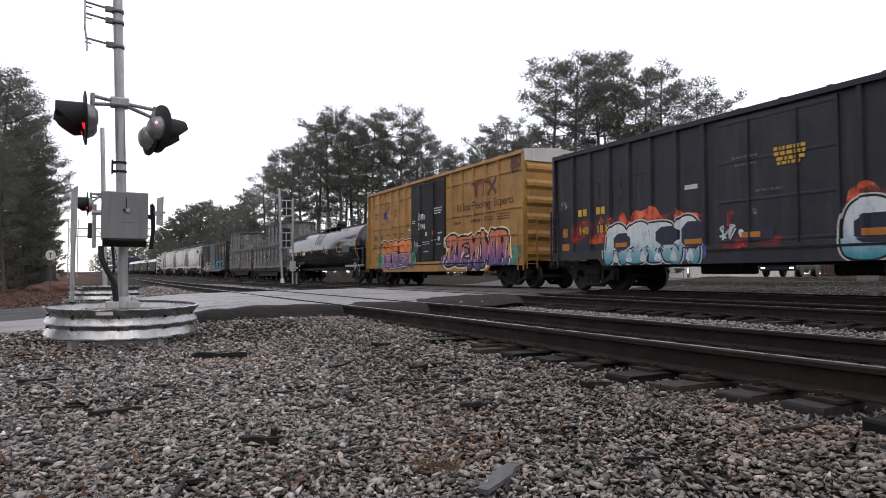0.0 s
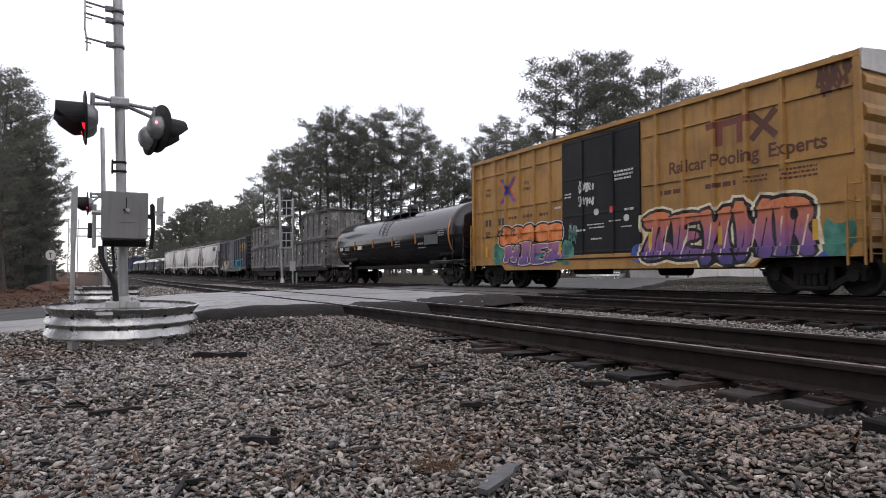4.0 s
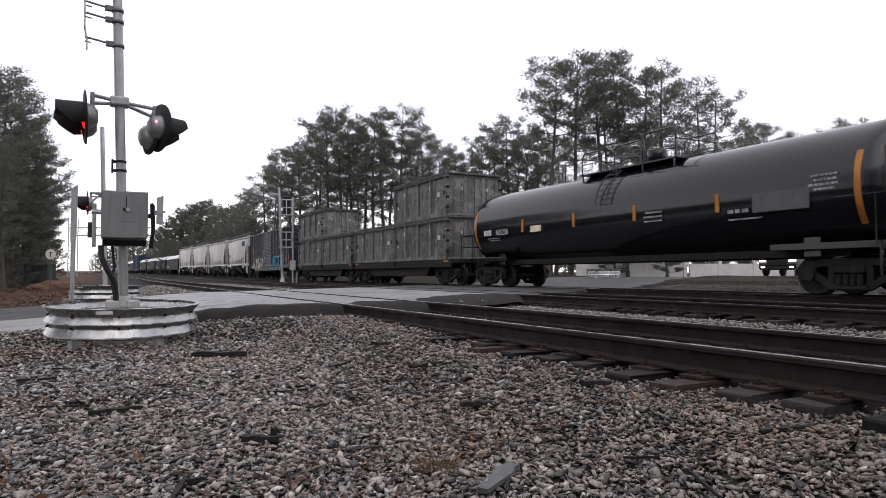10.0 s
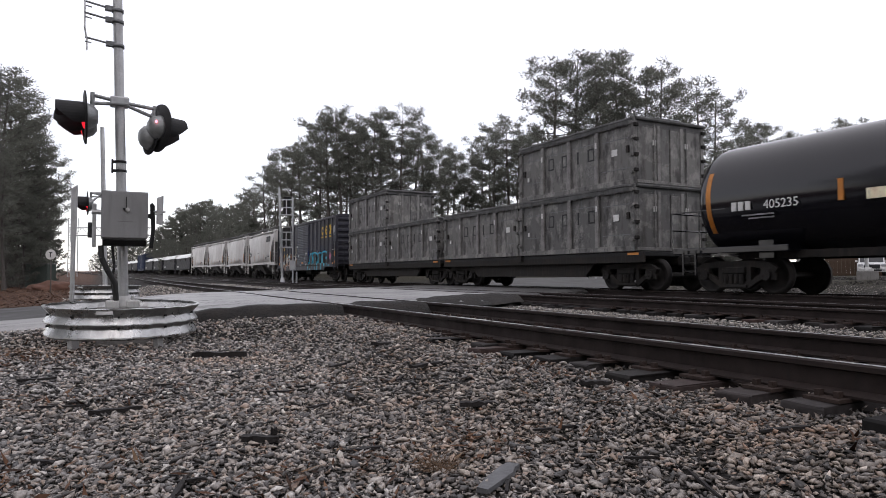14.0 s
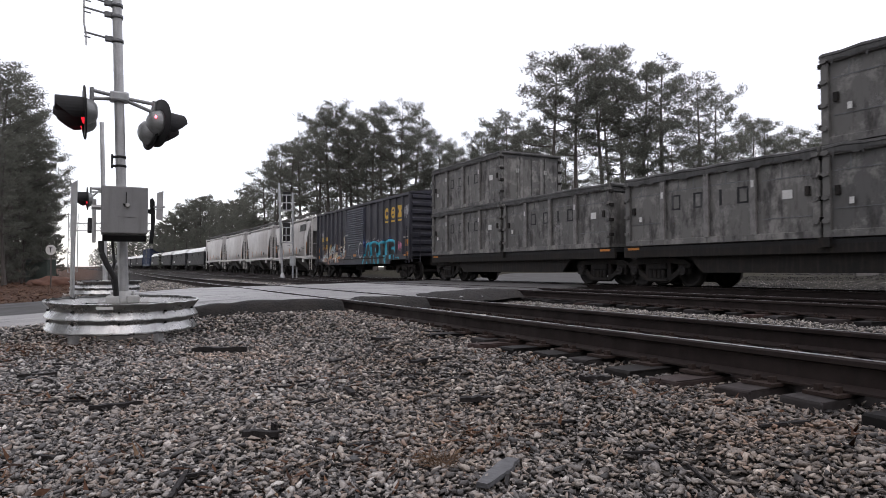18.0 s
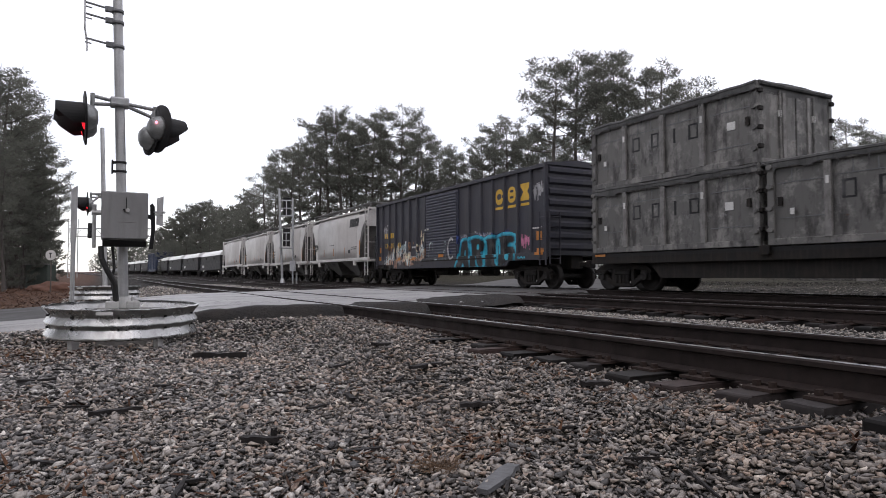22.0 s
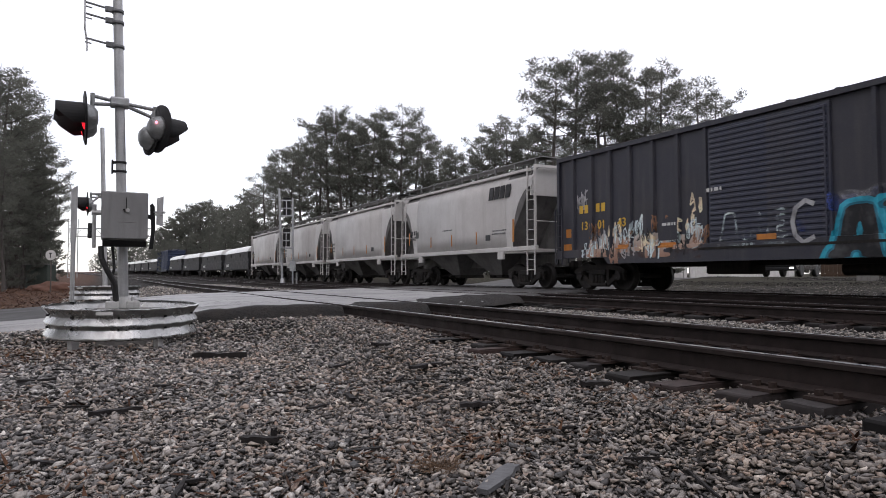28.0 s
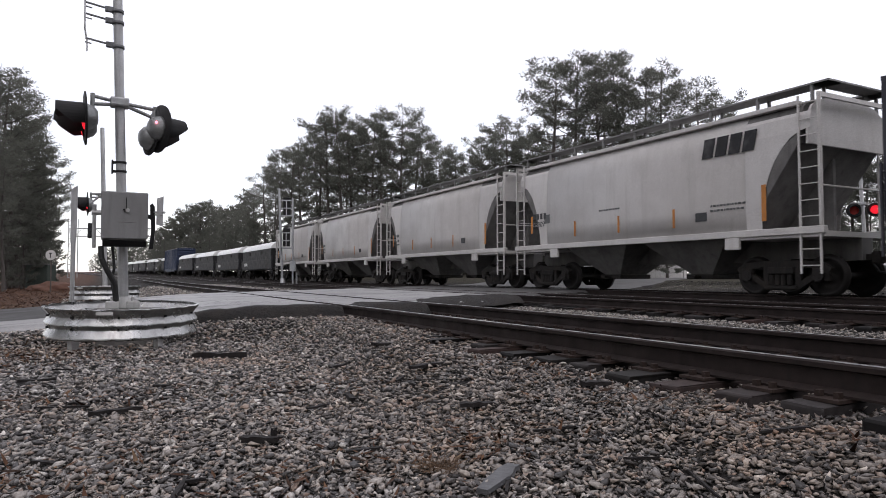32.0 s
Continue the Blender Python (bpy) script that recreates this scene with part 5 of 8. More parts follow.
def navy_boxcar():
    L = 15.5
    posts = [-2.4, -3.37, -4.26, -5.11, -5.97, -6.83, 1.72, 2.63, 3.52, 4.41, 5.25, 6.07, 6.96]
    car = boxcar("faded navy boxcar with a ribbed door and turquoise graffiti", L, 4.40, 1.18, "dull_navy", "ribbed_blue", (-1.5, 1.62), posts, "boxcars in the train")
    # three underlined yellow marks: a ring, a barred ring, an hourglass
    for y, hole in ((-4.7, [(-4.55, 3.62), (-4.84, 3.62), (-4.84, 3.4), (-4.55, 3.4)]), (-5.56, [(-5.44, 3.68), (-5.68, 3.68), (-5.68, 3.58), (-5.44, 3.58)])):
        sprayed(car, "emblem", [rounded(bars(y, 3.5, 0.52, 0.6), 2)], M["mustard"], 4, "yellow painted emblem")
        sprayed(car, "emblem_gap", [rounded(hole, 1)], M["dull_navy"], 5)
    sprayed(car, "emblem_gap", [bars(-5.56, 3.4, 0.24, 0.09), bars(-4.92, 3.5, 0.1, 0.12)], M["dull_navy"], 5)
    sprayed(car, "emblem", [[(-6.14, 3.83), (-6.74, 3.83), (-6.74, 3.73), (-6.56, 3.52), (-6.74, 3.3), (-6.74, 3.2), (-6.14, 3.2), (-6.14, 3.3), (-6.32, 3.52), (-6.14, 3.73)]], M["mustard"], 4, "yellow hourglass emblem")
    sprayed(car, "emblem_bar", [bars(y, 3.06, 0.54, 0.1) for y in (-4.7, -5.56, -6.43)], M["mustard"], 4)
    mist(car, -1.4, -6.0, 1.95, 0.32, M["thin_blue"], 70, 0)
    mist(car, -1.6, -4.2, 2.1, 0.2, M["thin_grey"], 71, 1)
    throw_up(car, ("peak", "flag", "post", "hook"), -1.45, -5.75, 0.84, 1.95, ((0.15, "g_cyan"), (0.05, "g_teal")), "g_black", "g_cyan", 31, 2, 1.08, 1, "turquoise graffiti with black swollen shapes", 0.04, -0.02)
    for k, key in enumerate(("peak", "flag", "comb")):
        pts = rounded([(1.3 - 0.64 * k - 0.56 * u, 1.32 + 0.66 * v) for u, v in GLYPHS[key][0]], 1)
        sprayed(car, "graffiti_outline", [strip_line([p, q], 0.05) for p, q in zip(pts, pts[1:] + pts[:1])], M["thin_pale"], 3, "grey outlined graffiti", True)
    sprayed(car, "graffiti_outline", [strip_line([(-1.15, 2.0), (-0.95, 2.1), (-0.72, 1.95), (-0.64, 1.65), (-0.7, 1.35), (-0.9, 1.18), (-1.15, 1.3)], 0.11)], M["g_grey"], 5)
    sprayed(car, "graffiti_fill", [rounded(bars(-0.9, 1.66, 0.3, 0.5), 2)], M["thin_blue"], 6)
    print_rows(car, [(0.1, 1.2, 2.4, 0.07)], M["thin_pale"], 72, 4)
    # cream and brown scrawl
    mist(car, 6.6, 1.8, 1.15, 0.42, M["thin_brown"], 73, 0)
    throw_up(car, ("ball", "arch", "peak", "wedge", "ball", "fork", "comb", "peak", "bolt"), 6.3, 1.85, 0.92, 1.6, ((0.025, "thin_pale"),), "fade_ghost", "g_black", 51, 1, 0.95, 1, "cream and orange scrawled graffiti", 0.25)
    for k in range(20):
        key = ("g_pale", "g_brown", "g_grey", "g_pale", "g_black", "g_cream")[k % 6]
        scrawl(car, 6.2 - 0.225 * k, 1.25 + 0.2 * (k * 3 % 4), 0.5, 0.62, M[key], 80 + k, 3, 4, 0.028)
    scrawl(car, 2.05, 2.35, 0.3, 0.8, M["g_cream"], 90, 2, 4, 0.04)
    scrawl(car, 6.55, 2.85, 0.5, 0.7, M["g_grey"], 91, 4, 4, 0.03)
    scrawl(car, -7.25, 3.45, 0.7, 0.65, M["g_grey"], 92, 6, 4, 0.035, "tag", "grey sprayed tag")
    scrawl(car, -6.47, 1.7, 0.6, 0.6, M["g_pink"], 93, 6, 4, 0.04)
    scrawl(car, -6.3, 1.12, 0.5, 0.14, M["g_cyan"], 94, 5, 4, 0.02)
    sprayed(car, "patch", [bars(3.0, 1.72, 0.75, 0.6), bars(7.15, 1.7, 0.5, 0.6)], M["dull_navy"], 7, "navy overpainted patch")
    sprayed(car, "lettering_block", [bars(6.6, 2.57, 0.17, 0.26), bars(6.36, 2.57, 0.17, 0.26), bars(5.82, 2.57, 0.17, 0.26), bars(5.58, 2.57, 0.17, 0.26)], M["mustard"], 8)
    for txt, y in (("13", 6.46), ("01", 5.66), ("43", 4.77)):
        side_words(car, txt, y, 1.92, 0.26, M["mustard"], 8, "yellow stencilled number")
    sprayed(car, "reflector", [bars(-7.28, 1.87, 0.34, 0.32), bars(-7.38, 1.31, 0.5, 0.24), bars(7.29, 1.39, 0.42, 0.2), bars(7.24, 1.84, 0.26, 0.28), bars(4.71, 1.31, 0.5, 0.13), bars(3.01, 1.29, 0.55, 0.14), bars(0.0, 1.36, 0.5, 0.13)], M["orange"], 9, "orange reflective patch")
    print_rows(car, [(-7.2, 2.15, 0.5, 0.06), (1.4, 2.62, 0.4, 0.09), (3.0, 1.86, 0.5, 0.08)], M["white_ink"], 7, 9)
    return car


def tank_car():
    car = thing("tank_car", "glossy black tank car with orange reflector stripes", "tank car")
    R, zc, h = 1.46, 2.36, 7.75
    bm = B()
    prof = [(0.02, -h - 0.62)] + [(R * math.sin(a), -h - 0.62 * math.cos(a)) for a in even(0.25, math.pi / 2, 8)] + [(R, y) for y in even(-h + 0.2, h - 0.2, 5)] + [(R * math.sin(a), h + 0.62 * math.cos(a)) for a in even(math.pi / 2, 0.25, 8)] + [(0.02, h + 0.62)]
    lathe(bm, prof, 64, Matrix.Translation((0, 0, zc)) @ Euler((-math.pi / 2, 0, 0)).to_matrix().to_4x4())
    part("tank", bm, M["tank_black"], car)
    for d in (-1, 1):
        bm = B()
        box(bm, -1.35, 1.35, d * (h - 2.2), d * (h + 1.15), 1.0, 1.16, 0.02)
        box(bm, -1.0, 1.0, d * (h - 1.6), d * (h - 1.2), 0.85, 1.5, 0.02)
        part("stub_sill", bm, M["tank_black"], car)
        bm = B()
        for x in (-1.42, 1.42):
            for y in (d * (h + 1.1), d * (h + 0.2)):
                rod(bm, (x, y, 1.1), (x, y, 2.1), 0.02, 6)
            rod(bm, (x, d * (h + 1.1), 2.1), (x, d * (h - 0.6), 2.1), 0.02, 6)
        rod(bm, (-1.42, d * (h + 1.1), 2.1), (1.42, d * (h + 1.1), 2.1), 0.02, 6)
        rod(bm, (-1.42, d * (h + 1.1), 1.65), (1.42, d * (h + 1.1), 1.65), 0.02, 6)
        part("end_railing", bm, M["tank_black"], car)
        add_coupler(car, d * (h + 1.0), d)
        add_truck(car, d * (h - 0.55))
        add_ladder(car, -1.45, d * (h + 0.3), d * (h + 0.7), 0.45, 1.1, 3, M["tank_black"], name="step")
        part_ring = B()
        a0, a1, n = -0.62, 0.48, 10
        for i in range(n):
            p, q = a0 + (a1 - a0) * i / n, a0 + (a1 - a0) * (i + 1) / n
            r = R + 0.006
            vs = [part_ring.verts.new((-r * math.cos(t), y, zc + r * math.sin(t))) for t, y in ((p, d * (h - 0.06)), (q, d * (h - 0.06)), (q, d * (h - 0.2)), (p, d * (h - 0.2)))]
            part_ring.faces.new(vs)
        bmesh.ops.solidify(part_ring, geom=part_ring.faces[:], thickness=0.003)
        part("reflector_stripe", part_ring, M["orange"], car, "faded orange reflector stripe")
    # lower side channel
    bm = B()
    for x in (-0.9, 0.84):
        box(bm, x, x + 0.06, -h + 0.6, h - 0.6, 0.86, 1.04)
    part("side_channel", bm, M["truck"], car)
    # top platform, railing and dome
    bm = B()
    for x0, x1 in ((-0.85, -0.4), (0.4, 0.85)):
        box(bm, x0, x1, -2.4, 1.75, zc + R - 0.06, zc + R - 0.02)
    for x in (-0.85, 0.85):
        for y in (-2.3, -1.1, 0.0, 1.6):
            box(bm, x - 0.02, x + 0.02, y - 0.02, y + 0.02, zc + 1.1, zc + R - 0.02)
    part("platform", bm, M["tank_black"], car)
    top = zc + R + 0.66
    for lo, hi, up in ((0.7, 1.65, top), (-1.05, 0.1, top), (-2.35, -1.15, top + 0.16)):
        for x in (-0.85, 0.85):
            bm = B()
            hoop = [(lo, zc + R - 0.03), (lo, up - 0.14), (lo + 0.12, up), (hi - 0.12, up), (hi, up - 0.14), (hi, zc + R - 0.03)]
            for (ya, za), (yb, zb) in zip(hoop, hoop[1:]):
                rod(bm, (x, ya, za), (x, yb, zb), 0.024, 6)
            rod(bm, (x, lo, zc + R + 0.3), (x, hi, zc + R + 0.3), 0.016, 6)
            part("safety_railing", bm, M["tank_black"], car)
    for y in (-2.35, 1.65):
        bm = B()
        rod(bm, (-0.85, y, top - 0.16), (0.85, y, top - 0.16), 0.022, 6)
        part("safety_bar", bm, M["tank_black"], car)
    bm = B()
    lathe(bm, [(0.3, zc + R - 0.1), (0.3, zc + R + 0.4), (0.26, zc + R + 0.5), (0.02, zc + R + 0.52)], 20, Matrix.Translation((0, -0.85, 0)))
    part("valve_dome", bm, M["tank_black"], car)
    bm = B()
    lathe(bm, [(0.26, zc + R - 0.1), (0.26, zc + R + 0.2), (0.02, zc + R + 0.22)], 18, Matrix.Translation((0, 0.9, 0)))
    part("manway", bm, M["tank_black"], car)
    bm = B()
    pts = [(-(R + 0.12) * math.cos(a), zc + (R + 0.12) * math.sin(a)) for a in even(1.15, 0.2, 8)]
    for y in (-0.25, 0.25):
        for (xa, za), (xb, zb) in zip(pts, pts[1:]):
            rod(bm, (xa, y, za), (xb, y, zb), 0.02, 6)
    for xa, za in pts:
        rod(bm, (xa, -0.25, za), (xa, 0.25, za), 0.015, 6)
    part("ladder", bm, M["tank_black"], car)

    def on_shell(y, z):
        a = math.asin(max(-1, min(1, (z - zc) / R)))
        return -R * math.cos(a)
    x = -R - 0.008
    for y in (-4.21, -1.35, 1.37, 4.27):
        decal(car, "reflector", [bars(y, 2.25, 0.11, 0.46)], M["orange"], x + 0.02, 0.03, "faded orange reflector")
    decal(car, "reflector", [bars(3.45, 2.1, 0.6, 0.22)], M["g_cream"], x + 0.012, 0.03, "yellowed reflective plate")
    decal(car, "data_plate", [bars(-5.9, 2.15, 1.4, 0.45)], M["grey_ink"], x + 0.02, 0.02, "grey data panel")
    side_text(car, "405235", 5.62, 2.0, 0.21, M["white_ink"], x - 0.02)
    decal(car, "lettering_block", [bars(6.85 - 0.19 * i, 2.11, 0.13, 0.21) for i in range(3)], M["white_ink"], x + 0.005, 0.03)
    small_print(car, [(6.2, 1.88, 0.8, 0.035), (6.1, 1.8, 0.6, 0.035), (-2.1, 2.2, 0.6, 0.045), (-2.1, 2.08, 0.6, 0.045), (-2.1, 1.96, 0.6, 0.045), (-5.0, 1.8, 0.9, 0.04), (-6.95, 2.6, 0.55, 0.05), (-6.95, 2.5, 0.5, 0.05), (-6.95, 2.4, 0.55, 0.05), (-6.95, 2.3, 0.4, 0.05), (-4.85, 2.0, 0.5, 0.09)], M["g_grey"], x + 0.0, 4)
    return car


def flat_car(label):
    car = thing("flat_car", label, "flat car", "flat cars in the train")
    L = 12.15
    h = L / 2
    bm = B()
    box(bm, -1.4, 1.4, -h, h, 1.0, 1.14, 0.02)
    part("deck", bm, M["black"], car)
    for s in (-1, 1):
        bm = B()
        box(bm, s * 1.32, s * 1.4, -h, h, 0.82, 1.1, 0.01)
        part("side_sill", bm, M["truck"], car)
        bm = B()
        extrude_profile(bm, [(-h + 2.1, 0.98), (h - 2.1, 0.98), (h - 2.7, 0.40), (-h + 2.7, 0.40)], "x", s * 1.2 - 0.05, s * 1.2 + 0.05)
        part("fish_belly_girder", bm, M["truck"], car)
        add_coupler(car, s * (h - 0.35), s)
        add_truck(car, s * (h - 1.0))
        bm = B()
        box(bm, -1.42, -1.4, s * (h - 0.4) - 0.22, s * (h - 0.4) + 0.22, 1.04, 1.11)
        part("reflector", bm, M["orange"], car, "dull orange reflector")
        bm = B()
        box(bm, s * 1.35, s * 1.5, -0.12, 0.12, 0.95, 1.16)
        part("twist_lock", bm, M["truck"], car)
    return car


def skip_container(label, seed):
    """A rib-sided steel waste container with tarped top."""
    L, W, H = 5.86, 2.9, 1.95
    c = thing("waste_container", label, "container", "grey containers in the train")
    rng = random.Random(seed)
    mat = M["skip_grey"]
    bm = B()
    box(bm, -W / 2 + 0.07, W / 2 - 0.07, -L / 2 + 0.07, L / 2 - 0.07, 0.08, H - 0.12)
    part("shell", bm, mat, c)
    for s in (-1, 1):
        for z0, z1 in ((0.0, 0.16), (H - 0.2, H - 0.04)):
            bm = B()
            box(bm, s * (W / 2 - 0.1), s * W / 2, -L / 2, L / 2, z0, z1, 0.015)
            part("side_rail", bm, mat, c)
        for y in (-L / 2 + 0.09, L / 2 - 0.09):
            bm = B()
            box(bm, s * (W / 2 - 0.14), s * (W / 2 + 0.005), y - 0.085, y + 0.085, 0, H + 0.02, 0.015)
            part("corner_post", bm, mat, c)
        for y in (-1.3, 0.05, 1.5):
            def post(bm):
                box(bm, -0.05, 0.03, -0.075, 0.075, 0.14, H - 0.18, 0.01)
            piece("side_post", shared("skip_post", post, M["skip_edge"]), c, Matrix.Translation((s * (W / 2 - 0.03), y, 0)))
    for d in (-1, 1):
        for nm, a, b in (("end_door", -W / 2 + 0.16, -0.03), ("end_door", 0.03, W / 2 - 0.16)):
            bm = B()
            box(bm, a, b, d * (L / 2 - 0.08), d * (L / 2 - 0.02), 0.12, H - 0.2, 0.01)
            dr = part(nm, bm, mat, c)
            bm = B()
            rod(bm, ((a + b) / 2, d * (L / 2 + 0.01), 0.1), ((a + b) / 2, d * (L / 2 + 0.01), H - 0.15), 0.025, 6)
            part("lock_rod", bm, mat, dr)
            bm = B()
            box(bm, (a + b) / 2 - 0.05, (a + b) / 2 + 0.05, d * (L / 2 - 0.015), d * (L / 2 + 0.02), H * 0.6, H * 0.6 + 0.16)
            part("placard", bm, M["white_ink"], dr)
    # tarp: a low hump sagging between bows
    bm = B()
    ny, nx = 25, 9
    grid = []
    for j in range(ny):
        y = -L / 2 + 0.02 + (L - 0.04) * j / (ny - 1)
        row = []
        for i in range(nx):
            u = -1 + 2 * i / (nx - 1)
            z = H - 0.06 + 0.13 * (1 - u * u) - 0.03 * abs(math.sin(j * 0.9)) * (1 - u * u) + rng.uniform(-0.008, 0.008)
            row.append(bm.verts.new((u * (W / 2 + 0.03), y, z)))
        grid.append(row)
    for j in range(ny - 1):
        for i in range(nx - 1):
            bm.faces.new((grid[j][i], grid[j][i + 1], grid[j + 1][i + 1], grid[j + 1][i]))
    # ragged skirt
    for i in (0, nx - 1):
        low = [bm.verts.new((g[i].co.x, g[i].co.y, g[i].co.z - rng.choice((0.09, 0.1, 0.1, 0.12, 0.14, 0.18)))) for g in grid]
        for j in range(ny - 1):
            bm.faces.new((grid[j][i], grid[j + 1][i], low[j + 1], low[j]))
    bmesh.ops.recalc_face_normals(bm, faces=bm.faces)
    for j in (0, ny - 1):
        low = [bm.verts.new((g.co.x, g.co.y, H - 0.26)) for g in grid[j]]
        for i in range(nx - 1):
            bm.faces.new((grid[j][i], grid[j][i + 1], low[i + 1], low[i]))
    bmesh.ops.recalc_face_normals(bm, faces=bm.faces)
    part("tarp", bm, M["tarp"], c, "frayed dark grey tarpaulin cover")
    x = -W / 2 + 0.012
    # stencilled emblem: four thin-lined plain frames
    for y, w in ((1.08, 0.24), (0.36, 0.22), (-0.34, 0.07), (-0.98, 0.26)):
        strokes = [bars(y, 1.13, 0.075, 0.4)] if w < 0.1 else [bars(y + w / 2, 1.13, 0.07, 0.4), bars(y, 1.31, w, 0.045), bars(y - w / 2, 1.13, 0.045, 0.4), bars(y, 0.95, w, 0.045)]
        decal(c, "emblem", strokes, M["g_black"], x + 0.056, 0.006, "dark thin-lined stencilled emblem")
    # rolled tarp edges, corner hooks and the bottom bar of each end
    for s in (-1, 1):
        bm = B()
        k = 14
        pts = [(s * (W / 2 - 0.01), -L / 2 + 0.05 + (L - 0.1) * i / k, H - 0.03 + rng.uniform(-0.025, 0.02)) for i in range(k + 1)]
        for p, q in zip(pts, pts[1:]):
            rod(bm, p, q, 0.055, 7)
        part("tarp_roll", bm, M["tarp"], c)
    for d in (-1, 1):
        bm = B()
        rod(bm, (-W / 2 + 0.05, d * (L / 2), H - 0.03), (W / 2 - 0.05, d * (L / 2), H - 0.03), 0.06, 8)
        part("tarp_roll", bm, M["tarp"], c)
        bm = B()
        box(bm, -W / 2 + 0.1, W / 2 - 0.1, d * (L / 2 - 0.06), d * (L / 2 + 0.015), 0.02, 0.12, 0.01)
        part("end_bar", bm, M["skip_edge"], c)
        for x0 in (-W / 2 + 0.06, W / 2 - 0.06):
            for z in (0.4, 0.85, 1.3, 1.72):
                def hook(bm):
                    box(bm, -0.07, 0.07, -0.03, 0.06, -0.05, 0.05, 0.012)
                piece("corner_hook", shared("corner_hook", hook, M["truck"]), c, Matrix.Translation((x0, d * (L / 2 + 0.0), z)) @ Matrix.Rotation(0 if d > 0 else math.pi, 4, "Z"))
        for x0 in (-0.48, 0.48):
            bm = B()
            box(bm, x0 - 0.06, x0 + 0.06, d * (L / 2 - 0.03), d * (L / 2 + 0.012), 0.12, H - 0.18, 0.01)
            part("end_post", bm, M["skip_edge"], c)
    # weld seams, scrapes, patches and hasps
    decal(c, "seam", [bars(y, z, w, 0.022) for y, z, w in ((2.15, 1.42, 1.1), (0.75, 1.45, 1.2), (-0.6, 1.46, 1.1), (-2.1, 1.4, 1.2), (2.15, 0.62, 1.1), (-2.1, 0.5, 1.2))], M["guard_dark"], x + 0.056, 0.008)
    decal(c, "seam", [bars(y, z, 0.02, 0.36) for y, z in ((2.35, 1.6), (1.0, 1.62), (0.5, 1.62), (-0.5, 1.62), (-2.0, 1.58))], M["guard_dark"], x + 0.056, 0.008)
    decal(c, "hasp", [bars(2.62, 1.0, 0.1, 0.2), bars(-2.62, 1.05, 0.1, 0.2)], M["truck"], x + 0.05, 0.05)
    for y in (-L / 2 + 0.09, L / 2 - 0.09):
        decal(c, "lock_hook", [rounded(bars(y, z, 0.15, 0.1), 1) for z in (0.35, 0.85, 1.35, 1.8)], mat, x - 0.01, 0.06)
    for k in range(9):
        y = -L / 2 + 0.3 + (L - 0.6) * k / 8 + rng.uniform(-.15, .15)
        decal(c, "tarp_strap", [[(y - 0.03, H - 0.1), (y + 0.03, H - 0.1), (y + 0.02, H - 0.2 - rng.uniform(0.02, 0.14)), (y - 0.02, H - 0.24)]], M["tarp"], x - 0.035, 0.006)
    decal(c, "placard", [bars(-2.1 + rng.uniform(-.1, .1), 1.02, 0.24, 0.2)], M["white_ink"], x + 0.05, 0.01, "white paper placard")
    decal(c, "placard", [bars(1.5, 1.36, 0.07, 0.17), bars(-1.3, 1.36, 0.07, 0.17), bars(2.3, 0.75, 0.09, 0.14)], M["white_ink"], x - 0.022, 0.02)
    decal(c, "stain", [blob(rng, rng.uniform(-2, 2), rng.uniform(0.4, 1.0), rng.uniform(0.3, 0.9), rng.uniform(0.2, 0.6), 14, 0.3) for _ in range(4)], M["thin_grey"], x + 0.062, 0.004)
    return c


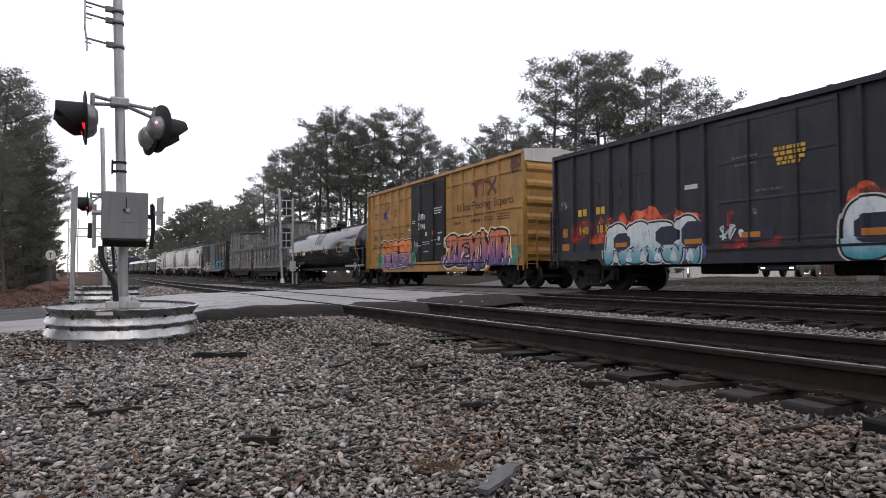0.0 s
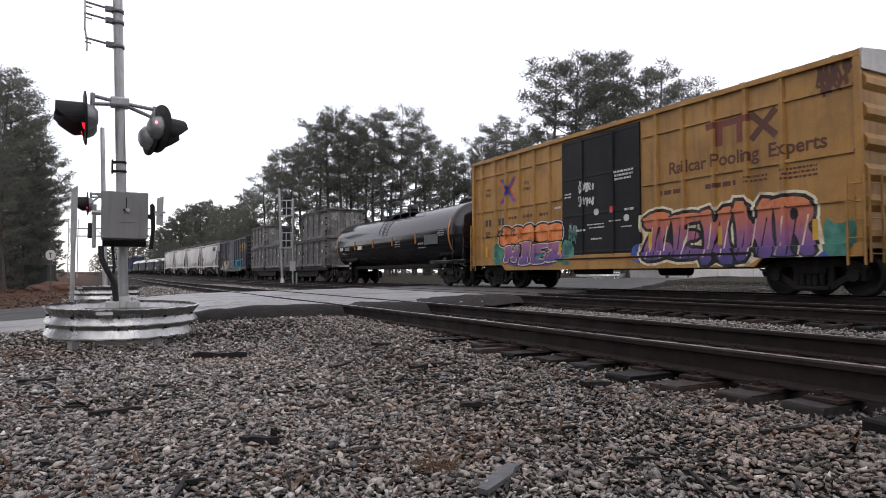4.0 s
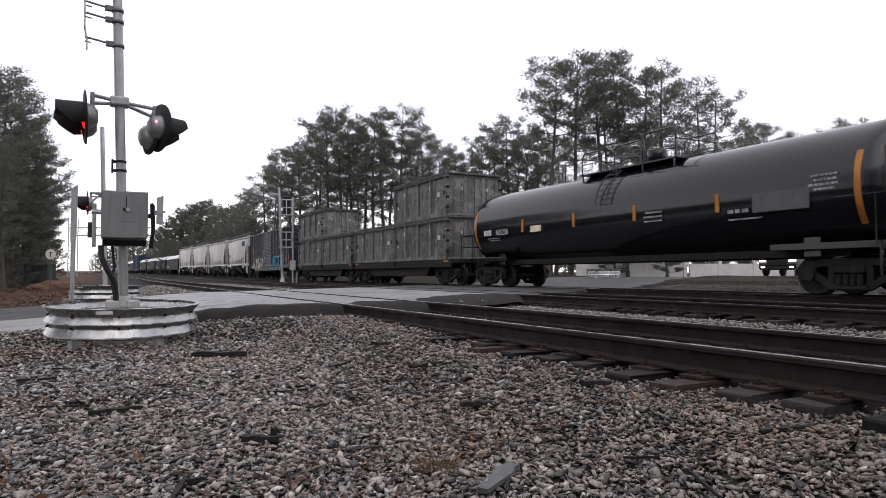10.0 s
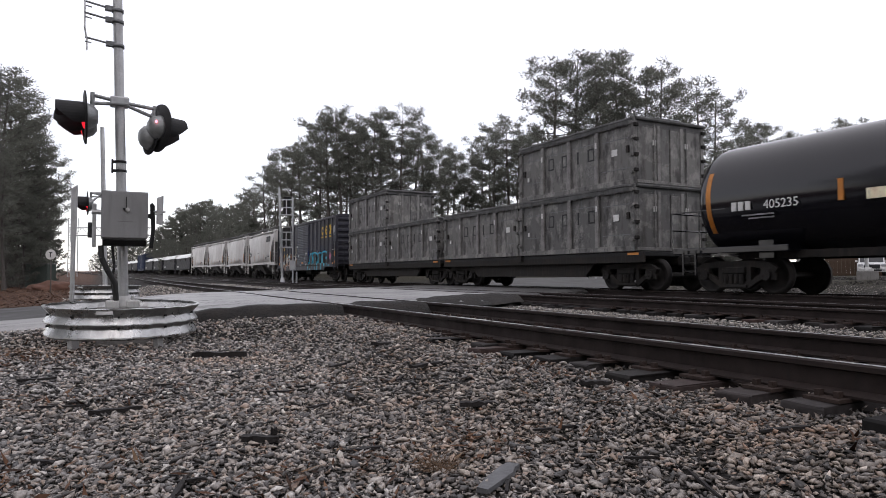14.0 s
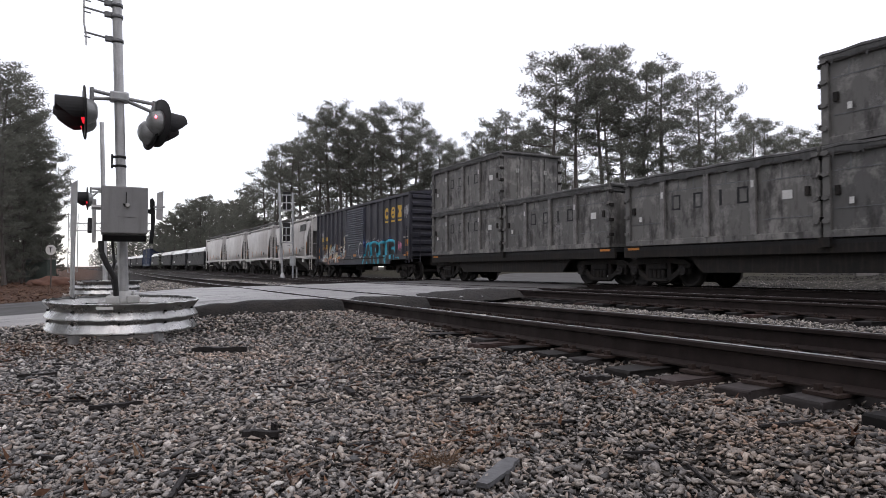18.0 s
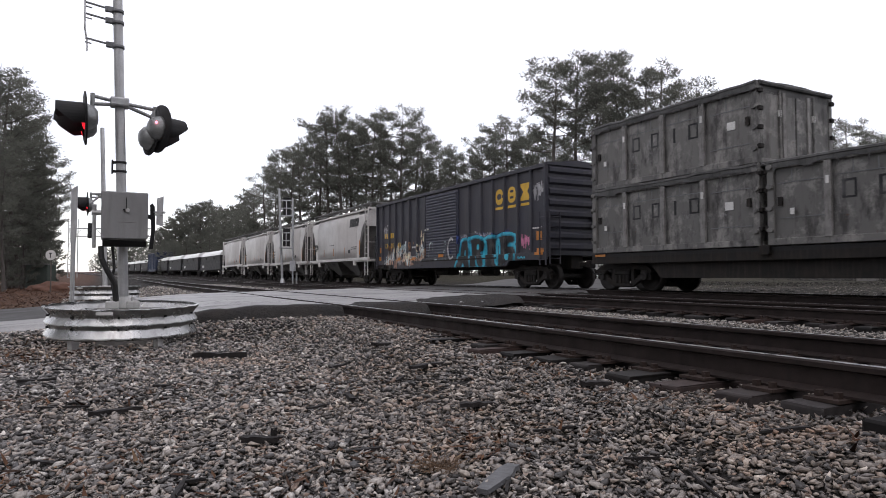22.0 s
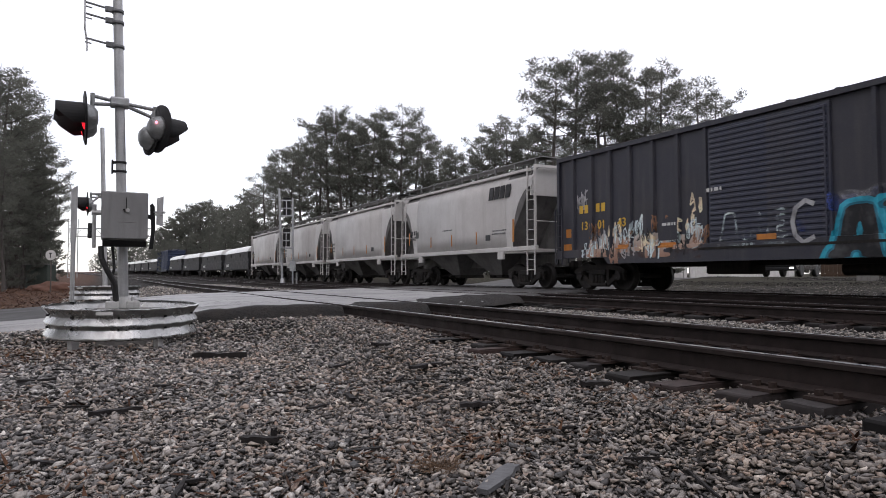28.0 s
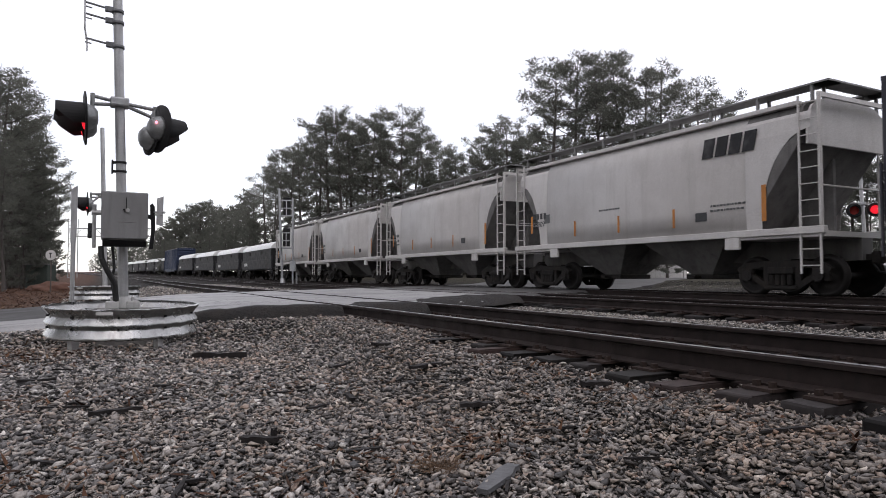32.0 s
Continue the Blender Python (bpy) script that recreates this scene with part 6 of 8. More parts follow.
def hopper_car(label, lettered):
    car = thing("hopper_car", label, "hopper car", "grey hopper cars in the train")
    L = 11.6
    h = L / 2
    mat = M["hopper"]
    # rounded sides: outline (x, z)
    half = [(0.0, 4.5), (0.75, 4.46), (1.12, 4.38), (1.34, 4.22), (1.46, 4.0), (1.5, 3.65), (1.53, 2.9), (1.53, 2.1), (1.5, 1.5)]
    prof = half + [(-a, b) for a, b in reversed(half[1:])]
    n = len(prof)
    # body as three solids: middle shell, and side skins that reach the ends
    bm = B()
    extrude_profile(bm, prof, "y", -h + 1.9, h - 1.9)
    for f in bm.faces:
        f.smooth = abs(f.normal.y) < 0.5
    part("body", bm, mat, car)
    for d in (-1, 1):
        bm = B()
        ring_a = [bm.verts.new((x, d * (h - 1.9), z)) for x, z in prof]
        ring_b = [bm.verts.new((x * 0.985, d * (h - 0.55), z if z > 4.1 else max(z, 3.4) if z > 3 else 3.4 + (z - 1.6) * 0.05)) for x, z in prof]
        fs = [bm.faces.new((ring_a[i], ring_a[(i + 1) % n], ring_b[(i + 1) % n], ring_b[i])) for i in range(n)]
        fs += [bm.faces.new(ring_a), bm.faces.new(ring_b)]
        bmesh.ops.recalc_face_normals(bm, faces=fs)
        # darker grey than the sides: the shade behind the side sheets is painted in
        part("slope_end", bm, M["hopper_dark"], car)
        for s in (-1, 1):
            # the curved cut-out panel of the side
            arc = [(d * (h - 1.9), 1.5)] + [(d * (h - 1.5 + 1.2 * (1 - math.cos(a))), 1.5 + 2.2 * math.sin(a)) for a in even(0.0, math.pi / 2, 9)] + [(d * (h - 0.3), 4.08), (d * (h - 1.9), 4.08)]
            bm = B()
            bm.faces.new([bm.verts.new((0, y, z)) for y, z in arc])
            bm.normal_update()
            bmesh.ops.triangulate(bm, faces=bm.faces[:], ngon_method="EAR_CLIP")
            for z in (2.1, 2.9, 3.3, 3.65, 3.85, 4.0):
                bmesh.ops.bisect_plane(bm, geom=bm.verts[:] + bm.edges[:] + bm.faces[:], plane_co=(0, 0, z), plane_no=(0, 0, 1))
            for v in bm.verts:
                v.co.x = s * (float(np.interp(v.co.z, [1.5, 2.1, 2.9, 3.65, 4.0, 4.22], [1.5, 1.53, 1.53, 1.5, 1.46, 1.34])) + 0.004)
            bmesh.ops.recalc_face_normals(bm, faces=bm.faces)
            bmesh.ops.solidify(bm, geom=bm.faces[:], thickness=0.012)
            part("side_sheet", bm, mat, car)
        bm = B()
        extrude_profile(bm, [(-1.5, 3.35), (1.5, 3.35), (1.48, 3.95), (1.34, 4.2), (1.1, 4.36), (0.7, 4.44), (-0.7, 4.44), (-1.1, 4.36), (-1.34, 4.2), (-1.48, 3.95)], "y", d * (h - 0.4), d * (h - 0.34))
        part("end_sheet", bm, mat, car)
        bm = B()
        box(bm, -1.5, 1.5, d * (h - 2.2), d * h, 1.3, 1.42)
        part("end_platform", bm, mat, car)
        bm = B()
        extrude_profile(bm, [(d * (h - 1.9), 1.45), (d * (h - 0.7), 1.45), (d * (h - 0.7), 3.2), (d * (h - 1.2), 3.2)], "x", -0.05, 0.05)
        box(bm, -1.3, 1.3, d * (h - 1.95), d * (h - 1.85), 1.42, 2.6)
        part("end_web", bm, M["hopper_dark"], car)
        for s in (-1, 1):
            add_ladder(car, s * 1.52, d * (h - 0.55), d * (h - 0.1), 0.5, 4.42, 11, mat)
        bm = B()
        for s in (-1, 1):
            box(bm, s * 1.46, s * 1.52, d * (h - 0.12), d * (h - 0.06), 1.3, 4.42)
        box(bm, -1.5, 1.5, d * (h - 0.12), d * (h - 0.06), 4.32, 4.42)
        rod(bm, (-1.5, d * (h - 0.06), 2.4), (1.5, d * (h - 0.06), 2.4), 0.02, 6)
        part("end_frame", bm, mat, car)
        for s in (-1, 1):
            bm = B()
            box(bm, s * 1.46, s * 1.55, d * (h - 2.3) - 0.2, d * (h - 2.3) + 0.2, 1.08, 1.38, 0.015)
            part("jacking_pad", bm, mat, car)
        add_coupler(car, d * (h - 0.2), d * 0.8)
        add_truck(car, d * (h - 1.35))
    for s in (-1, 1):
        bm = B()
        box(bm, s * 1.42, s * 1.56, -h, h, 1.37, 1.53, 0.012)
        part("side_sill", bm, mat, car)
        bm = B()
        box(bm, s * 1.28, s * 1.46, -h + 0.6, h - 0.6, 4.25, 4.36, 0.02)
        part("roof_edge", bm, mat, car)
    # roof walkway
    bm = B()
    for s in (-1, 1):
        box(bm, s * 0.75, s * 1.28, -h, h, 4.68, 4.72)
        for y in even(-h + 0.4, h - 0.4, 9):
            box(bm, s * 0.78, s * 0.84, y - 0.03, y + 0.03, 4.36, 4.7)
            box(bm, s * 1.2, s * 1.26, y - 0.03, y + 0.03, 4.28, 4.7)
    for d in (-1, 1):
        box(bm, -1.28, 1.28, d * (h - 0.45), d * (h), 4.68, 4.72)
    part("roof_walkway", bm, M["walkway"], car, "dull steel roof walkway")
    bm = B()
    for y in even(-h + 1.6, h - 1.6, 4):
        rod(bm, (0, y, 4.46), (0, y, 4.62), 0.38, 16)
    part("hatch", bm, M["roof_grey"], car)
    # discharge hoppers
    for y in (-1.75, 1.75):
        bm = B()
        va = [bm.verts.new(p) for p in ((-1.4, y - 1.55, 1.5), (1.4, y - 1.55, 1.5), (1.4, y + 1.55, 1.5), (-1.4, y + 1.55, 1.5))]
        vb = [bm.verts.new(p) for p in ((-0.55, y - 0.35, 0.5), (0.55, y - 0.35, 0.5), (0.55, y + 0.35, 0.5), (-0.55, y + 0.35, 0.5))]
        for i in range(4):
            bm.faces.new((va[i], va[(i + 1) % 4], vb[(i + 1) % 4], vb[i]))
        bm.faces.new(vb)
        bm.faces.new(va)
        bmesh.ops.recalc_face_normals(bm, faces=bm.faces)
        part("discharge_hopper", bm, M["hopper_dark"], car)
        bm = B()
        box(bm, -0.65, 0.65, y - 0.45, y + 0.45, 0.36, 0.5, 0.02)
        rod(bm, (-0.9, y, 0.43), (0.9, y, 0.43), 0.05, 8)
        part("outlet_gate", bm, M["truck"], car)
    bm = B()
    box(bm, -0.2, 0.2, -h, h, 0.8, 1.3)
    part("centre_sill", bm, M["hopper_dark"], car)
    x = -1.535
    if lettered:
        polys = []
        for i, y in enumerate((-2.87, -3.26, -3.65, -4.04)):
            polys.append([(y + 0.22, 3.42), (y - 0.1, 3.42), (y - 0.2, 3.9), (y + 0.12, 3.9)])
        decal(car, "emblem", polys, M["g_black"], x + 0.012, 0.02, "black slanted painted emblem")
        side_text(car, "53009", 4.35, 2.15, 0.2, M["dark_ink"], x - 0.004)
        decal(car, "lettering_block", [bars(4.6 - 0.2 * i, 2.52, 0.13, 0.2) for i in range(4)], M["dark_ink"], x - 0.0, 0.006)
        small_print(car, [(-3.4, 2.2, 1.0, 0.05), (-3.4, 2.08, 0.9, 0.05), (0.8, 2.45, 0.9, 0.05), (3.9, 2.4, 0.35, 0.3)], M["grey_ink"], x, 6)
    else:
        small_print(car, [(4.4, 2.5, 0.7, 0.14), (4.4, 2.25, 0.7, 0.14), (4.4, 2.05, 0.8, 0.06)], M["grey_ink"], x, 6)
    decal(car, "reflector", [bars(y, 1.98, 0.08, 0.5) for y in (2.4, 0.4, -1.7)] + [bars(-4.38, 2.14, 0.12, 0.85), bars(4.75, 2.25, 0.1, 0.6)], M["orange"], x, 0.006, "orange reflector strip")
    decal(car, "data_plate", [bars(-2.6, 1.95, 0.36, 0.22)], M["dark_ink"], x, 0.006)
    return car


def coil_car(label):
    car = thing("coil_car", label, "coil car", "coil cars in the train")
    L = 14.3
    h = L / 2
    bm = B()
    box(bm, -1.5, 1.5, -h + 0.4, h - 0.4, 1.0, 1.9, 0.03)
    box(bm, -1.3, 1.3, -h, h, 0.95, 1.15)
    part("trough", bm, M["black"], car)
    half = [(1.45, 1.85), (1.45, 2.75), (1.3, 3.15), (0.95, 3.42), (0.4, 3.55)]
    bm = B()
    extrude_profile(bm, half + [(-a, b) for a, b in reversed(half)], "y", -h + 0.75, h - 0.75)
    part("side_skirt", bm, M["black"], car)
    half = [(1.475, 2.86), (1.45, 2.98), (1.33, 3.2), (0.97, 3.46), (0.4, 3.6)]
    bm = B()
    extrude_profile(bm, half + [(-a, b) for a, b in reversed(half)], "y", -h + 0.7, h - 0.7)
    part("hood", bm, M["hood"], car, "white steel coil hood")
    for y in (-2.6, 2.6):
        bm = B()
        box(bm, -0.5, 0.5, y - 0.35, y + 0.35, 3.6, 3.68)
        part("lifting_bracket", bm, M["truck"], car)
        bm = B()
        box(bm, -1.5, -1.46, y - 0.3, y + 0.3, 2.4, 2.7)
        part("hood_stop", bm, M["truck"], car)
    for d in (-1, 1):
        add_coupler(car, d * (h - 0.15), d * 0.8)
        add_truck(car, d * (h - 1.9), False)
        add_ladder(car, -1.5, d * (h - 0.4), d * (h - 0.05), 0.5, 2.2, 5, M["dark_car"])
    decal(car, "number_block", [bars(5.2 - 0.3 * i, 1.5, 0.2, 0.3) for i in range(5)], M["white_ink"], -1.5)
    return car


def put(ob, c):
    ROLLING.append((ob, c, 0.0))
    return ob


put(dark_boxcar(), 17.89 - 7.8)
put(yellow_boxcar(), 27.4)
put(tank_car(), 45.0)
put(flat_car("low dark flat car carrying grey waste containers"), 61.0)
put(flat_car("low dark flat car with stacked grey containers"), 73.55)
for i, (c, z) in enumerate(((58.12, 1.15), (58.12, 3.12), (64.02, 1.15), (70.55, 1.15), (76.6, 1.15), (76.6, 3.12))):
    ROLLING.append((skip_container("battered grey steel waste container with a frayed tarp", 100 + i), c, z))
put(navy_boxcar(), 89.6)
hop = [98.5 + 5.85 + 12.3 * i for i in range(4)]
for i, c in enumerate(hop):
    put(hopper_car("light grey covered hopper with black emblem" if i == 0 else "light grey streaked covered hopper car", i == 0), c)
coil = 148.2
for i in range(10):
    if i == 4:
        bx = boxcar("bright blue boxcar far back in the train", 14.6, 4.75, 1.15, "bright_blue", "bright_blue", (-1.5, 1.5), even(-6.8, -1.9, 5) + even(1.9, 6.8, 5), "boxcars in the train")
        put(bx, coil + 7.6)
        coil += 15.6
    put(coil_car("dark coil car with rounded white hood"), coil + 7.3)
    coil += 15.5


# ---- crossing signals ----
def guard_ring(label, m, r=0.83, top=0.10, bot=-0.25, foot=-0.42):
    g = thing("guard_ring", label, "guard rail", "corrugated guard rings", m)
    h = top - bot
    prof = [(r + 0.008, top + 0.004), (r + 0.034, top), (r + 0.031, top - 0.012), (r - 0.034, top - 0.26 * h), (r - 0.035, top - 0.29 * h), (r + 0.016, top - 0.49 * h), (r + 0.018, top - 0.52 * h), (r - 0.028, top - 0.64 * h), (r - 0.029, top - 0.67 * h), (r + 0.014, top - 0.91 * h), (r + 0.016, top - 0.95 * h), (r - 0.008, bot)]
    bm = B()
    seg = 72
    rings = []
    rng = random.Random(3)
    dent = [0.005 * math.sin(3 * 2 * math.pi * i / seg + 1) + 0.003 * math.sin(7 * 2 * math.pi * i / seg) + rng.uniform(-0.0008, 0.0008) for i in range(seg)]
    for side in (0, -0.006):
        for rr, z in (prof if side == 0 else reversed(prof)):
            rings.append([bm.verts.new(((rr + side + dent[i]) * math.cos(2 * math.pi * i / seg), (rr + side + dent[i]) * math.sin(2 * math.pi * i / seg), z + dent[(i * 7) % seg] * 0.6)) for i in range(seg)])
    fs = []
    for a, b in zip(rings, rings[1:] + rings[:1]):
        for i in range(seg):
            fs.append(bm.faces.new((a[i], a[(i + 1) % seg], b[(i + 1) % seg], b[i])))
    bmesh.ops.recalc_face_normals(bm, faces=fs)
    part("corrugated_rail", bm, M["guard"], g, "pale galvanised corrugated rail")
    for k in range(5):
        a = math.radians(-62 - 72 * k)
        def post(bm):
            box(bm, -0.05, 0.05, -0.035, 0.035, foot, top - 0.1, 0.006)
        piece("post", shared("ring_post_%.2f" % foot, post, M["galv"]), g, Matrix.Rotation(a, 4, "Z") @ Matrix.Translation((r - 0.09, 0, 0)))
    for k in range(10):
        a = math.radians(-95 + 36 * k)
        def bolt(bm):
            rod(bm, (r - 0.04, 0, 0), (r - 0.008, 0, 0), 0.012, 8)
        for z in (top - 0.265 * h, top - 0.64 * h):
            piece("bolt", shared("ring_bolt_%.2f" % r, bolt, M["black"]), g, Matrix.Rotation(a, 4, "Z") @ Matrix.Translation((0, 0, z)))
    bm = B()
    for i in range(7):
        a = math.radians(-110 + i * 1.6)
        va = [bm.verts.new(((r + 0.036) * math.cos(t), (r + 0.036) * math.sin(t), z)) for t, z in ((a, top - 0.02), (a + 0.03, top - 0.02), (a + 0.03, top - 0.055), (a, top - 0.055))]
        bm.faces.new(va)
    bmesh.ops.remove_doubles(bm, verts=bm.verts, dist=0.002)
    bmesh.ops.solidify(bm, geom=bm.faces[:], thickness=0.003)
    part("tape", bm, M["guard_tape"], g, "strip of white tape")
    return g


def flasher(parent, at, facing, lit=True, r=0.305):
    """A round dark backboard with a hooded red lamp; facing: the way that it shines."""
    m = Matrix.Translation(at) @ Vector(facing).to_track_quat("Z", "Y").to_matrix().to_4x4()
    bm = B()
    lathe(bm, [(0.02, 0), (r, 0), (r, 0.015), (r - 0.02, 0.02), (0.02, 0.02)], 32)
    disc = part("backboard", bm, M["black"], parent, "black round backboard")
    disc.matrix_basis = m
    bm = B()
    lathe(bm, [(0.03, -0.15), (0.08, -0.145), (0.13, -0.10), (0.155, -0.03), (0.165, 0.0), (0.02, 0.0)], 24)
    part("lamp_housing", bm, M["lamp_grey"], disc)
    bm = B()
    lathe(bm, [(0.155, 0.02), (0.14, 0.035), (0.08, 0.055), (0.01, 0.06)], 24)
    part("lens", bm, M["red_lens"] if lit else M["g_red"], disc, "red signal lens")
    bm = B()
    seg = 20
    ring = []
    for i in range(seg + 1):
        a = math.radians(-35 + 250 * i / seg)
        long = 0.16 + 0.2 * min(1.0, 1.7 * max(0.0, math.sin(math.pi * i / seg)))
        ring.append([bm.verts.new((rr * math.cos(a), rr * math.sin(a), z)) for rr, z in ((0.168, 0.02), (0.175, long), (0.168, long), (0.16, 0.02))])
    for a, b in zip(ring, ring[1:]):
        for j in range(4):
            bm.faces.new((a[j], b[j], b[(j + 1) % 4], a[(j + 1) % 4]))
    bmesh.ops.recalc_face_normals(bm, faces=bm.faces)
    part("hood", bm, M["black"], disc)
    return disc


def crossing_signal(label, m, full=True, towards=False):
    s = thing("crossing_signal", label, "crossing signal", "crossing signals", m)
    lean = -0.155
    top = 4.6 if full else 4.41
    bm = B()
    # a slightly leaning pipe mast
    rod(bm, (0, 0, 0.05), (lean * (top - 0.05) / 3.84, 0, top), 0.068, 24, 0.06)
    part("mast", bm, M["galv"], s)
    bm = B()
    box(bm, -0.34, 0.34, -0.34, 0.34, -0.42, 0.055, 0.02)
    part("foundation", bm, M["old_concrete"], s, "weathered concrete foundation")
    bm = B()
    for x in (-0.15, 0.11):
        box(bm, x - 0.08, x + 0.09, -0.2, -0.04, 0.05, 0.15, 0.02)
        rod(bm, (x, -0.12, 0.14), (x, -0.12, 0.2), 0.02, 8)
    lathe(bm, [(0.16, 0.05), (0.15, 0.09), (0.09, 0.14), (0.08, 0.2)], 24)
    part("base_casting", bm, M["cast_base"], s, "pale cast base with anchor bolts")
    def mx(z):
        return lean * (z - 0.05) / 3.84
    # junction and cross arm
    bm = B()
    box(bm, mx(2.57) - 0.12, mx(2.57) + 0.12, -0.13, 0.09, 2.52, 2.63, 0.02)
    part("junction_box", bm, M["alu"], s)
    for a, b, r in (((-0.16, -0.02, 2.59), (-0.46, -0.02, 2.63), 0.022), ((-0.16, -0.02, 2.55), (-0.44, -0.02, 2.53), 0.022), ((0.0, -0.02, 2.57), (0.36, 0.02, 2.545), 0.022), ((0.0, -0.02, 2.54), (0.34, 0.02, 2.44), 0.022), ((-0.44, -0.02, 2.66), (-0.44, -0.02, 2.5), 0.03), ((0.36, 0.02, 2.58), (0.34, 0.02, 2.42), 0.03)):
        bm = B()
        rod(bm, a, b, r, 10)
        part("cross_arm", bm, M["lamp_grey"], s)
    if towards:
        flasher(s, (-0.36, -0.05, 2.33), (0.1, -1, 0), False, 0.26)
        flasher(s, (0.30, -0.05, 2.33), (-0.1, -1, 0), True, 0.26)
    else:
        flasher(s, (-0.515, -0.04, 2.36), (-1, -0.08, -0.05))
        flasher(s, (-0.53, 0.22, 2.30), (-1, 0.1, -0.08), True, 0.24)
        flasher(s, (0.415, 0.02, 2.31), (0.88, 0.45, -0.04), True)
        flasher(s, (0.31, 0.15, 2.2), (0.92, 0.4, -0.1), False, 0.22)
    bm = B()
    rod(bm, (0.37, -0.125, 2.36), (0.37, -0.155, 2.36), 0.018, 10)
    part("side_light", bm, M["pilot_lens"], s, "small red side light")
    if full:
        # climbing brackets at the top
        bm = B()
        rod(bm, (-0.563, 0, 4.6), (-0.555, 0, 3.45), 0.011, 6)
        rod(bm, (-0.555, 0, 3.45), (-0.525, 0, 3.3), 0.011, 6)
        rod(bm, (-0.525, 0, 3.3), (-0.522, 0, 3.17), 0.009, 6)
        part("conduit", bm, M["galv"], s)
        for z in (3.30, 3.60, 3.74, 4.1):
            bm = B()
            rod(bm, (-0.545, 0, z + 0.03), (mx(z) - 0.09, 0, z - 0.01), 0.012, 6)
            box(bm, mx(z) - 0.16, mx(z) - 0.05, -0.03, 0.03, z - 0.045, z + 0.02, 0.008)
            lathe(bm, [(0.066, -0.02), (0.078, -0.02), (0.078, 0.02), (0.066, 0.02)], 20, Matrix.Translation((mx(z), 0, z - 0.03)))
            rod(bm, (-0.55, 0, z - 0.02), (-0.47, 0, z - 0.03), 0.008, 6)
            part("rung_bracket", bm, M["guard_dark"], s)
        bm = B()
        box(bm, -0.19, -0.165, -0.03, 0.03, 1.70, 1.87, 0.006)
        for z in (1.73, 1.84):
            box(bm, -0.18, mx(z), -0.02, 0.02, z - 0.015, z + 0.015)
            lathe(bm, [(0.066, -0.014), (0.075, -0.014), (0.075, 0.014), (0.066, 0.014)], 20, Matrix.Translation((mx(z), 0, z)))
        part("handle_bracket", bm, M["black"], s)
        # gate mechanism cabinet with its door, lock and arms
        bm = B()
        box(bm, -0.300, 0.258, -0.46, -0.10, 0.86, 1.40, 0.035)
        cab = part("cabinet", bm, M["box_grey"], s, "grey enamelled mechanism cabinet")
        bm = B()
        box(bm, -0.306, 0.264, -0.48, -0.46, 0.885, 1.436, 0.012)
        box(bm, -0.306, 0.264, -0.47, -0.08, 1.40, 1.436, 0.012)
        part("cabinet_door", bm, M["box_grey"], cab)
        bm = B()
        extrude_profile(bm, [(-0.47, 0.86), (-0.36, 0.80), (-0.12, 0.80), (-0.12, 0.86)], "x", -0.28, 0.25)
        part("cabinet_sump", bm, M["black"], cab)
        bm = B()
        rod(bm, (0.012, -0.482, 1.22), (0.012, -0.515, 1.22), 0.024, 16)
        part("padlock", bm, M["cast_base"], cab, "bright round padlock")
        bm = B()
        box(bm, -0.012, 0.0, -0.49, -0.478, 1.24, 1.37)
        box(bm, -0.045, -0.02, -0.49, -0.478, 1.22, 1.235)
        box(bm, -0.028, -0.018, -0.49, -0.478, 1.2, 1.235)
        part("hasp", bm, M["black"], cab)
        bm = B()
        box(bm, -0.10, 0.12, -0.484, -0.478, 1.075, 1.081)
        part("seam", bm, M["hopper_dark"], cab)
        bm = B()
        extrude_profile(bm, [(0.30, 0.78), (0.35, 0.78), (0.375, 1.05), (0.365, 1.30), (0.335, 1.34), (0.305, 1.32), (0.31, 1.2), (0.27, 1.2), (0.27, 1.16), (0.32, 1.14), (0.325, 1.0)], "y", -0.22, -0.16)
        part("counterweight_arm", bm, M["black"], s)
        bm = B()
        extrude_profile(bm, [(0.385, 1.08), (0.47, 1.06), (0.475, 1.43), (0.39, 1.40)], "y", -0.25, -0.23)
        rod(bm, (0.33, -0.2, 1.23), (0.5, -0.26, 1.23), 0.014, 6)
        rod(bm, (0.33, -0.2, 1.2), (0.47, -0.26, 1.2), 0.01, 6)
        part("counterweight_plate", bm, M["galv"], s)
        bm = B()
        box(bm, -0.41, -0.36, -0.22, -0.17, 0.78, 1.3, 0.01)
        rod(bm, (-0.42, -0.2, 1.2), (-0.29, -0.2, 1.2), 0.03, 8)
        rod(bm, (-0.43, -0.2, 1.31), (-0.3, -0.2, 1.42), 0.012, 6)
        rod(bm, (-0.43, -0.2, 1.42), (-0.3, -0.2, 1.425), 0.014, 6)
        part("counterweight_arm", bm, M["galv"], s)
        bm = B()
        pts = [(-0.30, -0.3, 0.80), (-0.29, -0.3, 0.66), (-0.22, -0.28, 0.52), (-0.12, -0.22, 0.36), (-0.1, -0.16, 0.15)]
        for a, b in zip(pts, pts[1:]):
            rod(bm, a, b, 0.036, 10)
        part("cable_duct", bm, M["rubber"], s, "black flexible cable duct")
        bm = B()
        pts = [(-0.16, -0.2, 0.8), (-0.13, -0.2, 0.55), (-0.16, -0.16, 0.4), (-0.12, -0.1, 0.18)]
        for a, b in zip(pts, pts[1:]):
            rod(bm, a, b, 0.018, 8)
        part("cable", bm, M["rubber"], s)
        bm = B()
        rod(bm, (-0.19, 0.1, 0.62), (-0.02, 0.1, 0.6), 0.03, 8)
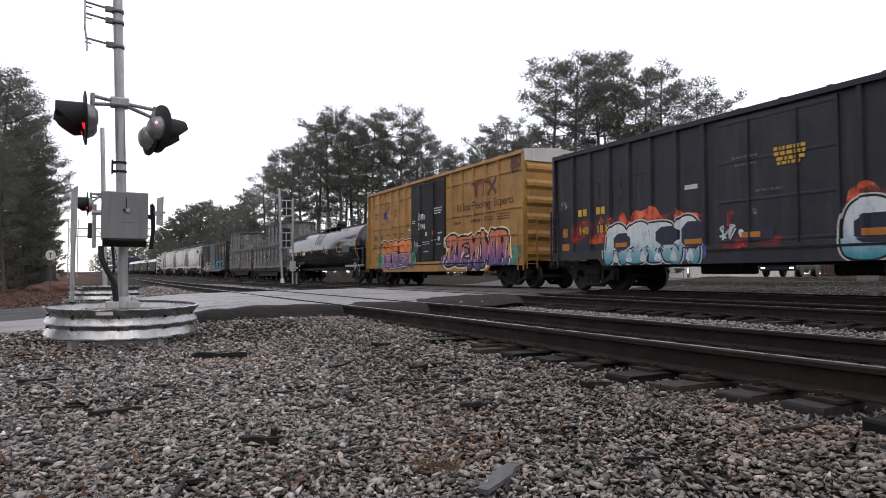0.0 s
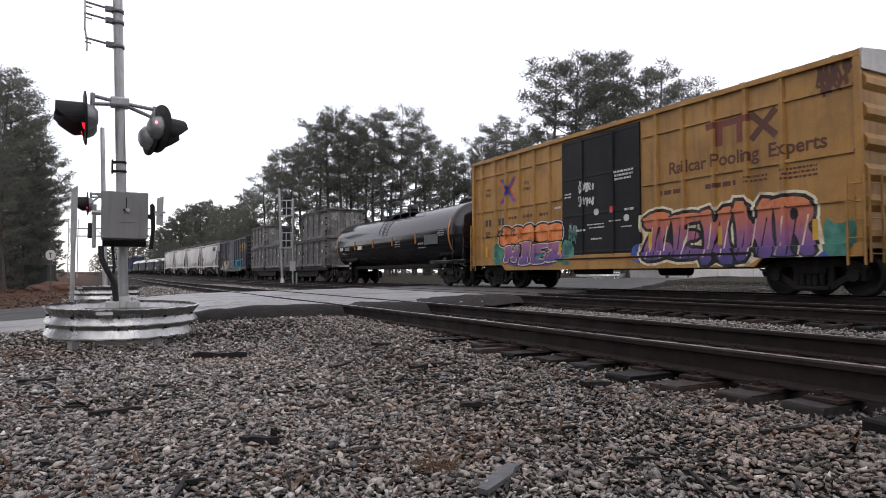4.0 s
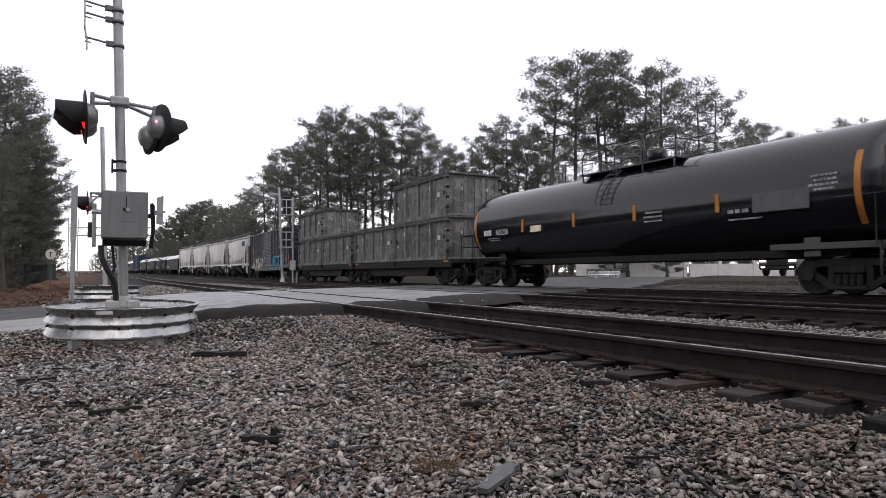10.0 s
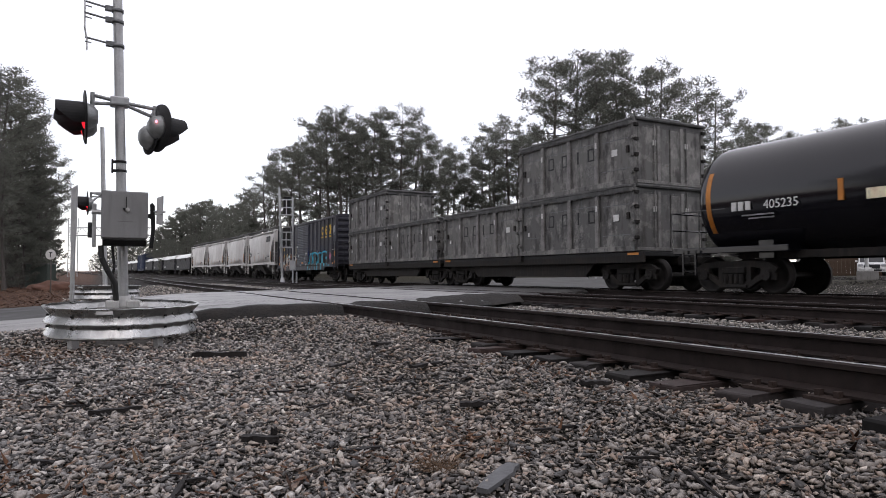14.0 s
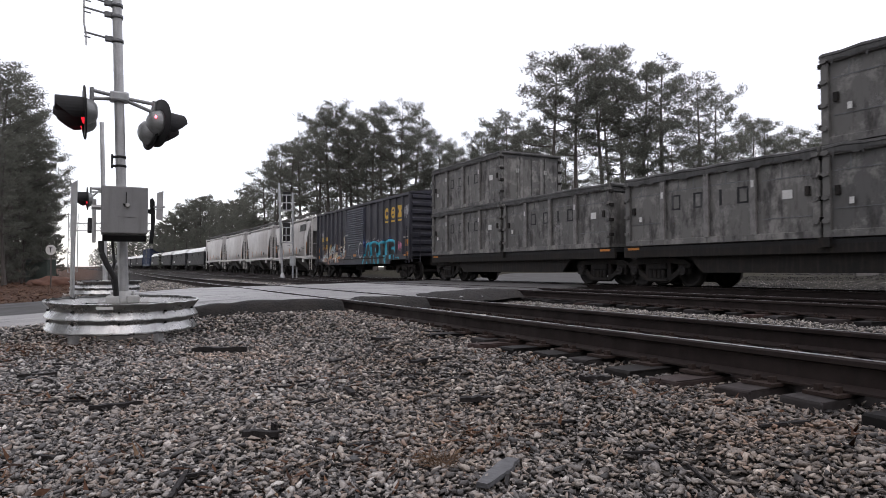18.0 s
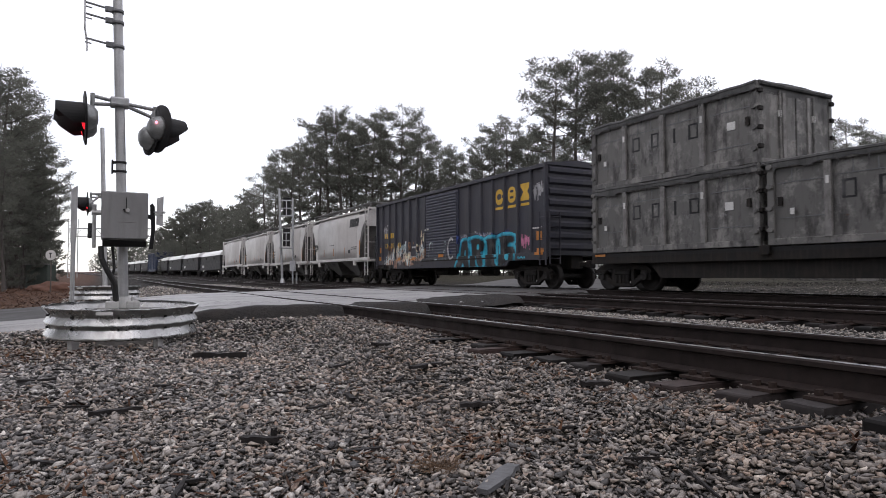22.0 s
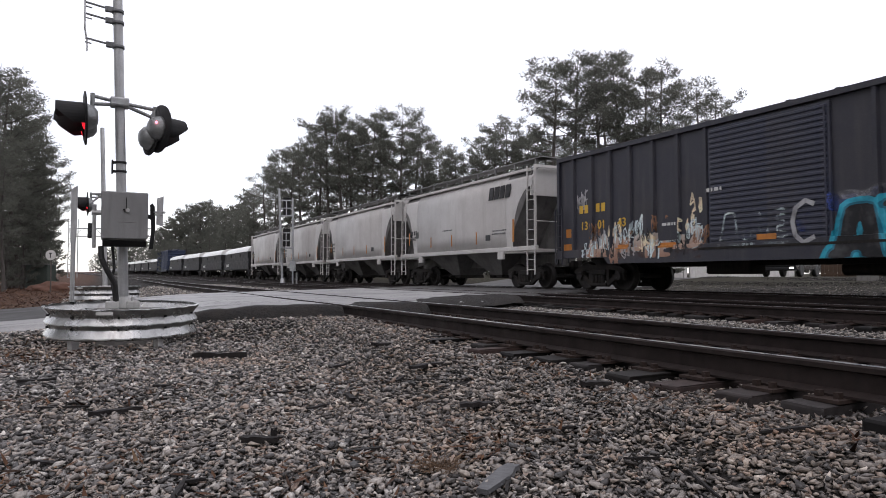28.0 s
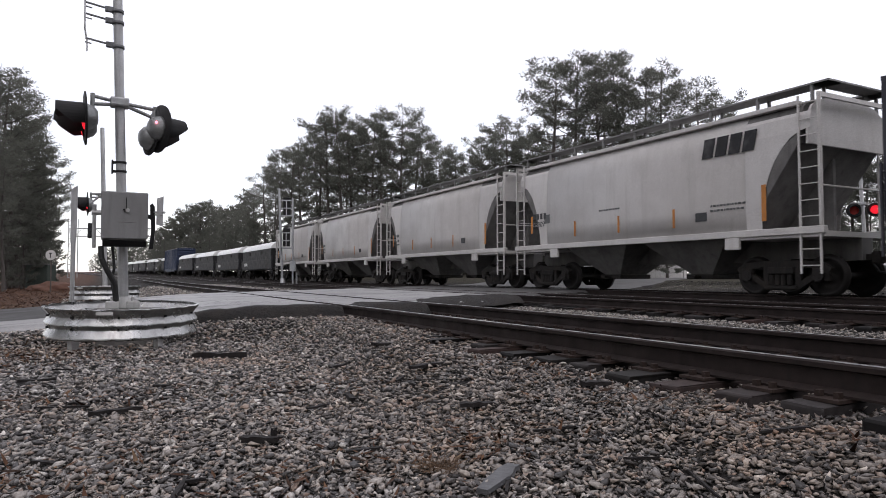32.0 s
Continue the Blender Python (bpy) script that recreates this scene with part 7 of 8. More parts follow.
        rod(bm, (-0.19, 0.1, 0.5), (-0.02, 0.1, 0.52), 0.03, 8)
        box(bm, -0.06, 0.02, 0.05, 0.15, 0.45, 0.72, 0.01)
        part("gate_pivot", bm, M["galv"], s)
    return s


TURN = Matrix.Rotation(math.radians(-27.82), 4, "Z")
FACE = Matrix.Diagonal((0.87, 0.87, 1, 1))
crossing_signal("grey crossing signal mast with red flashers and a steel cabinet", Matrix.Translation((0.28, 8.90, 0)) @ FACE)
guard_ring("corrugated galvanised guard ring round the signal mast", Matrix.Translation((0.28, 8.90, 0)) @ Matrix.Rotation(radians(1.7), 4, "X"))
crossing_signal("crossing signal mast across the road, with red flashers", Matrix.Translation((0.17, 19.58, 0.0)) @ FACE, False)
guard_ring("corrugated guard ring round the second signal", Matrix.Translation((0.17, 19.58, 0.08)) @ TURN, foot=-0.5)
crossing_signal("crossing signal beyond the tracks, red light showing", Matrix.Translation((25.0, 13.95, 0.55)) @ Matrix.Rotation(radians(-60.6), 4, "Z"), False, True)
guard_ring("pale corrugated guard ring beyond the tracks", Matrix.Translation((25.31, 28.48, 0.68)) @ TURN, 0.93, foot=-0.75)


def edge_on_sign():
    s = thing("roadside_sign", "narrow metal road sign seen edge-on on a post", "sign", m=Matrix.Translation((-0.42, 13.79, 0)) @ TURN)
    bm = B()
    box(bm, -0.03, 0.03, -0.03, 0.03, -0.42, 1.1, 0.004)
    part("post", bm, M["galv"], s)
    bm = B()
    extrude_profile(bm, [(-0.05, 1.06), (0.05, 1.10), (0.06, 2.12), (-0.05, 2.05)], "y", -0.012, 0.012)
    part("plate", bm, M["galv"], s)


edge_on_sign()


# ---- railway signal between the tracks ----
def rail_signal():
    s = thing("railway_signal", "silver railway signal mast with ladder and dark heads", "railway signal", m=Matrix.Translation((11.9, 46.2, -0.2)) @ Matrix.Rotation(radians(-20), 4, "Z"))
    bm = B()
    rod(bm, (-0.36, 0, 0), (-0.66, 0, 6.9), 0.09, 12, 0.08)
    lathe(bm, [(0.2, 0), (0.18, 0.2), (0.1, 0.5)], 16, Matrix.Translation((-0.36, 0, 0)))
    part("mast", bm, M["alu"], s)
    bm = B()
    for y in (-0.2, 0.2):
        rod(bm, (0.36, y, 0), (0.30, y, 6.2), 0.045, 6)
    for i in range(20):
        rod(bm, (0.36 - 0.003 * i, -0.2, 0.3 + 0.3 * i), (0.36 - 0.003 * i, 0.2, 0.3 + 0.3 * i), 0.02, 6)
    part("ladder", bm, M["alu"], s)
    for z in (2.6, 4.9):
        bm = B()
        box(bm, -0.6, 0.34, -0.35, 0.3, z, z + 0.07)
        part("platform", bm, M["alu"], s)
        bm = B()
        for x in (-0.5, -0.1, 0.3):
            rod(bm, (x, -0.33, z), (x, -0.33, z + 1.1), 0.035, 6)
        for k in (0.55, 1.1):
            rod(bm, (-0.5, -0.33, z + k), (0.3, -0.33, z + k), 0.035, 6)
        part("railing", bm, M["alu"], s)
    for z in (3.3, 5.5):
        bm = B()
        box(bm, -0.35, 0.15, -0.05, 0.05, z - 0.55, z + 0.75, 0.03)
        for k in (-0.3, 0.05, 0.4):
            rod(bm, (-0.1, 0.05, z + k), (-0.1, 0.35, z + k), 0.11, 12)
        part("signal_head", bm, M["black"], s, "black three-light signal head")
    bm = B()
    box(bm, 0.15, 0.55, -0.2, 0.15, 1.0, 1.7, 0.02)
    part("relay_case", bm, M["alu"], s)
    bm = B()
    rod(bm, (0.62, 0, 0), (0.62, 0, 0.9), 0.06, 8)
    part("stub_post", bm, M["alu"], s)


rail_signal()


def far_gantry():
    s = thing("signal_gantry", "grey lattice signal gantry over the far tracks", "signal gantry", m=Matrix.Translation((-4.6, 126.8, 0.2)) @ TURN)
    bm = B()
    for x in (0, 1.1):
        for y in (0, 0.9):
            rod(bm, (x, y, 0), (x, y, 10.0), 0.07, 6)
    for i in range(9):
        a, b = (0, 1.1) if i % 2 else (1.1, 0)
        rod(bm, (a, 0, i * 1.1), (b, 0, i * 1.1 + 1.1), 0.05, 6)
        rod(bm, (0, 0, i * 1.1), (1.1, 0, i * 1.1), 0.05, 6)
    part("lattice_mast", bm, M["alu"], s)
    bm = B()
    for z in (7.0, 8.3):
        for y in (0, 0.9):
            rod(bm, (0, y, z), (14, y, z), 0.07, 6)
    for i in range(12):
        a, b = (7.0, 8.3) if i % 2 else (8.3, 7.0)
        rod(bm, (i * 1.15, 0, a), (i * 1.15 + 1.15, 0, b), 0.045, 6)
    part("lattice_arm", bm, M["alu"], s)
    for x in (3.6, 8.0):
        bm = B()
        box(bm, x - 0.35, x + 0.35, -0.1, 0.1, 6.6, 9.2, 0.05)
        for z in (7.0, 7.9, 8.7):
            rod(bm, (x, -0.4, z), (x, -0.1, z), 0.2, 10)
        part("signal_head", bm, M["black"], s)


far_gantry()


def round_sign():
    s = thing("round_sign", "white round sign with a dark mark on a post", "sign", m=Matrix.Translation((-2.06, 37.27, 0)) @ TURN)
    bm = B()
    rod(bm, (0, 0, -0.5), (0, 0, 1.6), 0.035, 8)
    part("post", bm, M["bark"], s)
    bm = B()
    rod(bm, (0, -0.06, 1.47), (0, -0.03, 1.47), 0.25, 28)
    part("disc", bm, M["white_wall"], s)
    bm = B()
    box(bm, -0.025, 0.025, -0.066, -0.06, 1.34, 1.58)
    box(bm, -0.08, 0.08, -0.066, -0.06, 1.54, 1.59)
    part("mark", bm, M["dark_ink"], s)


round_sign()


def cabinet(at, w, d, h, label):
    s = thing("utility_cabinet", label, "utility cabinet", m=Matrix.Translation(at) @ TURN)
    bm = B()
    box(bm, -w / 2, w / 2, -d / 2, d / 2, 0, h, 0.03)
    part("body", bm, M["green_cabinet"], s)
    bm = B()
    box(bm, -w / 2 - 0.06, w / 2 + 0.06, -d / 2 - 0.06, d / 2 + 0.06, h, h + 0.1, 0.02)
    part("lid", bm, M["hopper_dark"], s)
    for x in (-w / 4, w / 4):
        bm = B()
        box(bm, x - w / 4 + 0.03, x + w / 4 - 0.03, -d / 2 - 0.02, -d / 2, 0.08, h - 0.08, 0.008)
        part("door", bm, M["green_cabinet"], s)


cabinet((-3.5, 52.7, -0.45), 1.5, 1.0, 1.65, "drab green trackside utility cabinet on leaf litter")


def earth_heap():
    bm = B()
    bmesh.ops.create_icosphere(bm, subdivisions=4, radius=1)
    for v in bm.verts:
        n = noise.noise(v.co * 2.2) * 0.25 + noise.noise(v.co * 7) * 0.08
        v.co = Vector((v.co.x * 1.3, v.co.y * 0.9, max(-0.2, v.co.z) * 0.5)) * (1 + n)
    for f in bm.faces:
        f.smooth = True
    ob = part("earth_mound", bm, paint("red_clay", (0.12, 0.055, 0.035), (0.05, 0.028, 0.02), 0.5, 0.9, scale=2))
    ob.matrix_basis = Matrix.Translation((-2.3, 44, -0.4))
    tagged(ob, "low heap of reddish clay by the track", "soil heap")


earth_heap()


# ---- beyond the tracks: wall, parked cars ----
def block_wall():
    w = thing("boundary_wall", "low white painted block wall beyond the road", "wall", m=Matrix.Translation((37.9, 47.8, 0)) @ Matrix.Rotation(math.atan2(-8.23, 15.6), 4, "Z"))
    bm = B()
    box(bm, 1.0, 10.8, -0.12, 0.12, 0.0, 1.6, 0.01)
    box(bm, 11.4, 21, -0.12, 0.12, 0.0, 1.5, 0.01)
    part("masonry", bm, M["white_wall"], w)
    for x in np.arange(1.4, 21, 3.2):
        def pier(bm):
            box(bm, -0.16, 0.16, -0.16, 0.16, 0.0, 1.74, 0.01)
        piece("pier", shared("pier", pier, M["white_wall"]), w, Matrix.Translation((x, 0, 0)))


block_wall()


def car(label, m, paint_key, high=1.68, lit=True, boxy=False):
    c = thing("parked_car", label, "car", "cars beyond the crossing", m)
    L, W = 4.7, 1.84
    # outline from the nose (low x) to the tail
    low = [(-2.33, 0.32), (-2.36, 0.62), (-2.28, 0.84), (-1.35, 1.04), (2.18, 1.08), (2.33, 0.9), (2.34, 0.36)]
    bm = B()
    extrude_profile(bm, low, "y", -W / 2, W / 2)
    es = [e for e in bm.edges if len({round(v.co.y, 3) for v in e.verts}) == 1]
    bmesh.ops.bevel(bm, geom=es, offset=0.07, segments=2, affect="EDGES")
    part("body", bm, M[paint_key], c)
    cabin = [(-1.35, 1.03), (-0.62, high - 0.06), (-0.35, high), (1.55, high - 0.02), (1.95, high - 0.2), (2.2, 1.06)]
    bm = B()
    extrude_profile(bm, cabin, "y", -W / 2 + 0.13, W / 2 - 0.13)
    part("cabin", bm, M["glass"], c)
    bm = B()
    extrude_profile(bm, [(-0.55, high - 0.03), (-0.33, high + 0.02), (1.55, high), (1.95, high - 0.16), (1.9, high - 0.2), (-0.55, high - 0.08)], "y", -W / 2 + 0.12, W / 2 - 0.12)
    for a, b in (((-1.33, 1.03), (-0.6, high - 0.04)), ((0.35, 1.05), (0.32, high - 0.03)), ((2.15, 1.06), (1.9, high - 0.18))):
        for y in (-W / 2 + 0.13, W / 2 - 0.13):
            rod(bm, (a[0], y, a[1]), (b[0], y * 0.96, b[1]), 0.04, 6)
    part("roof", bm, M[paint_key], c)
    for x in (-1.42, 1.4):
        for y in (-W / 2 + 0.08, W / 2 - 0.08):
            def tyre(bm):
                lathe(bm, [(0.2, -0.1), (0.31, -0.11), (0.345, -0.08), (0.345, 0.08), (0.31, 0.11), (0.2, 0.1)], 24, Euler((math.pi / 2, 0, 0)).to_matrix().to_4x4())
            def rim(bm):
                lathe(bm, [(0.02, -0.09), (0.07, -0.1), (0.2, -0.07), (0.215, -0.1), (0.215, 0.1), (0.2, 0.07), (0.07, 0.1), (0.02, 0.09)], 20, Euler((math.pi / 2, 0, 0)).to_matrix().to_4x4())
            t = piece("tyre", shared("car_tyre", tyre, M["rubber"]), c, Matrix.Translation((x, y, 0.345)))
            piece("rim", shared("car_rim", rim, M["alu"]), t)
    for s in (-1, 1):
        bm = B()
        box(bm, -2.38, -2.1, s * 0.55, s * 0.88, 0.74, 0.9, 0.03)
        part("headlight", bm, M["headlamp"] if lit else M["alu"], c, "lit headlamp" if lit else "")
        bm = B()
        box(bm, -2.385, -2.3, s * 0.6, s * 0.8, 0.42, 0.52, 0.02)
        part("fog_lamp", bm, M["headlamp"] if lit else M["alu"], c)
        bm = B()
        box(bm, -0.95, -0.75, s * (W / 2 - 0.05), s * (W / 2 + 0.12), 1.05, 1.2, 0.03)
        part("mirror", bm, M[paint_key], c)
    bm = B()
    box(bm, -2.39, -2.3, -0.5, 0.5, 0.55, 0.86, 0.03)
    box(bm, -2.39, -2.3, -0.6, 0.6, 0.36, 0.5, 0.03)
    part("grille", bm, M["black"], c)
    return c


car("dark grey sport utility vehicle with headlights on", Matrix.Translation((33.8, 22.9, ground_z(33.8, 22.9) + 0.005)) @ Matrix.Rotation(radians(18), 4, "Z"), "suv")


def plank_fence():
    f = thing("plank_fence", "weathered brown plank fence beyond the cars", "fence", m=Matrix.Translation((53.0, 33.3, 0)) @ Matrix.Rotation(math.atan2(-21, 15), 4, "Z"))
    rng = random.Random(6)

    def board(bm):
        box(bm, -0.145, 0.145, -0.012, 0.012, 0.05, 1.95, 0.004)

    def post(bm):
        box(bm, -0.06, 0.06, 0.02, 0.14, -0.3, 2.0, 0.008)
    for i in range(54):
        piece("board", shared("fence_board", board, M["fence_wood"]), f, Matrix.Translation((0.15 + 0.3 * i, 0, rng.uniform(-0.03, 0.03) + 0.1)))
    for i in range(7):
        piece("post", shared("fence_post", post, M["fence_wood"]), f, Matrix.Translation((0.1 + 2.4 * i, 0, 0.1)))
    for z in (0.5, 1.6):
        bm = B()
        box(bm, 0, 16.2, 0.012, 0.06, z, z + 0.1)
        part("fence_rail", bm, M["fence_wood"], f)


plank_fence()
car("white parked car by the far road", Matrix.Translation((52.5, 29.0, ground_z(52.5, 29.0))) @ Matrix.Rotation(radians(30), 4, "Z"), "white_car", 1.75, False)


# ---- trees ----
def pine(name, height, seed, crown_from=0.45, spread=0.2, limbs=30, tufts=34, lean=0.02, label="tall dark loblolly pine with a ragged crown", tuft=0.165):
    """A bent trunk, upswept limbs that fork into twigs, and a loose pad of needles on each twig."""
    rng = random.Random(seed)
    t = thing("pine_tree", label, "pine tree", "pines round the crossing")
    bm = B()
    n = 12
    r0 = height * 0.0115 + 0.05
    wave = rng.uniform(0, 6.28)
    bend = [(lean * height * (i / n) ** 1.5 * math.cos(seed) + 0.012 * height * math.sin(wave + 4.2 * i / n), lean * height * (i / n) ** 1.5 * math.sin(seed) + 0.010 * height * math.cos(wave * 2 + 3.6 * i / n)) for i in range(n + 1)]
    rings = []
    for i in range(n + 1):
        r = r0 * (1 - 0.88 * i / n) * (1.35 if i == 0 else 1)
        z = height * 0.955 * i / n
        rings.append([bm.verts.new((bend[i][0] + r * math.cos(a * 0.785), bend[i][1] + r * math.sin(a * 0.785), z)) for a in range(8)])
    for a, b in zip(rings, rings[1:]):
        for k in range(8):
            bm.faces.new((a[k], a[(k + 1) % 8], b[(k + 1) % 8], b[k]))

    def axis(u):
        f = min(n - 1e-6, u * n / 0.955)
        i = min(n - 1, int(f))
        k = f - i
        return Vector((bend[i][0] * (1 - k) + bend[i + 1][0] * k, bend[i][1] * (1 - k) + bend[i + 1][1] * k, height * u))
    pads = []
    turn = rng.uniform(0, 6.28)
    for k in range(limbs):
        rel = (k + rng.uniform(-0.3, 1.0)) / limbs
        rel = min(1, max(0, rel))
        u = crown_from + (0.94 - crown_from) * rel
        turn += 2.4 + rng.uniform(-0.6, 0.6)
        shape = 0.42 + 0.75 * math.sin(math.pi * min(1, 0.22 + 0.70 * rel)) if rel < 0.86 else 0.62 - 1.5 * (rel - 0.86)
        reach = spread * height * shape * rng.uniform(0.45, 1.12)
        a = axis(u)
        rise = reach * (rng.uniform(0.0, 0.35) + 0.35 * rel)
        mid = a + Vector((math.cos(turn) * reach * 0.5, math.sin(turn) * reach * 0.5, rise * 0.25))
        end = a + Vector((math.cos(turn) * reach, math.sin(turn) * reach, rise))
        w = 0.06 * (1.3 - rel) * height / 20
        rod(bm, a, mid, w, 5, w * 0.6)
        rod(bm, mid, end, w * 0.6, 4, 0.012)
        twigs = max(3, int(1.7 * reach) + rng.randrange(2, 4))
        for q in range(twigs):
            v = 0.38 + 0.66 * (q + rng.random()) / twigs
            p = a.lerp(mid, v * 2) if v < 0.5 else mid.lerp(end, v * 2 - 1)
            out = 0.2 + 0.42 * reach * (1.15 - v) * rng.uniform(0.4, 1.0)
            side = turn + (1 if q % 2 else -1) * rng.uniform(0.4, 1.3)
            e = p + Vector((math.cos(side) * out, math.sin(side) * out, rng.uniform(0.0, 0.5) * (0.5 + out)))
            rod(bm, p, e, 0.018, 3, 0.008)
            pads.append((e, rng.uniform(0.75, 1.25)))
            if out > 1.1:
                pads.append((p.lerp(e, 0.5) + Vector((0, 0, 0.15)), rng.uniform(0.6, 0.9)))
    for q in range(4):
        pads.append((axis(0.95) + Vector((rng.uniform(-.8, .8), rng.uniform(-.8, .8), rng.uniform(-0.2, 0.7))), 1.0))
    for _ in range(int(limbs * 0.4)):
        # dead lower stubs
        u = rng.uniform(crown_from * 0.5, crown_from + 0.1)
        a = rng.uniform(0, 6.28)
        k = rng.uniform(0.4, 2.0)
        p = axis(u)
        rod(bm, p, p + Vector((k * math.cos(a), k * math.sin(a), rng.uniform(-.2, .5))), 0.03, 4, 0.008)
    part("trunk", bm, M["bark"], t)
    nrng = np.random.default_rng(seed)
    quads = []
    for e, size in pads:
        m = int(tufts * size * rng.uniform(0.75, 1.2))
        d = nrng.normal(size=(m, 3))
        d /= np.linalg.norm(d, axis=1)[:, None]
        rad = 0.66 * size * nrng.uniform(0.0, 1.0, (m, 1)) ** 0.6
        c = np.array(e) + d * rad * (1.0, 1.0, 0.62) + (0, 0, 0.1)
        ax = d * (1, 1, 0.6) + nrng.normal(0, 0.45, (m, 3)) + (0, 0, 0.4)
        ax /= np.linalg.norm(ax, axis=1)[:, None]
        side = np.cross(ax, nrng.normal(size=(m, 3)))
        side /= np.linalg.norm(side, axis=1)[:, None]
        ln = tuft * nrng.uniform(0.6, 1.35, (m, 1))
        wd = tuft * 0.24 * nrng.uniform(0.6, 1.3, (m, 1))
        quads.append(np.stack([c - ax * ln - side * wd * 0.4, c + side * wd, c + ax * ln, c - side * wd], 1))
    q = np.concatenate(quads).reshape(-1, 3).astype(np.float32)
    me = bpy.data.meshes.new("crown")
    me.vertices.add(len(q))
    me.vertices.foreach_set("co", q.ravel())
    me.loops.add(len(q))
    me.loops.foreach_set("vertex_index", np.arange(len(q), dtype=np.int32))
    me.polygons.add(len(q) // 4)
    me.polygons.foreach_set("loop_start", np.arange(0, len(q), 4, dtype=np.int32))
    me.update(calc_edges=True)
    part("crown", me, M["needles"], t)
    return t


PINES = [pine("a", 20, 11, 0.5, 0.165, 24, 49), pine("b", 20, 23, 0.42, 0.155, 29, 44), pine("c", 20, 37, 0.56, 0.19, 21, 51),
         pine("d", 20, 41, 0.38, 0.17, 27, 46, 0.04), pine("e", 20, 57, 0.12, 0.16, 46, 54, label="dark pine with branches nearly to the ground"),
         pine("f", 20, 61, 0.04, 0.22, 42, 40, label="bushy young pine in the understorey", tuft=0.24)]
for p in PINES:
    p.matrix_basis = Matrix.Translation((0, 0, 0))
USED = set()


def plant(kind, x, y, h, turn):
    m = Matrix.Translation((x, y, ground_z(x, y) - 0.1)) @ Matrix.Rotation(turn, 4, "Z") @ Matrix.Diagonal((h / 20.8, h / 20.8, h / 20.8, 1))
    if kind not in USED:
        USED.add(kind)
        PINES[kind].matrix_basis = m
        return PINES[kind]
    src = PINES[kind]
    keep = src.matrix_basis.copy()
    src.matrix_basis = Matrix()
    ob = copy_thing(src, m)
    src.matrix_basis = keep
    return ob


def by_bearing(bearing, dist):
    """Ground place at a bearing (degrees east of the track's line) and a level distance."""
    return dist * math.sin(radians(bearing)), dist * math.cos(radians(bearing))


trng = random.Random(77)


def stand(spots, kinds):
    for bearing, dist, h in spots:
        x, y = by_bearing(bearing, dist)
        plant(trng.choice(kinds), x, y, h, trng.uniform(0, 6.28))


# west stand
stand([(-8.2, 47, 14.6), (-7.2, 51, 15.6), (-6.5, 48, 14.4), (-6.0, 53, 14.1), (-5.3, 55, 13.9), (-4.8, 57, 12.9), (-4.1, 59, 12.7), (-3.6, 65, 12.5), (-6.1, 43, 8.0), (-4.6, 61, 9.0), (-3.4, 81, 10.1), (-7.7, 42, 10.5)], [1, 3, 4])
# undergrowth that closes the west stand
stand([(-8.0, 55, 10.0), (-7.2, 58, 10.5), (-6.5, 57, 9.5), (-5.8, 60, 10.0), (-5.1, 62, 10.0), (-4.5, 66, 10.5), (-3.9, 70, 9.5)], [4, 5])
# far stand
stand([(4.3, 164, 11.8), (5.1, 173, 15.3), (5.9, 167, 16.8), (6.7, 161, 17.0), (7.8, 160, 17.9), (8.6, 159, 16.3), (9.7, 142, 14.5), (10.6, 131, 14.3), (4.9, 185, 12.5), (7.2, 150, 13.5), (9.2, 127, 10.9), (3.8, 208, 10.5)], [4, 5, 4, 3])
# middle stand
stand([(10.9, 110, 11.8), (11.8, 100, 14.0), (12.6, 95, 16.6), (13.6, 93, 18.8), (14.7, 87, 17.7), (15.7, 86, 18.9), (16.8, 81, 19.8), (17.9, 79, 20.5), (18.8, 77, 21.0), (19.8, 79, 20.5), (21.0, 81, 19.8), (21.9, 76, 19.7)], [0, 1, 2, 3])
# middle2 stand
stand([(22.8, 76, 20.7), (24.3, 75, 20.4), (25.4, 80, 20.0), (26.2, 80, 18.2), (23.2, 90, 20.4), (19.3, 96, 21.9), (16.9, 102, 20.8), (20.7, 96, 19.8), (13.1, 109, 18.1), (15.0, 108, 19.0), (27.6, 90, 19.7), (28.6, 85, 17.7)], [0, 1, 2, 3])
# rear stand
stand([(29.8, 86, 16.9), (31.2, 85, 19.1), (32.6, 82, 19.9), (33.7, 80, 20.5), (35.0, 83, 19.5), (36.2, 85, 19.4), (32.1, 95, 19.8), (34.3, 96, 20.6), (28.1, 95, 18.1), (37.7, 91, 19.6), (36.7, 85, 17.5), (38.9, 90, 18.8)], [0, 1, 2, 3])
# tall stand
stand([(37.3, 66, 22.8), (39.6, 67, 23.4), (41.5, 66, 23.7), (43.1, 68, 23.9), (45.0, 67, 21.8), (46.9, 67, 22.4), (49.0, 68, 20.8), (51.0, 72, 19.8), (42.2, 76, 23.1)], [0, 1, 2, 3])
# east stand
stand([(53.1, 86, 19.7), (54.1, 89, 19.8), (56.3, 91, 18.8), (57.4, 97, 18.3), (58.5, 98, 19.1), (60.0, 94, 20.5), (61.0, 93, 18.8), (62.2, 92, 17.9), (55.5, 102, 19.6), (52.3, 88, 17.9), (59.2, 105, 19.2), (63.7, 94, 18.7)], [0, 1, 2, 3])
# under stand
stand([(41.2, 62, 10.7), (43.6, 62, 12.8), (45.4, 65, 13.5), (47.2, 64, 13.3), (48.9, 66, 13.1), (42.6, 60, 8.9), (51.0, 70, 11.9), (23.7, 80, 11.9), (26.6, 82, 13.6), (29.6, 84, 12.4), (32.6, 84, 12.4), (35.5, 81, 11.9)], [4, 5])
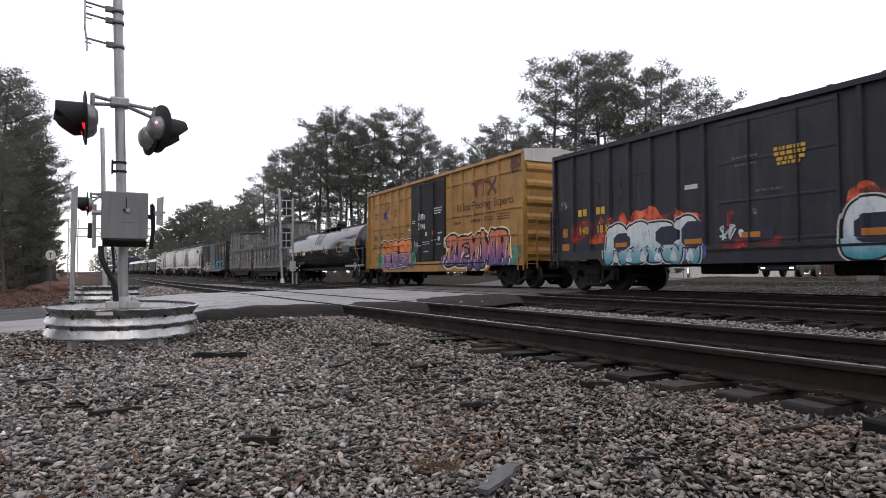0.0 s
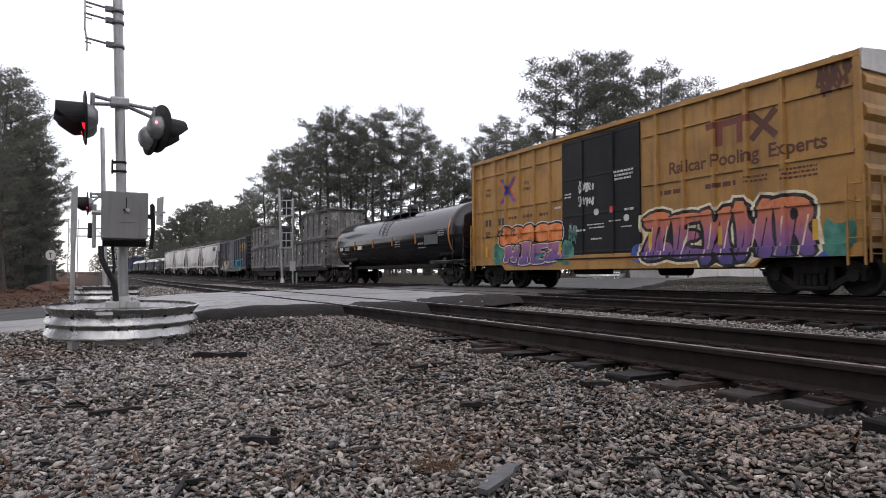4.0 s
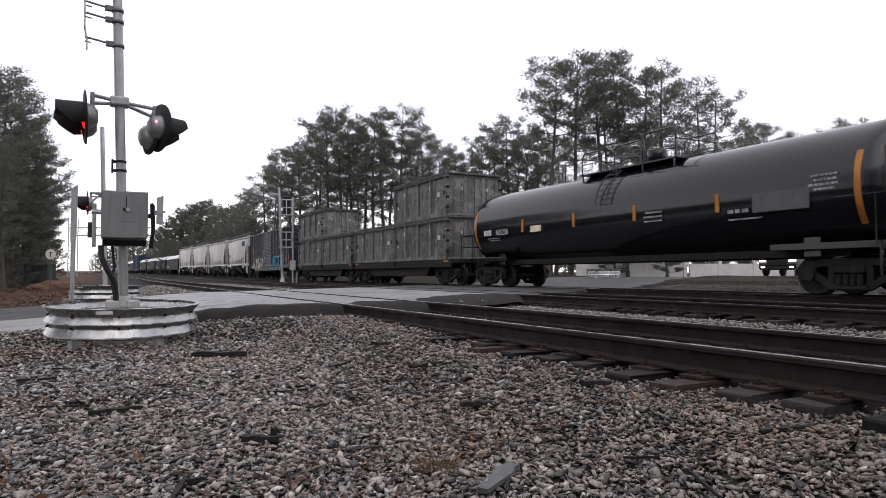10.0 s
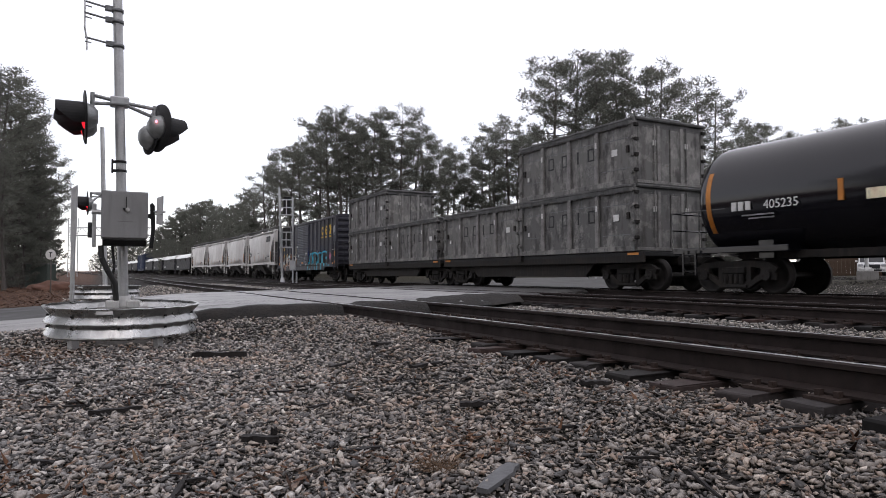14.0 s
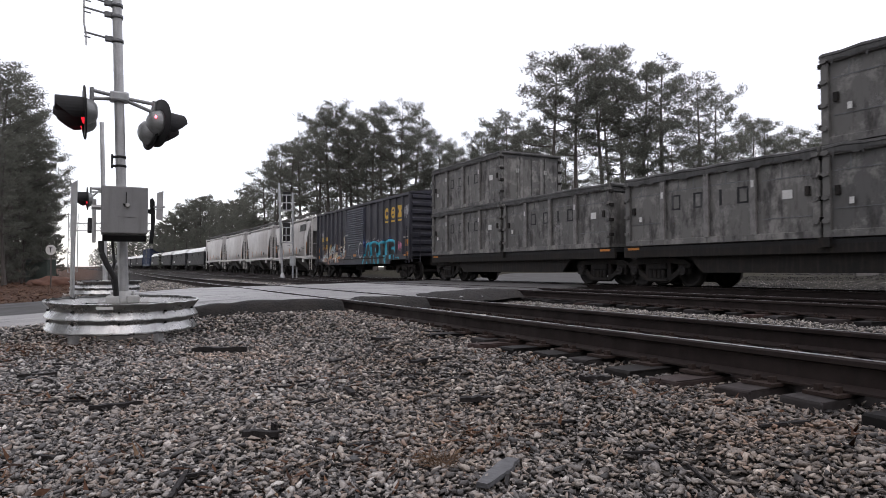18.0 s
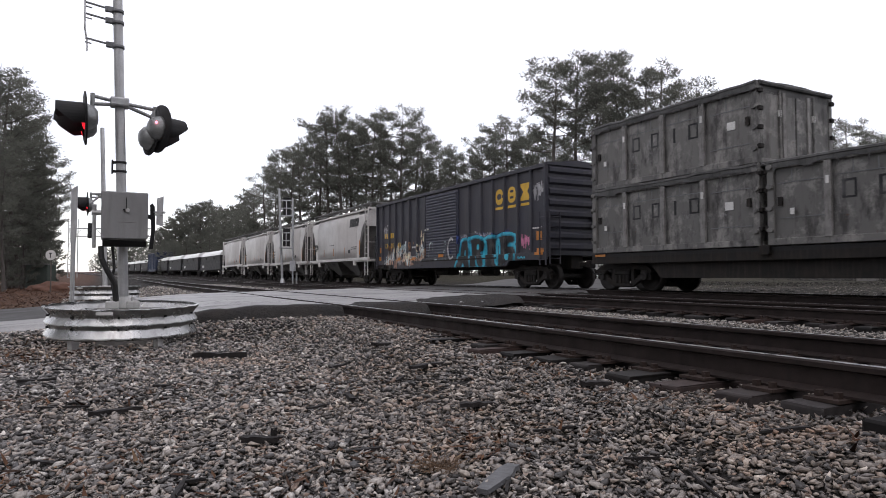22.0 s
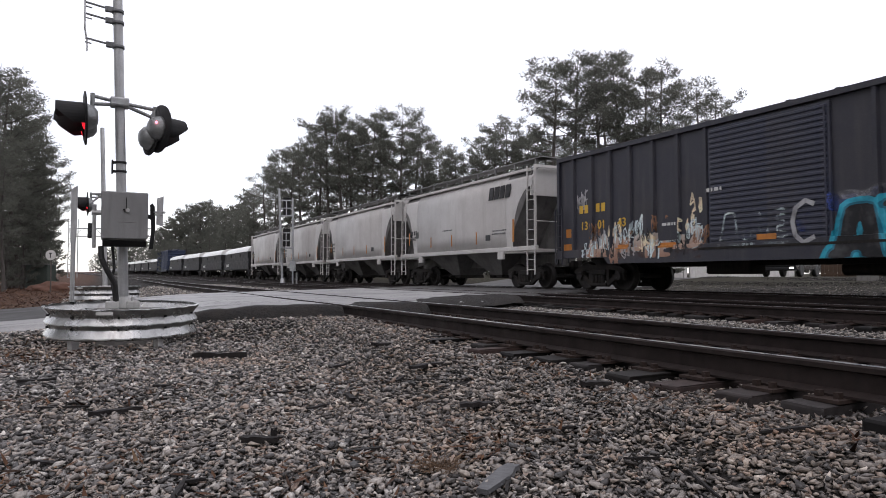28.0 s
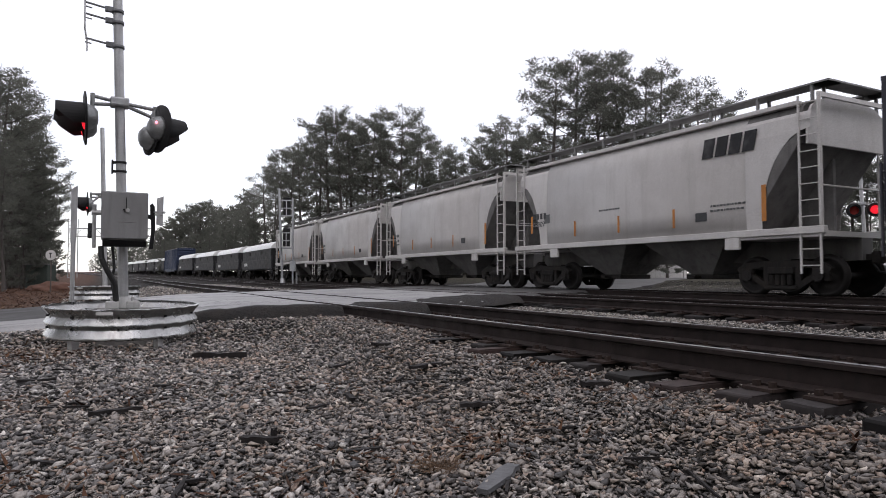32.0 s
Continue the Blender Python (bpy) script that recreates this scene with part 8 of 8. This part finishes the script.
# under2 stand
stand([(11.2, 96, 8.7), (13.1, 98, 9.8), (15.4, 100, 11.0), (17.8, 100, 11.4), (20.7, 101, 10.3), (53.1, 82, 13.0), (55.9, 88, 13.7), (58.5, 91, 13.0), (61.0, 93, 13.3), (38.9, 77, 11.3), (24.6, 95, 9.8), (37.0, 79, 10.9)], [4, 5])
# under3 stand
stand([(-6.0, 48, 4.6), (-5.0, 52, 5.8), (-3.9, 56, 5.4), (-3.0, 70, 4.4), (-7.3, 44, 5.8), (5.1, 152, 8.0), (6.8, 145, 8.3), (9.4, 116, 8.4), (63.0, 95, 13.7), (46.7, 61, 8.9), (49.8, 69, 9.1), (31.6, 90, 10.1)], [4, 5])


# bushes stand
stand([(35.0, 73, 3.9), (36.7, 71, 4.3), (38.4, 73, 4.0), (40.3, 72, 4.4), (42.2, 74, 4.1), (44.0, 73, 4.5), (45.8, 76, 4.1), (47.6, 74, 4.4), (49.4, 77, 4.1), (51.0, 76, 4.5), (52.7, 79, 4.1), (54.3, 78, 4.4), (55.9, 82, 4.1), (57.4, 80, 4.4), (58.9, 84, 4.1), (60.3, 83, 4.4), (61.7, 87, 4.1), (63.0, 86, 4.4)], [5])
# far end of the line
stand([(-0.5, 455, 9), (-0.2, 440, 12), (0.1, 446, 13), (0.35, 452, 16), (0.6, 440, 15), (0.9, 450, 17), (1.2, 440, 18), (1.5, 452, 19), (1.8, 442, 20), (2.1, 455, 22), (2.4, 445, 22), (2.7, 455, 23), (3.1, 230, 11.5), (3.6, 215, 11.0)], [5, 4, 5])
# shrubby edge that closes the wood below the crowns
stand([(11.5 + 1.7 * i, 104 - 0.25 * i + (i * 7) % 5, (6.2 if i < 12 else 8.5) + (i * 5) % 4 * 0.8) for i in range(31)], [4, 5])
# bushes at the foot of the rear stand
stand([(26.5 + 0.95 * i, 78 + (i * 3) % 4, 4.6 + (i * 2) % 3 * 0.5) for i in range(10)], [5])
# distant stand
stand([(3.9, 164, 9.1), (4.4, 158, 11.0), (4.9, 163, 12.7), (5.4, 157, 13.9), (5.9, 162, 15.5), (6.5, 156, 15.6), (7.0, 160, 16.8), (7.5, 155, 16.8), (8.0, 159, 17.6), (8.6, 148, 15.5), (9.1, 143, 14.3), (9.6, 137, 14.0)], [4, 5])
# distant lower stand
stand([(10.2, 131, 14.2), (10.7, 123, 14.1), (11.2, 117, 14.8), (4.7, 141, 7.5), (5.5, 141, 8.0), (6.4, 134, 8.3), (7.2, 134, 8.8), (8.1, 127, 8.5), (9.0, 121, 8.7), (9.9, 116, 8.8), (10.8, 110, 8.9), (11.9, 104, 9.0)], [4, 5])
# unseen woods added behind the camera to block low sky light and darken reflections
stand([(-38, 30, 24), (-55, 27, 22), (-72, 30, 25), (-90, 26, 24), (-108, 30, 22), (-125, 28, 25), (-142, 31, 24), (-160, 29, 25), (-178, 30, 24), (164, 33, 25), (148, 34, 24), (132, 36, 25)], [4, 5])
stand([(-46, 40, 28), (-64, 42, 27), (-82, 40, 29), (-100, 42, 28), (-117, 40, 27), (-134, 42, 29), (-151, 40, 28), (-169, 42, 27), (173, 44, 29), (156, 46, 28), (140, 48, 28), (122, 50, 27)], [1, 4])
stand([(-50, 22, 13), (-68, 21, 11), (-86, 20, 13), (-104, 22, 11), (-122, 21, 13), (-140, 22, 11), (-158, 23, 13), (-176, 24, 11), (166, 25, 13), (140, 28, 13)], [5])


# ---- litter on the gravel ----
def splinter(x, y, long, wide, thick, turn, label, key="wood_chip", pitch=0.0):
    rng = random.Random(int(x * 100 + y * 10))
    bm = B()
    n = 7
    rings = []
    for i in range(n):
        u = i / (n - 1)
        w = wide * (0.55 + 0.45 * math.sin(math.pi * (0.12 + 0.76 * u))) * rng.uniform(0.8, 1.1) / 2
        h = thick * rng.uniform(0.7, 1.1)
        xx = (u - 0.5) * long
        off = rng.uniform(-0.1, 0.1) * wide
        rings.append([bm.verts.new((xx, off - w, 0)), bm.verts.new((xx, off + w, 0)), bm.verts.new((xx, off + w * 0.9, h)), bm.verts.new((xx, off - w * 0.85, h * rng.uniform(0.8, 1.1)))])
    for a, b in zip(rings, rings[1:]):
        for k in range(4):
            bm.faces.new((a[k], a[(k + 1) % 4], b[(k + 1) % 4], b[k]))
    bm.faces.new(rings[0])
    bm.faces.new(rings[-1])
    bmesh.ops.recalc_face_normals(bm, faces=bm.faces)
    ob = part("wood_fragment" if key == "wood_chip" else "shingle_fragment", bm, M[key])
    ob.matrix_basis = Matrix.Translation((x, y, ground_z(x, y) + 0.022)) @ Euler((0, radians(pitch), radians(turn))).to_matrix().to_4x4()
    return tagged(ob, label, "debris", "wood fragments on the gravel")


splinter(1.13, 7.13, 0.56, 0.09, 0.05, -27, "dark broken piece of tie lying on gravel")
splinter(0.72, 3.29, 0.18, 0.05, 0.03, -28, "short dark wood fragment on gravel")
splinter(0.79, 3.30, 0.03, 0.025, 0.06, 20, "small upright wood stub on gravel")
splinter(1.50, 4.16, 0.20, 0.05, 0.02, 80, "thin grey-brown wood fragment on gravel")
splinter(2.33, 4.64, 0.42, 0.06, 0.025, 18, "long weathered splinter of wood on gravel")
splinter(2.02, 3.38, 0.22, 0.06, 0.03, -20, "flat dark wood fragment on gravel")
splinter(2.72, 3.14, 0.20, 0.05, 0.03, -24, "dark wood fragment near the track")
splinter(0.11, 4.45, 0.30, 0.05, 0.025, 10, "weathered splinter of wood on gravel")
splinter(2.48, 6.01, 0.20, 0.06, 0.03, -28, "dark wood fragment on gravel")
splinter(1.43, 2.23, 0.38, 0.085, 0.02, 40, "flat grey broken slate lying on gravel", "slate")
splinter(0.45, 5.3, 0.16, 0.04, 0.02, -15, "small dark splinter on gravel")
splinter(-0.4, 6.1, 0.3, 0.04, 0.02, 5, "dark stick lying on gravel")
splinter(1.9, 5.6, 0.25, 0.05, 0.02, 40, "dark stick lying on gravel")


trash = random.Random(5)
for k in range(34):
    bearing, dist = trash.uniform(-4, 58), 2.6 + 6.0 * trash.random() ** 1.3
    sx, sy = dist * math.sin(radians(bearing)), dist * math.cos(radians(bearing))
    if sx < 2.75 and sy < along(ROAD_NEAR, sx) - 1.2 and math.hypot(sx - 0.28, sy - 8.9) > 1.1:
        splinter(sx, sy, trash.uniform(0.07, 0.34), trash.uniform(0.012, 0.035), 0.012, trash.uniform(0, 180), "thin dark twig lying on gravel")


def pine_straw():
    """Rust-brown leaf scraps and pine straw caught in drifts among the stones."""
    rng = np.random.default_rng(19)
    vs = []
    for cx, cy, rx, ry, n in ((-0.55, 3.2, 0.5, 0.3, 260), (1.5, 2.75, 0.35, 0.2, 220), (-1.3, 7.9, 0.9, 0.55, 1900), (0.3, 2.55, 0.5, 0.2, 200), (1.35, 4.7, 0.6, 0.25, 160), (2.85, 3.3, 0.15, 0.9, 260), (-0.4, 5.0, 0.7, 0.2, 150)):
        for x, y in zip(rng.normal(cx, rx, n), rng.normal(cy, ry, n)):
            z = ground_z(x, y) + rng.uniform(0.012, 0.035)
            a, size = rng.uniform(0, 6.283), rng.uniform(0.008, 0.022)
            long = size * rng.choice((1.2, 3.2))
            d, e = np.array((math.cos(a), math.sin(a), rng.normal(0, 0.35))) * long, np.array((-math.sin(a), math.cos(a), rng.normal(0, 0.4))) * size * 0.45
            c = np.array((x, y, z))
            vs += [c - d, c + e, c + d, c - e]
    me = bpy.data.meshes.new("pine_straw")
    me.from_pydata([tuple(v) for v in vs], [], [(4 * i, 4 * i + 1, 4 * i + 2, 4 * i + 3) for i in range(len(vs) // 4)])
    tagged(part("pine_straw", me, M["leaf"]), "rust-brown leaf scraps and pine straw among the stones", "leaf litter", kind="stuff")


pine_straw()


def dead_tuft(x, y):
    rng = random.Random(8)
    bm = B()
    for _ in range(140):
        a, r = rng.uniform(0, 6.28), rng.uniform(0, 0.1)
        p = Vector((x + r * math.cos(a), y + r * math.sin(a), ground_z(x, y) + 0.02))
        q = p + Vector((rng.uniform(-.07, .07), rng.uniform(-.07, .07), rng.uniform(0.005, 0.05)))
        rod(bm, p, q, 0.0016, 3, 0.0006)
    tagged(part("dry_grass", bm, paint("dead_grass", (0.16, 0.10, 0.06), (0.08, 0.05, 0.03), 0.5, 0.9)), "flattened brown tuft of dead grass", "grass", kind="stuff")


dead_tuft(1.29, 2.49)


# ---- leaf litter on the verge beyond the road ----
def leaf_litter():
    rng = np.random.default_rng(9)
    n = 14000
    y = 18.5 + 30 * rng.uniform(0, 1, n) ** 1.6
    x = rng.uniform(-7.5, 1.0, n) - 0.02 * (y - 18)
    ok = [along(ROAD_FAR, a) + 0.7 < b for a, b in zip(x, y)]
    x, y = x[ok], y[ok]
    n = len(x)
    z = np.array([ground_z(a, b) for a, b in zip(x, y)]) + rng.uniform(0.01, 0.05, n)
    size = rng.uniform(0.025, 0.065, n)
    a = rng.uniform(0, 6.283, n)
    tip = rng.normal(0, 0.5, n) * size
    dx, dy = np.cos(a) * size, np.sin(a) * size
    v = np.stack([np.stack([x - dx, y - dy, z], 1), np.stack([x - dy * 0.5, y + dx * 0.5, z + np.abs(tip) * 0.5], 1), np.stack([x + dx, y + dy, z + np.abs(tip)], 1), np.stack([x + dy * 0.5, y - dx * 0.5, z + 0.01], 1)], 1).reshape(-1, 3)
    me = bpy.data.meshes.new("leaf_litter")
    me.from_pydata(v.tolist(), [], [(4 * i, 4 * i + 1, 4 * i + 2, 4 * i + 3) for i in range(n)])
    tagged(part("leaf_litter", me, M["leaf"]), "brown fallen leaves and pine straw on the verge", "leaf litter", kind="stuff")


leaf_litter()


# ---- what moves ----
def run(t):
    """Metres that the train has gone after t seconds; it slows a little."""
    return 2.9808 * t - 0.0053034 * t ** 2 / 2 - 0.00028485 * t ** 3 / 6 - 0.00002522 * t ** 4 / 24


def motions():
    for ob, c, z in ROLLING:
        rows = []
        for t in range(0, 33):
            s = c - 0.12 - run(t)
            a, b = on_track(TRACK_3, s - 5), on_track(TRACK_3, s + 5)
            turn = math.degrees(math.atan2(a[0] - b[0], b[1] - a[1]))
            rows.append((t, pose((a[0] + b[0]) / 2, (a[1] + b[1]) / 2, (a[2] + b[2]) / 2 + z, 0, 0, turn)))
        walk(ob, rows)
    for w in WHEELSETS:
        at = w.matrix_basis.translation.copy()
        walk(w, [(i * 0.2, pose(at.x, at.y, at.z, math.degrees(run(i * 0.2) / WHEEL_R))) for i in range(161)])


motions()
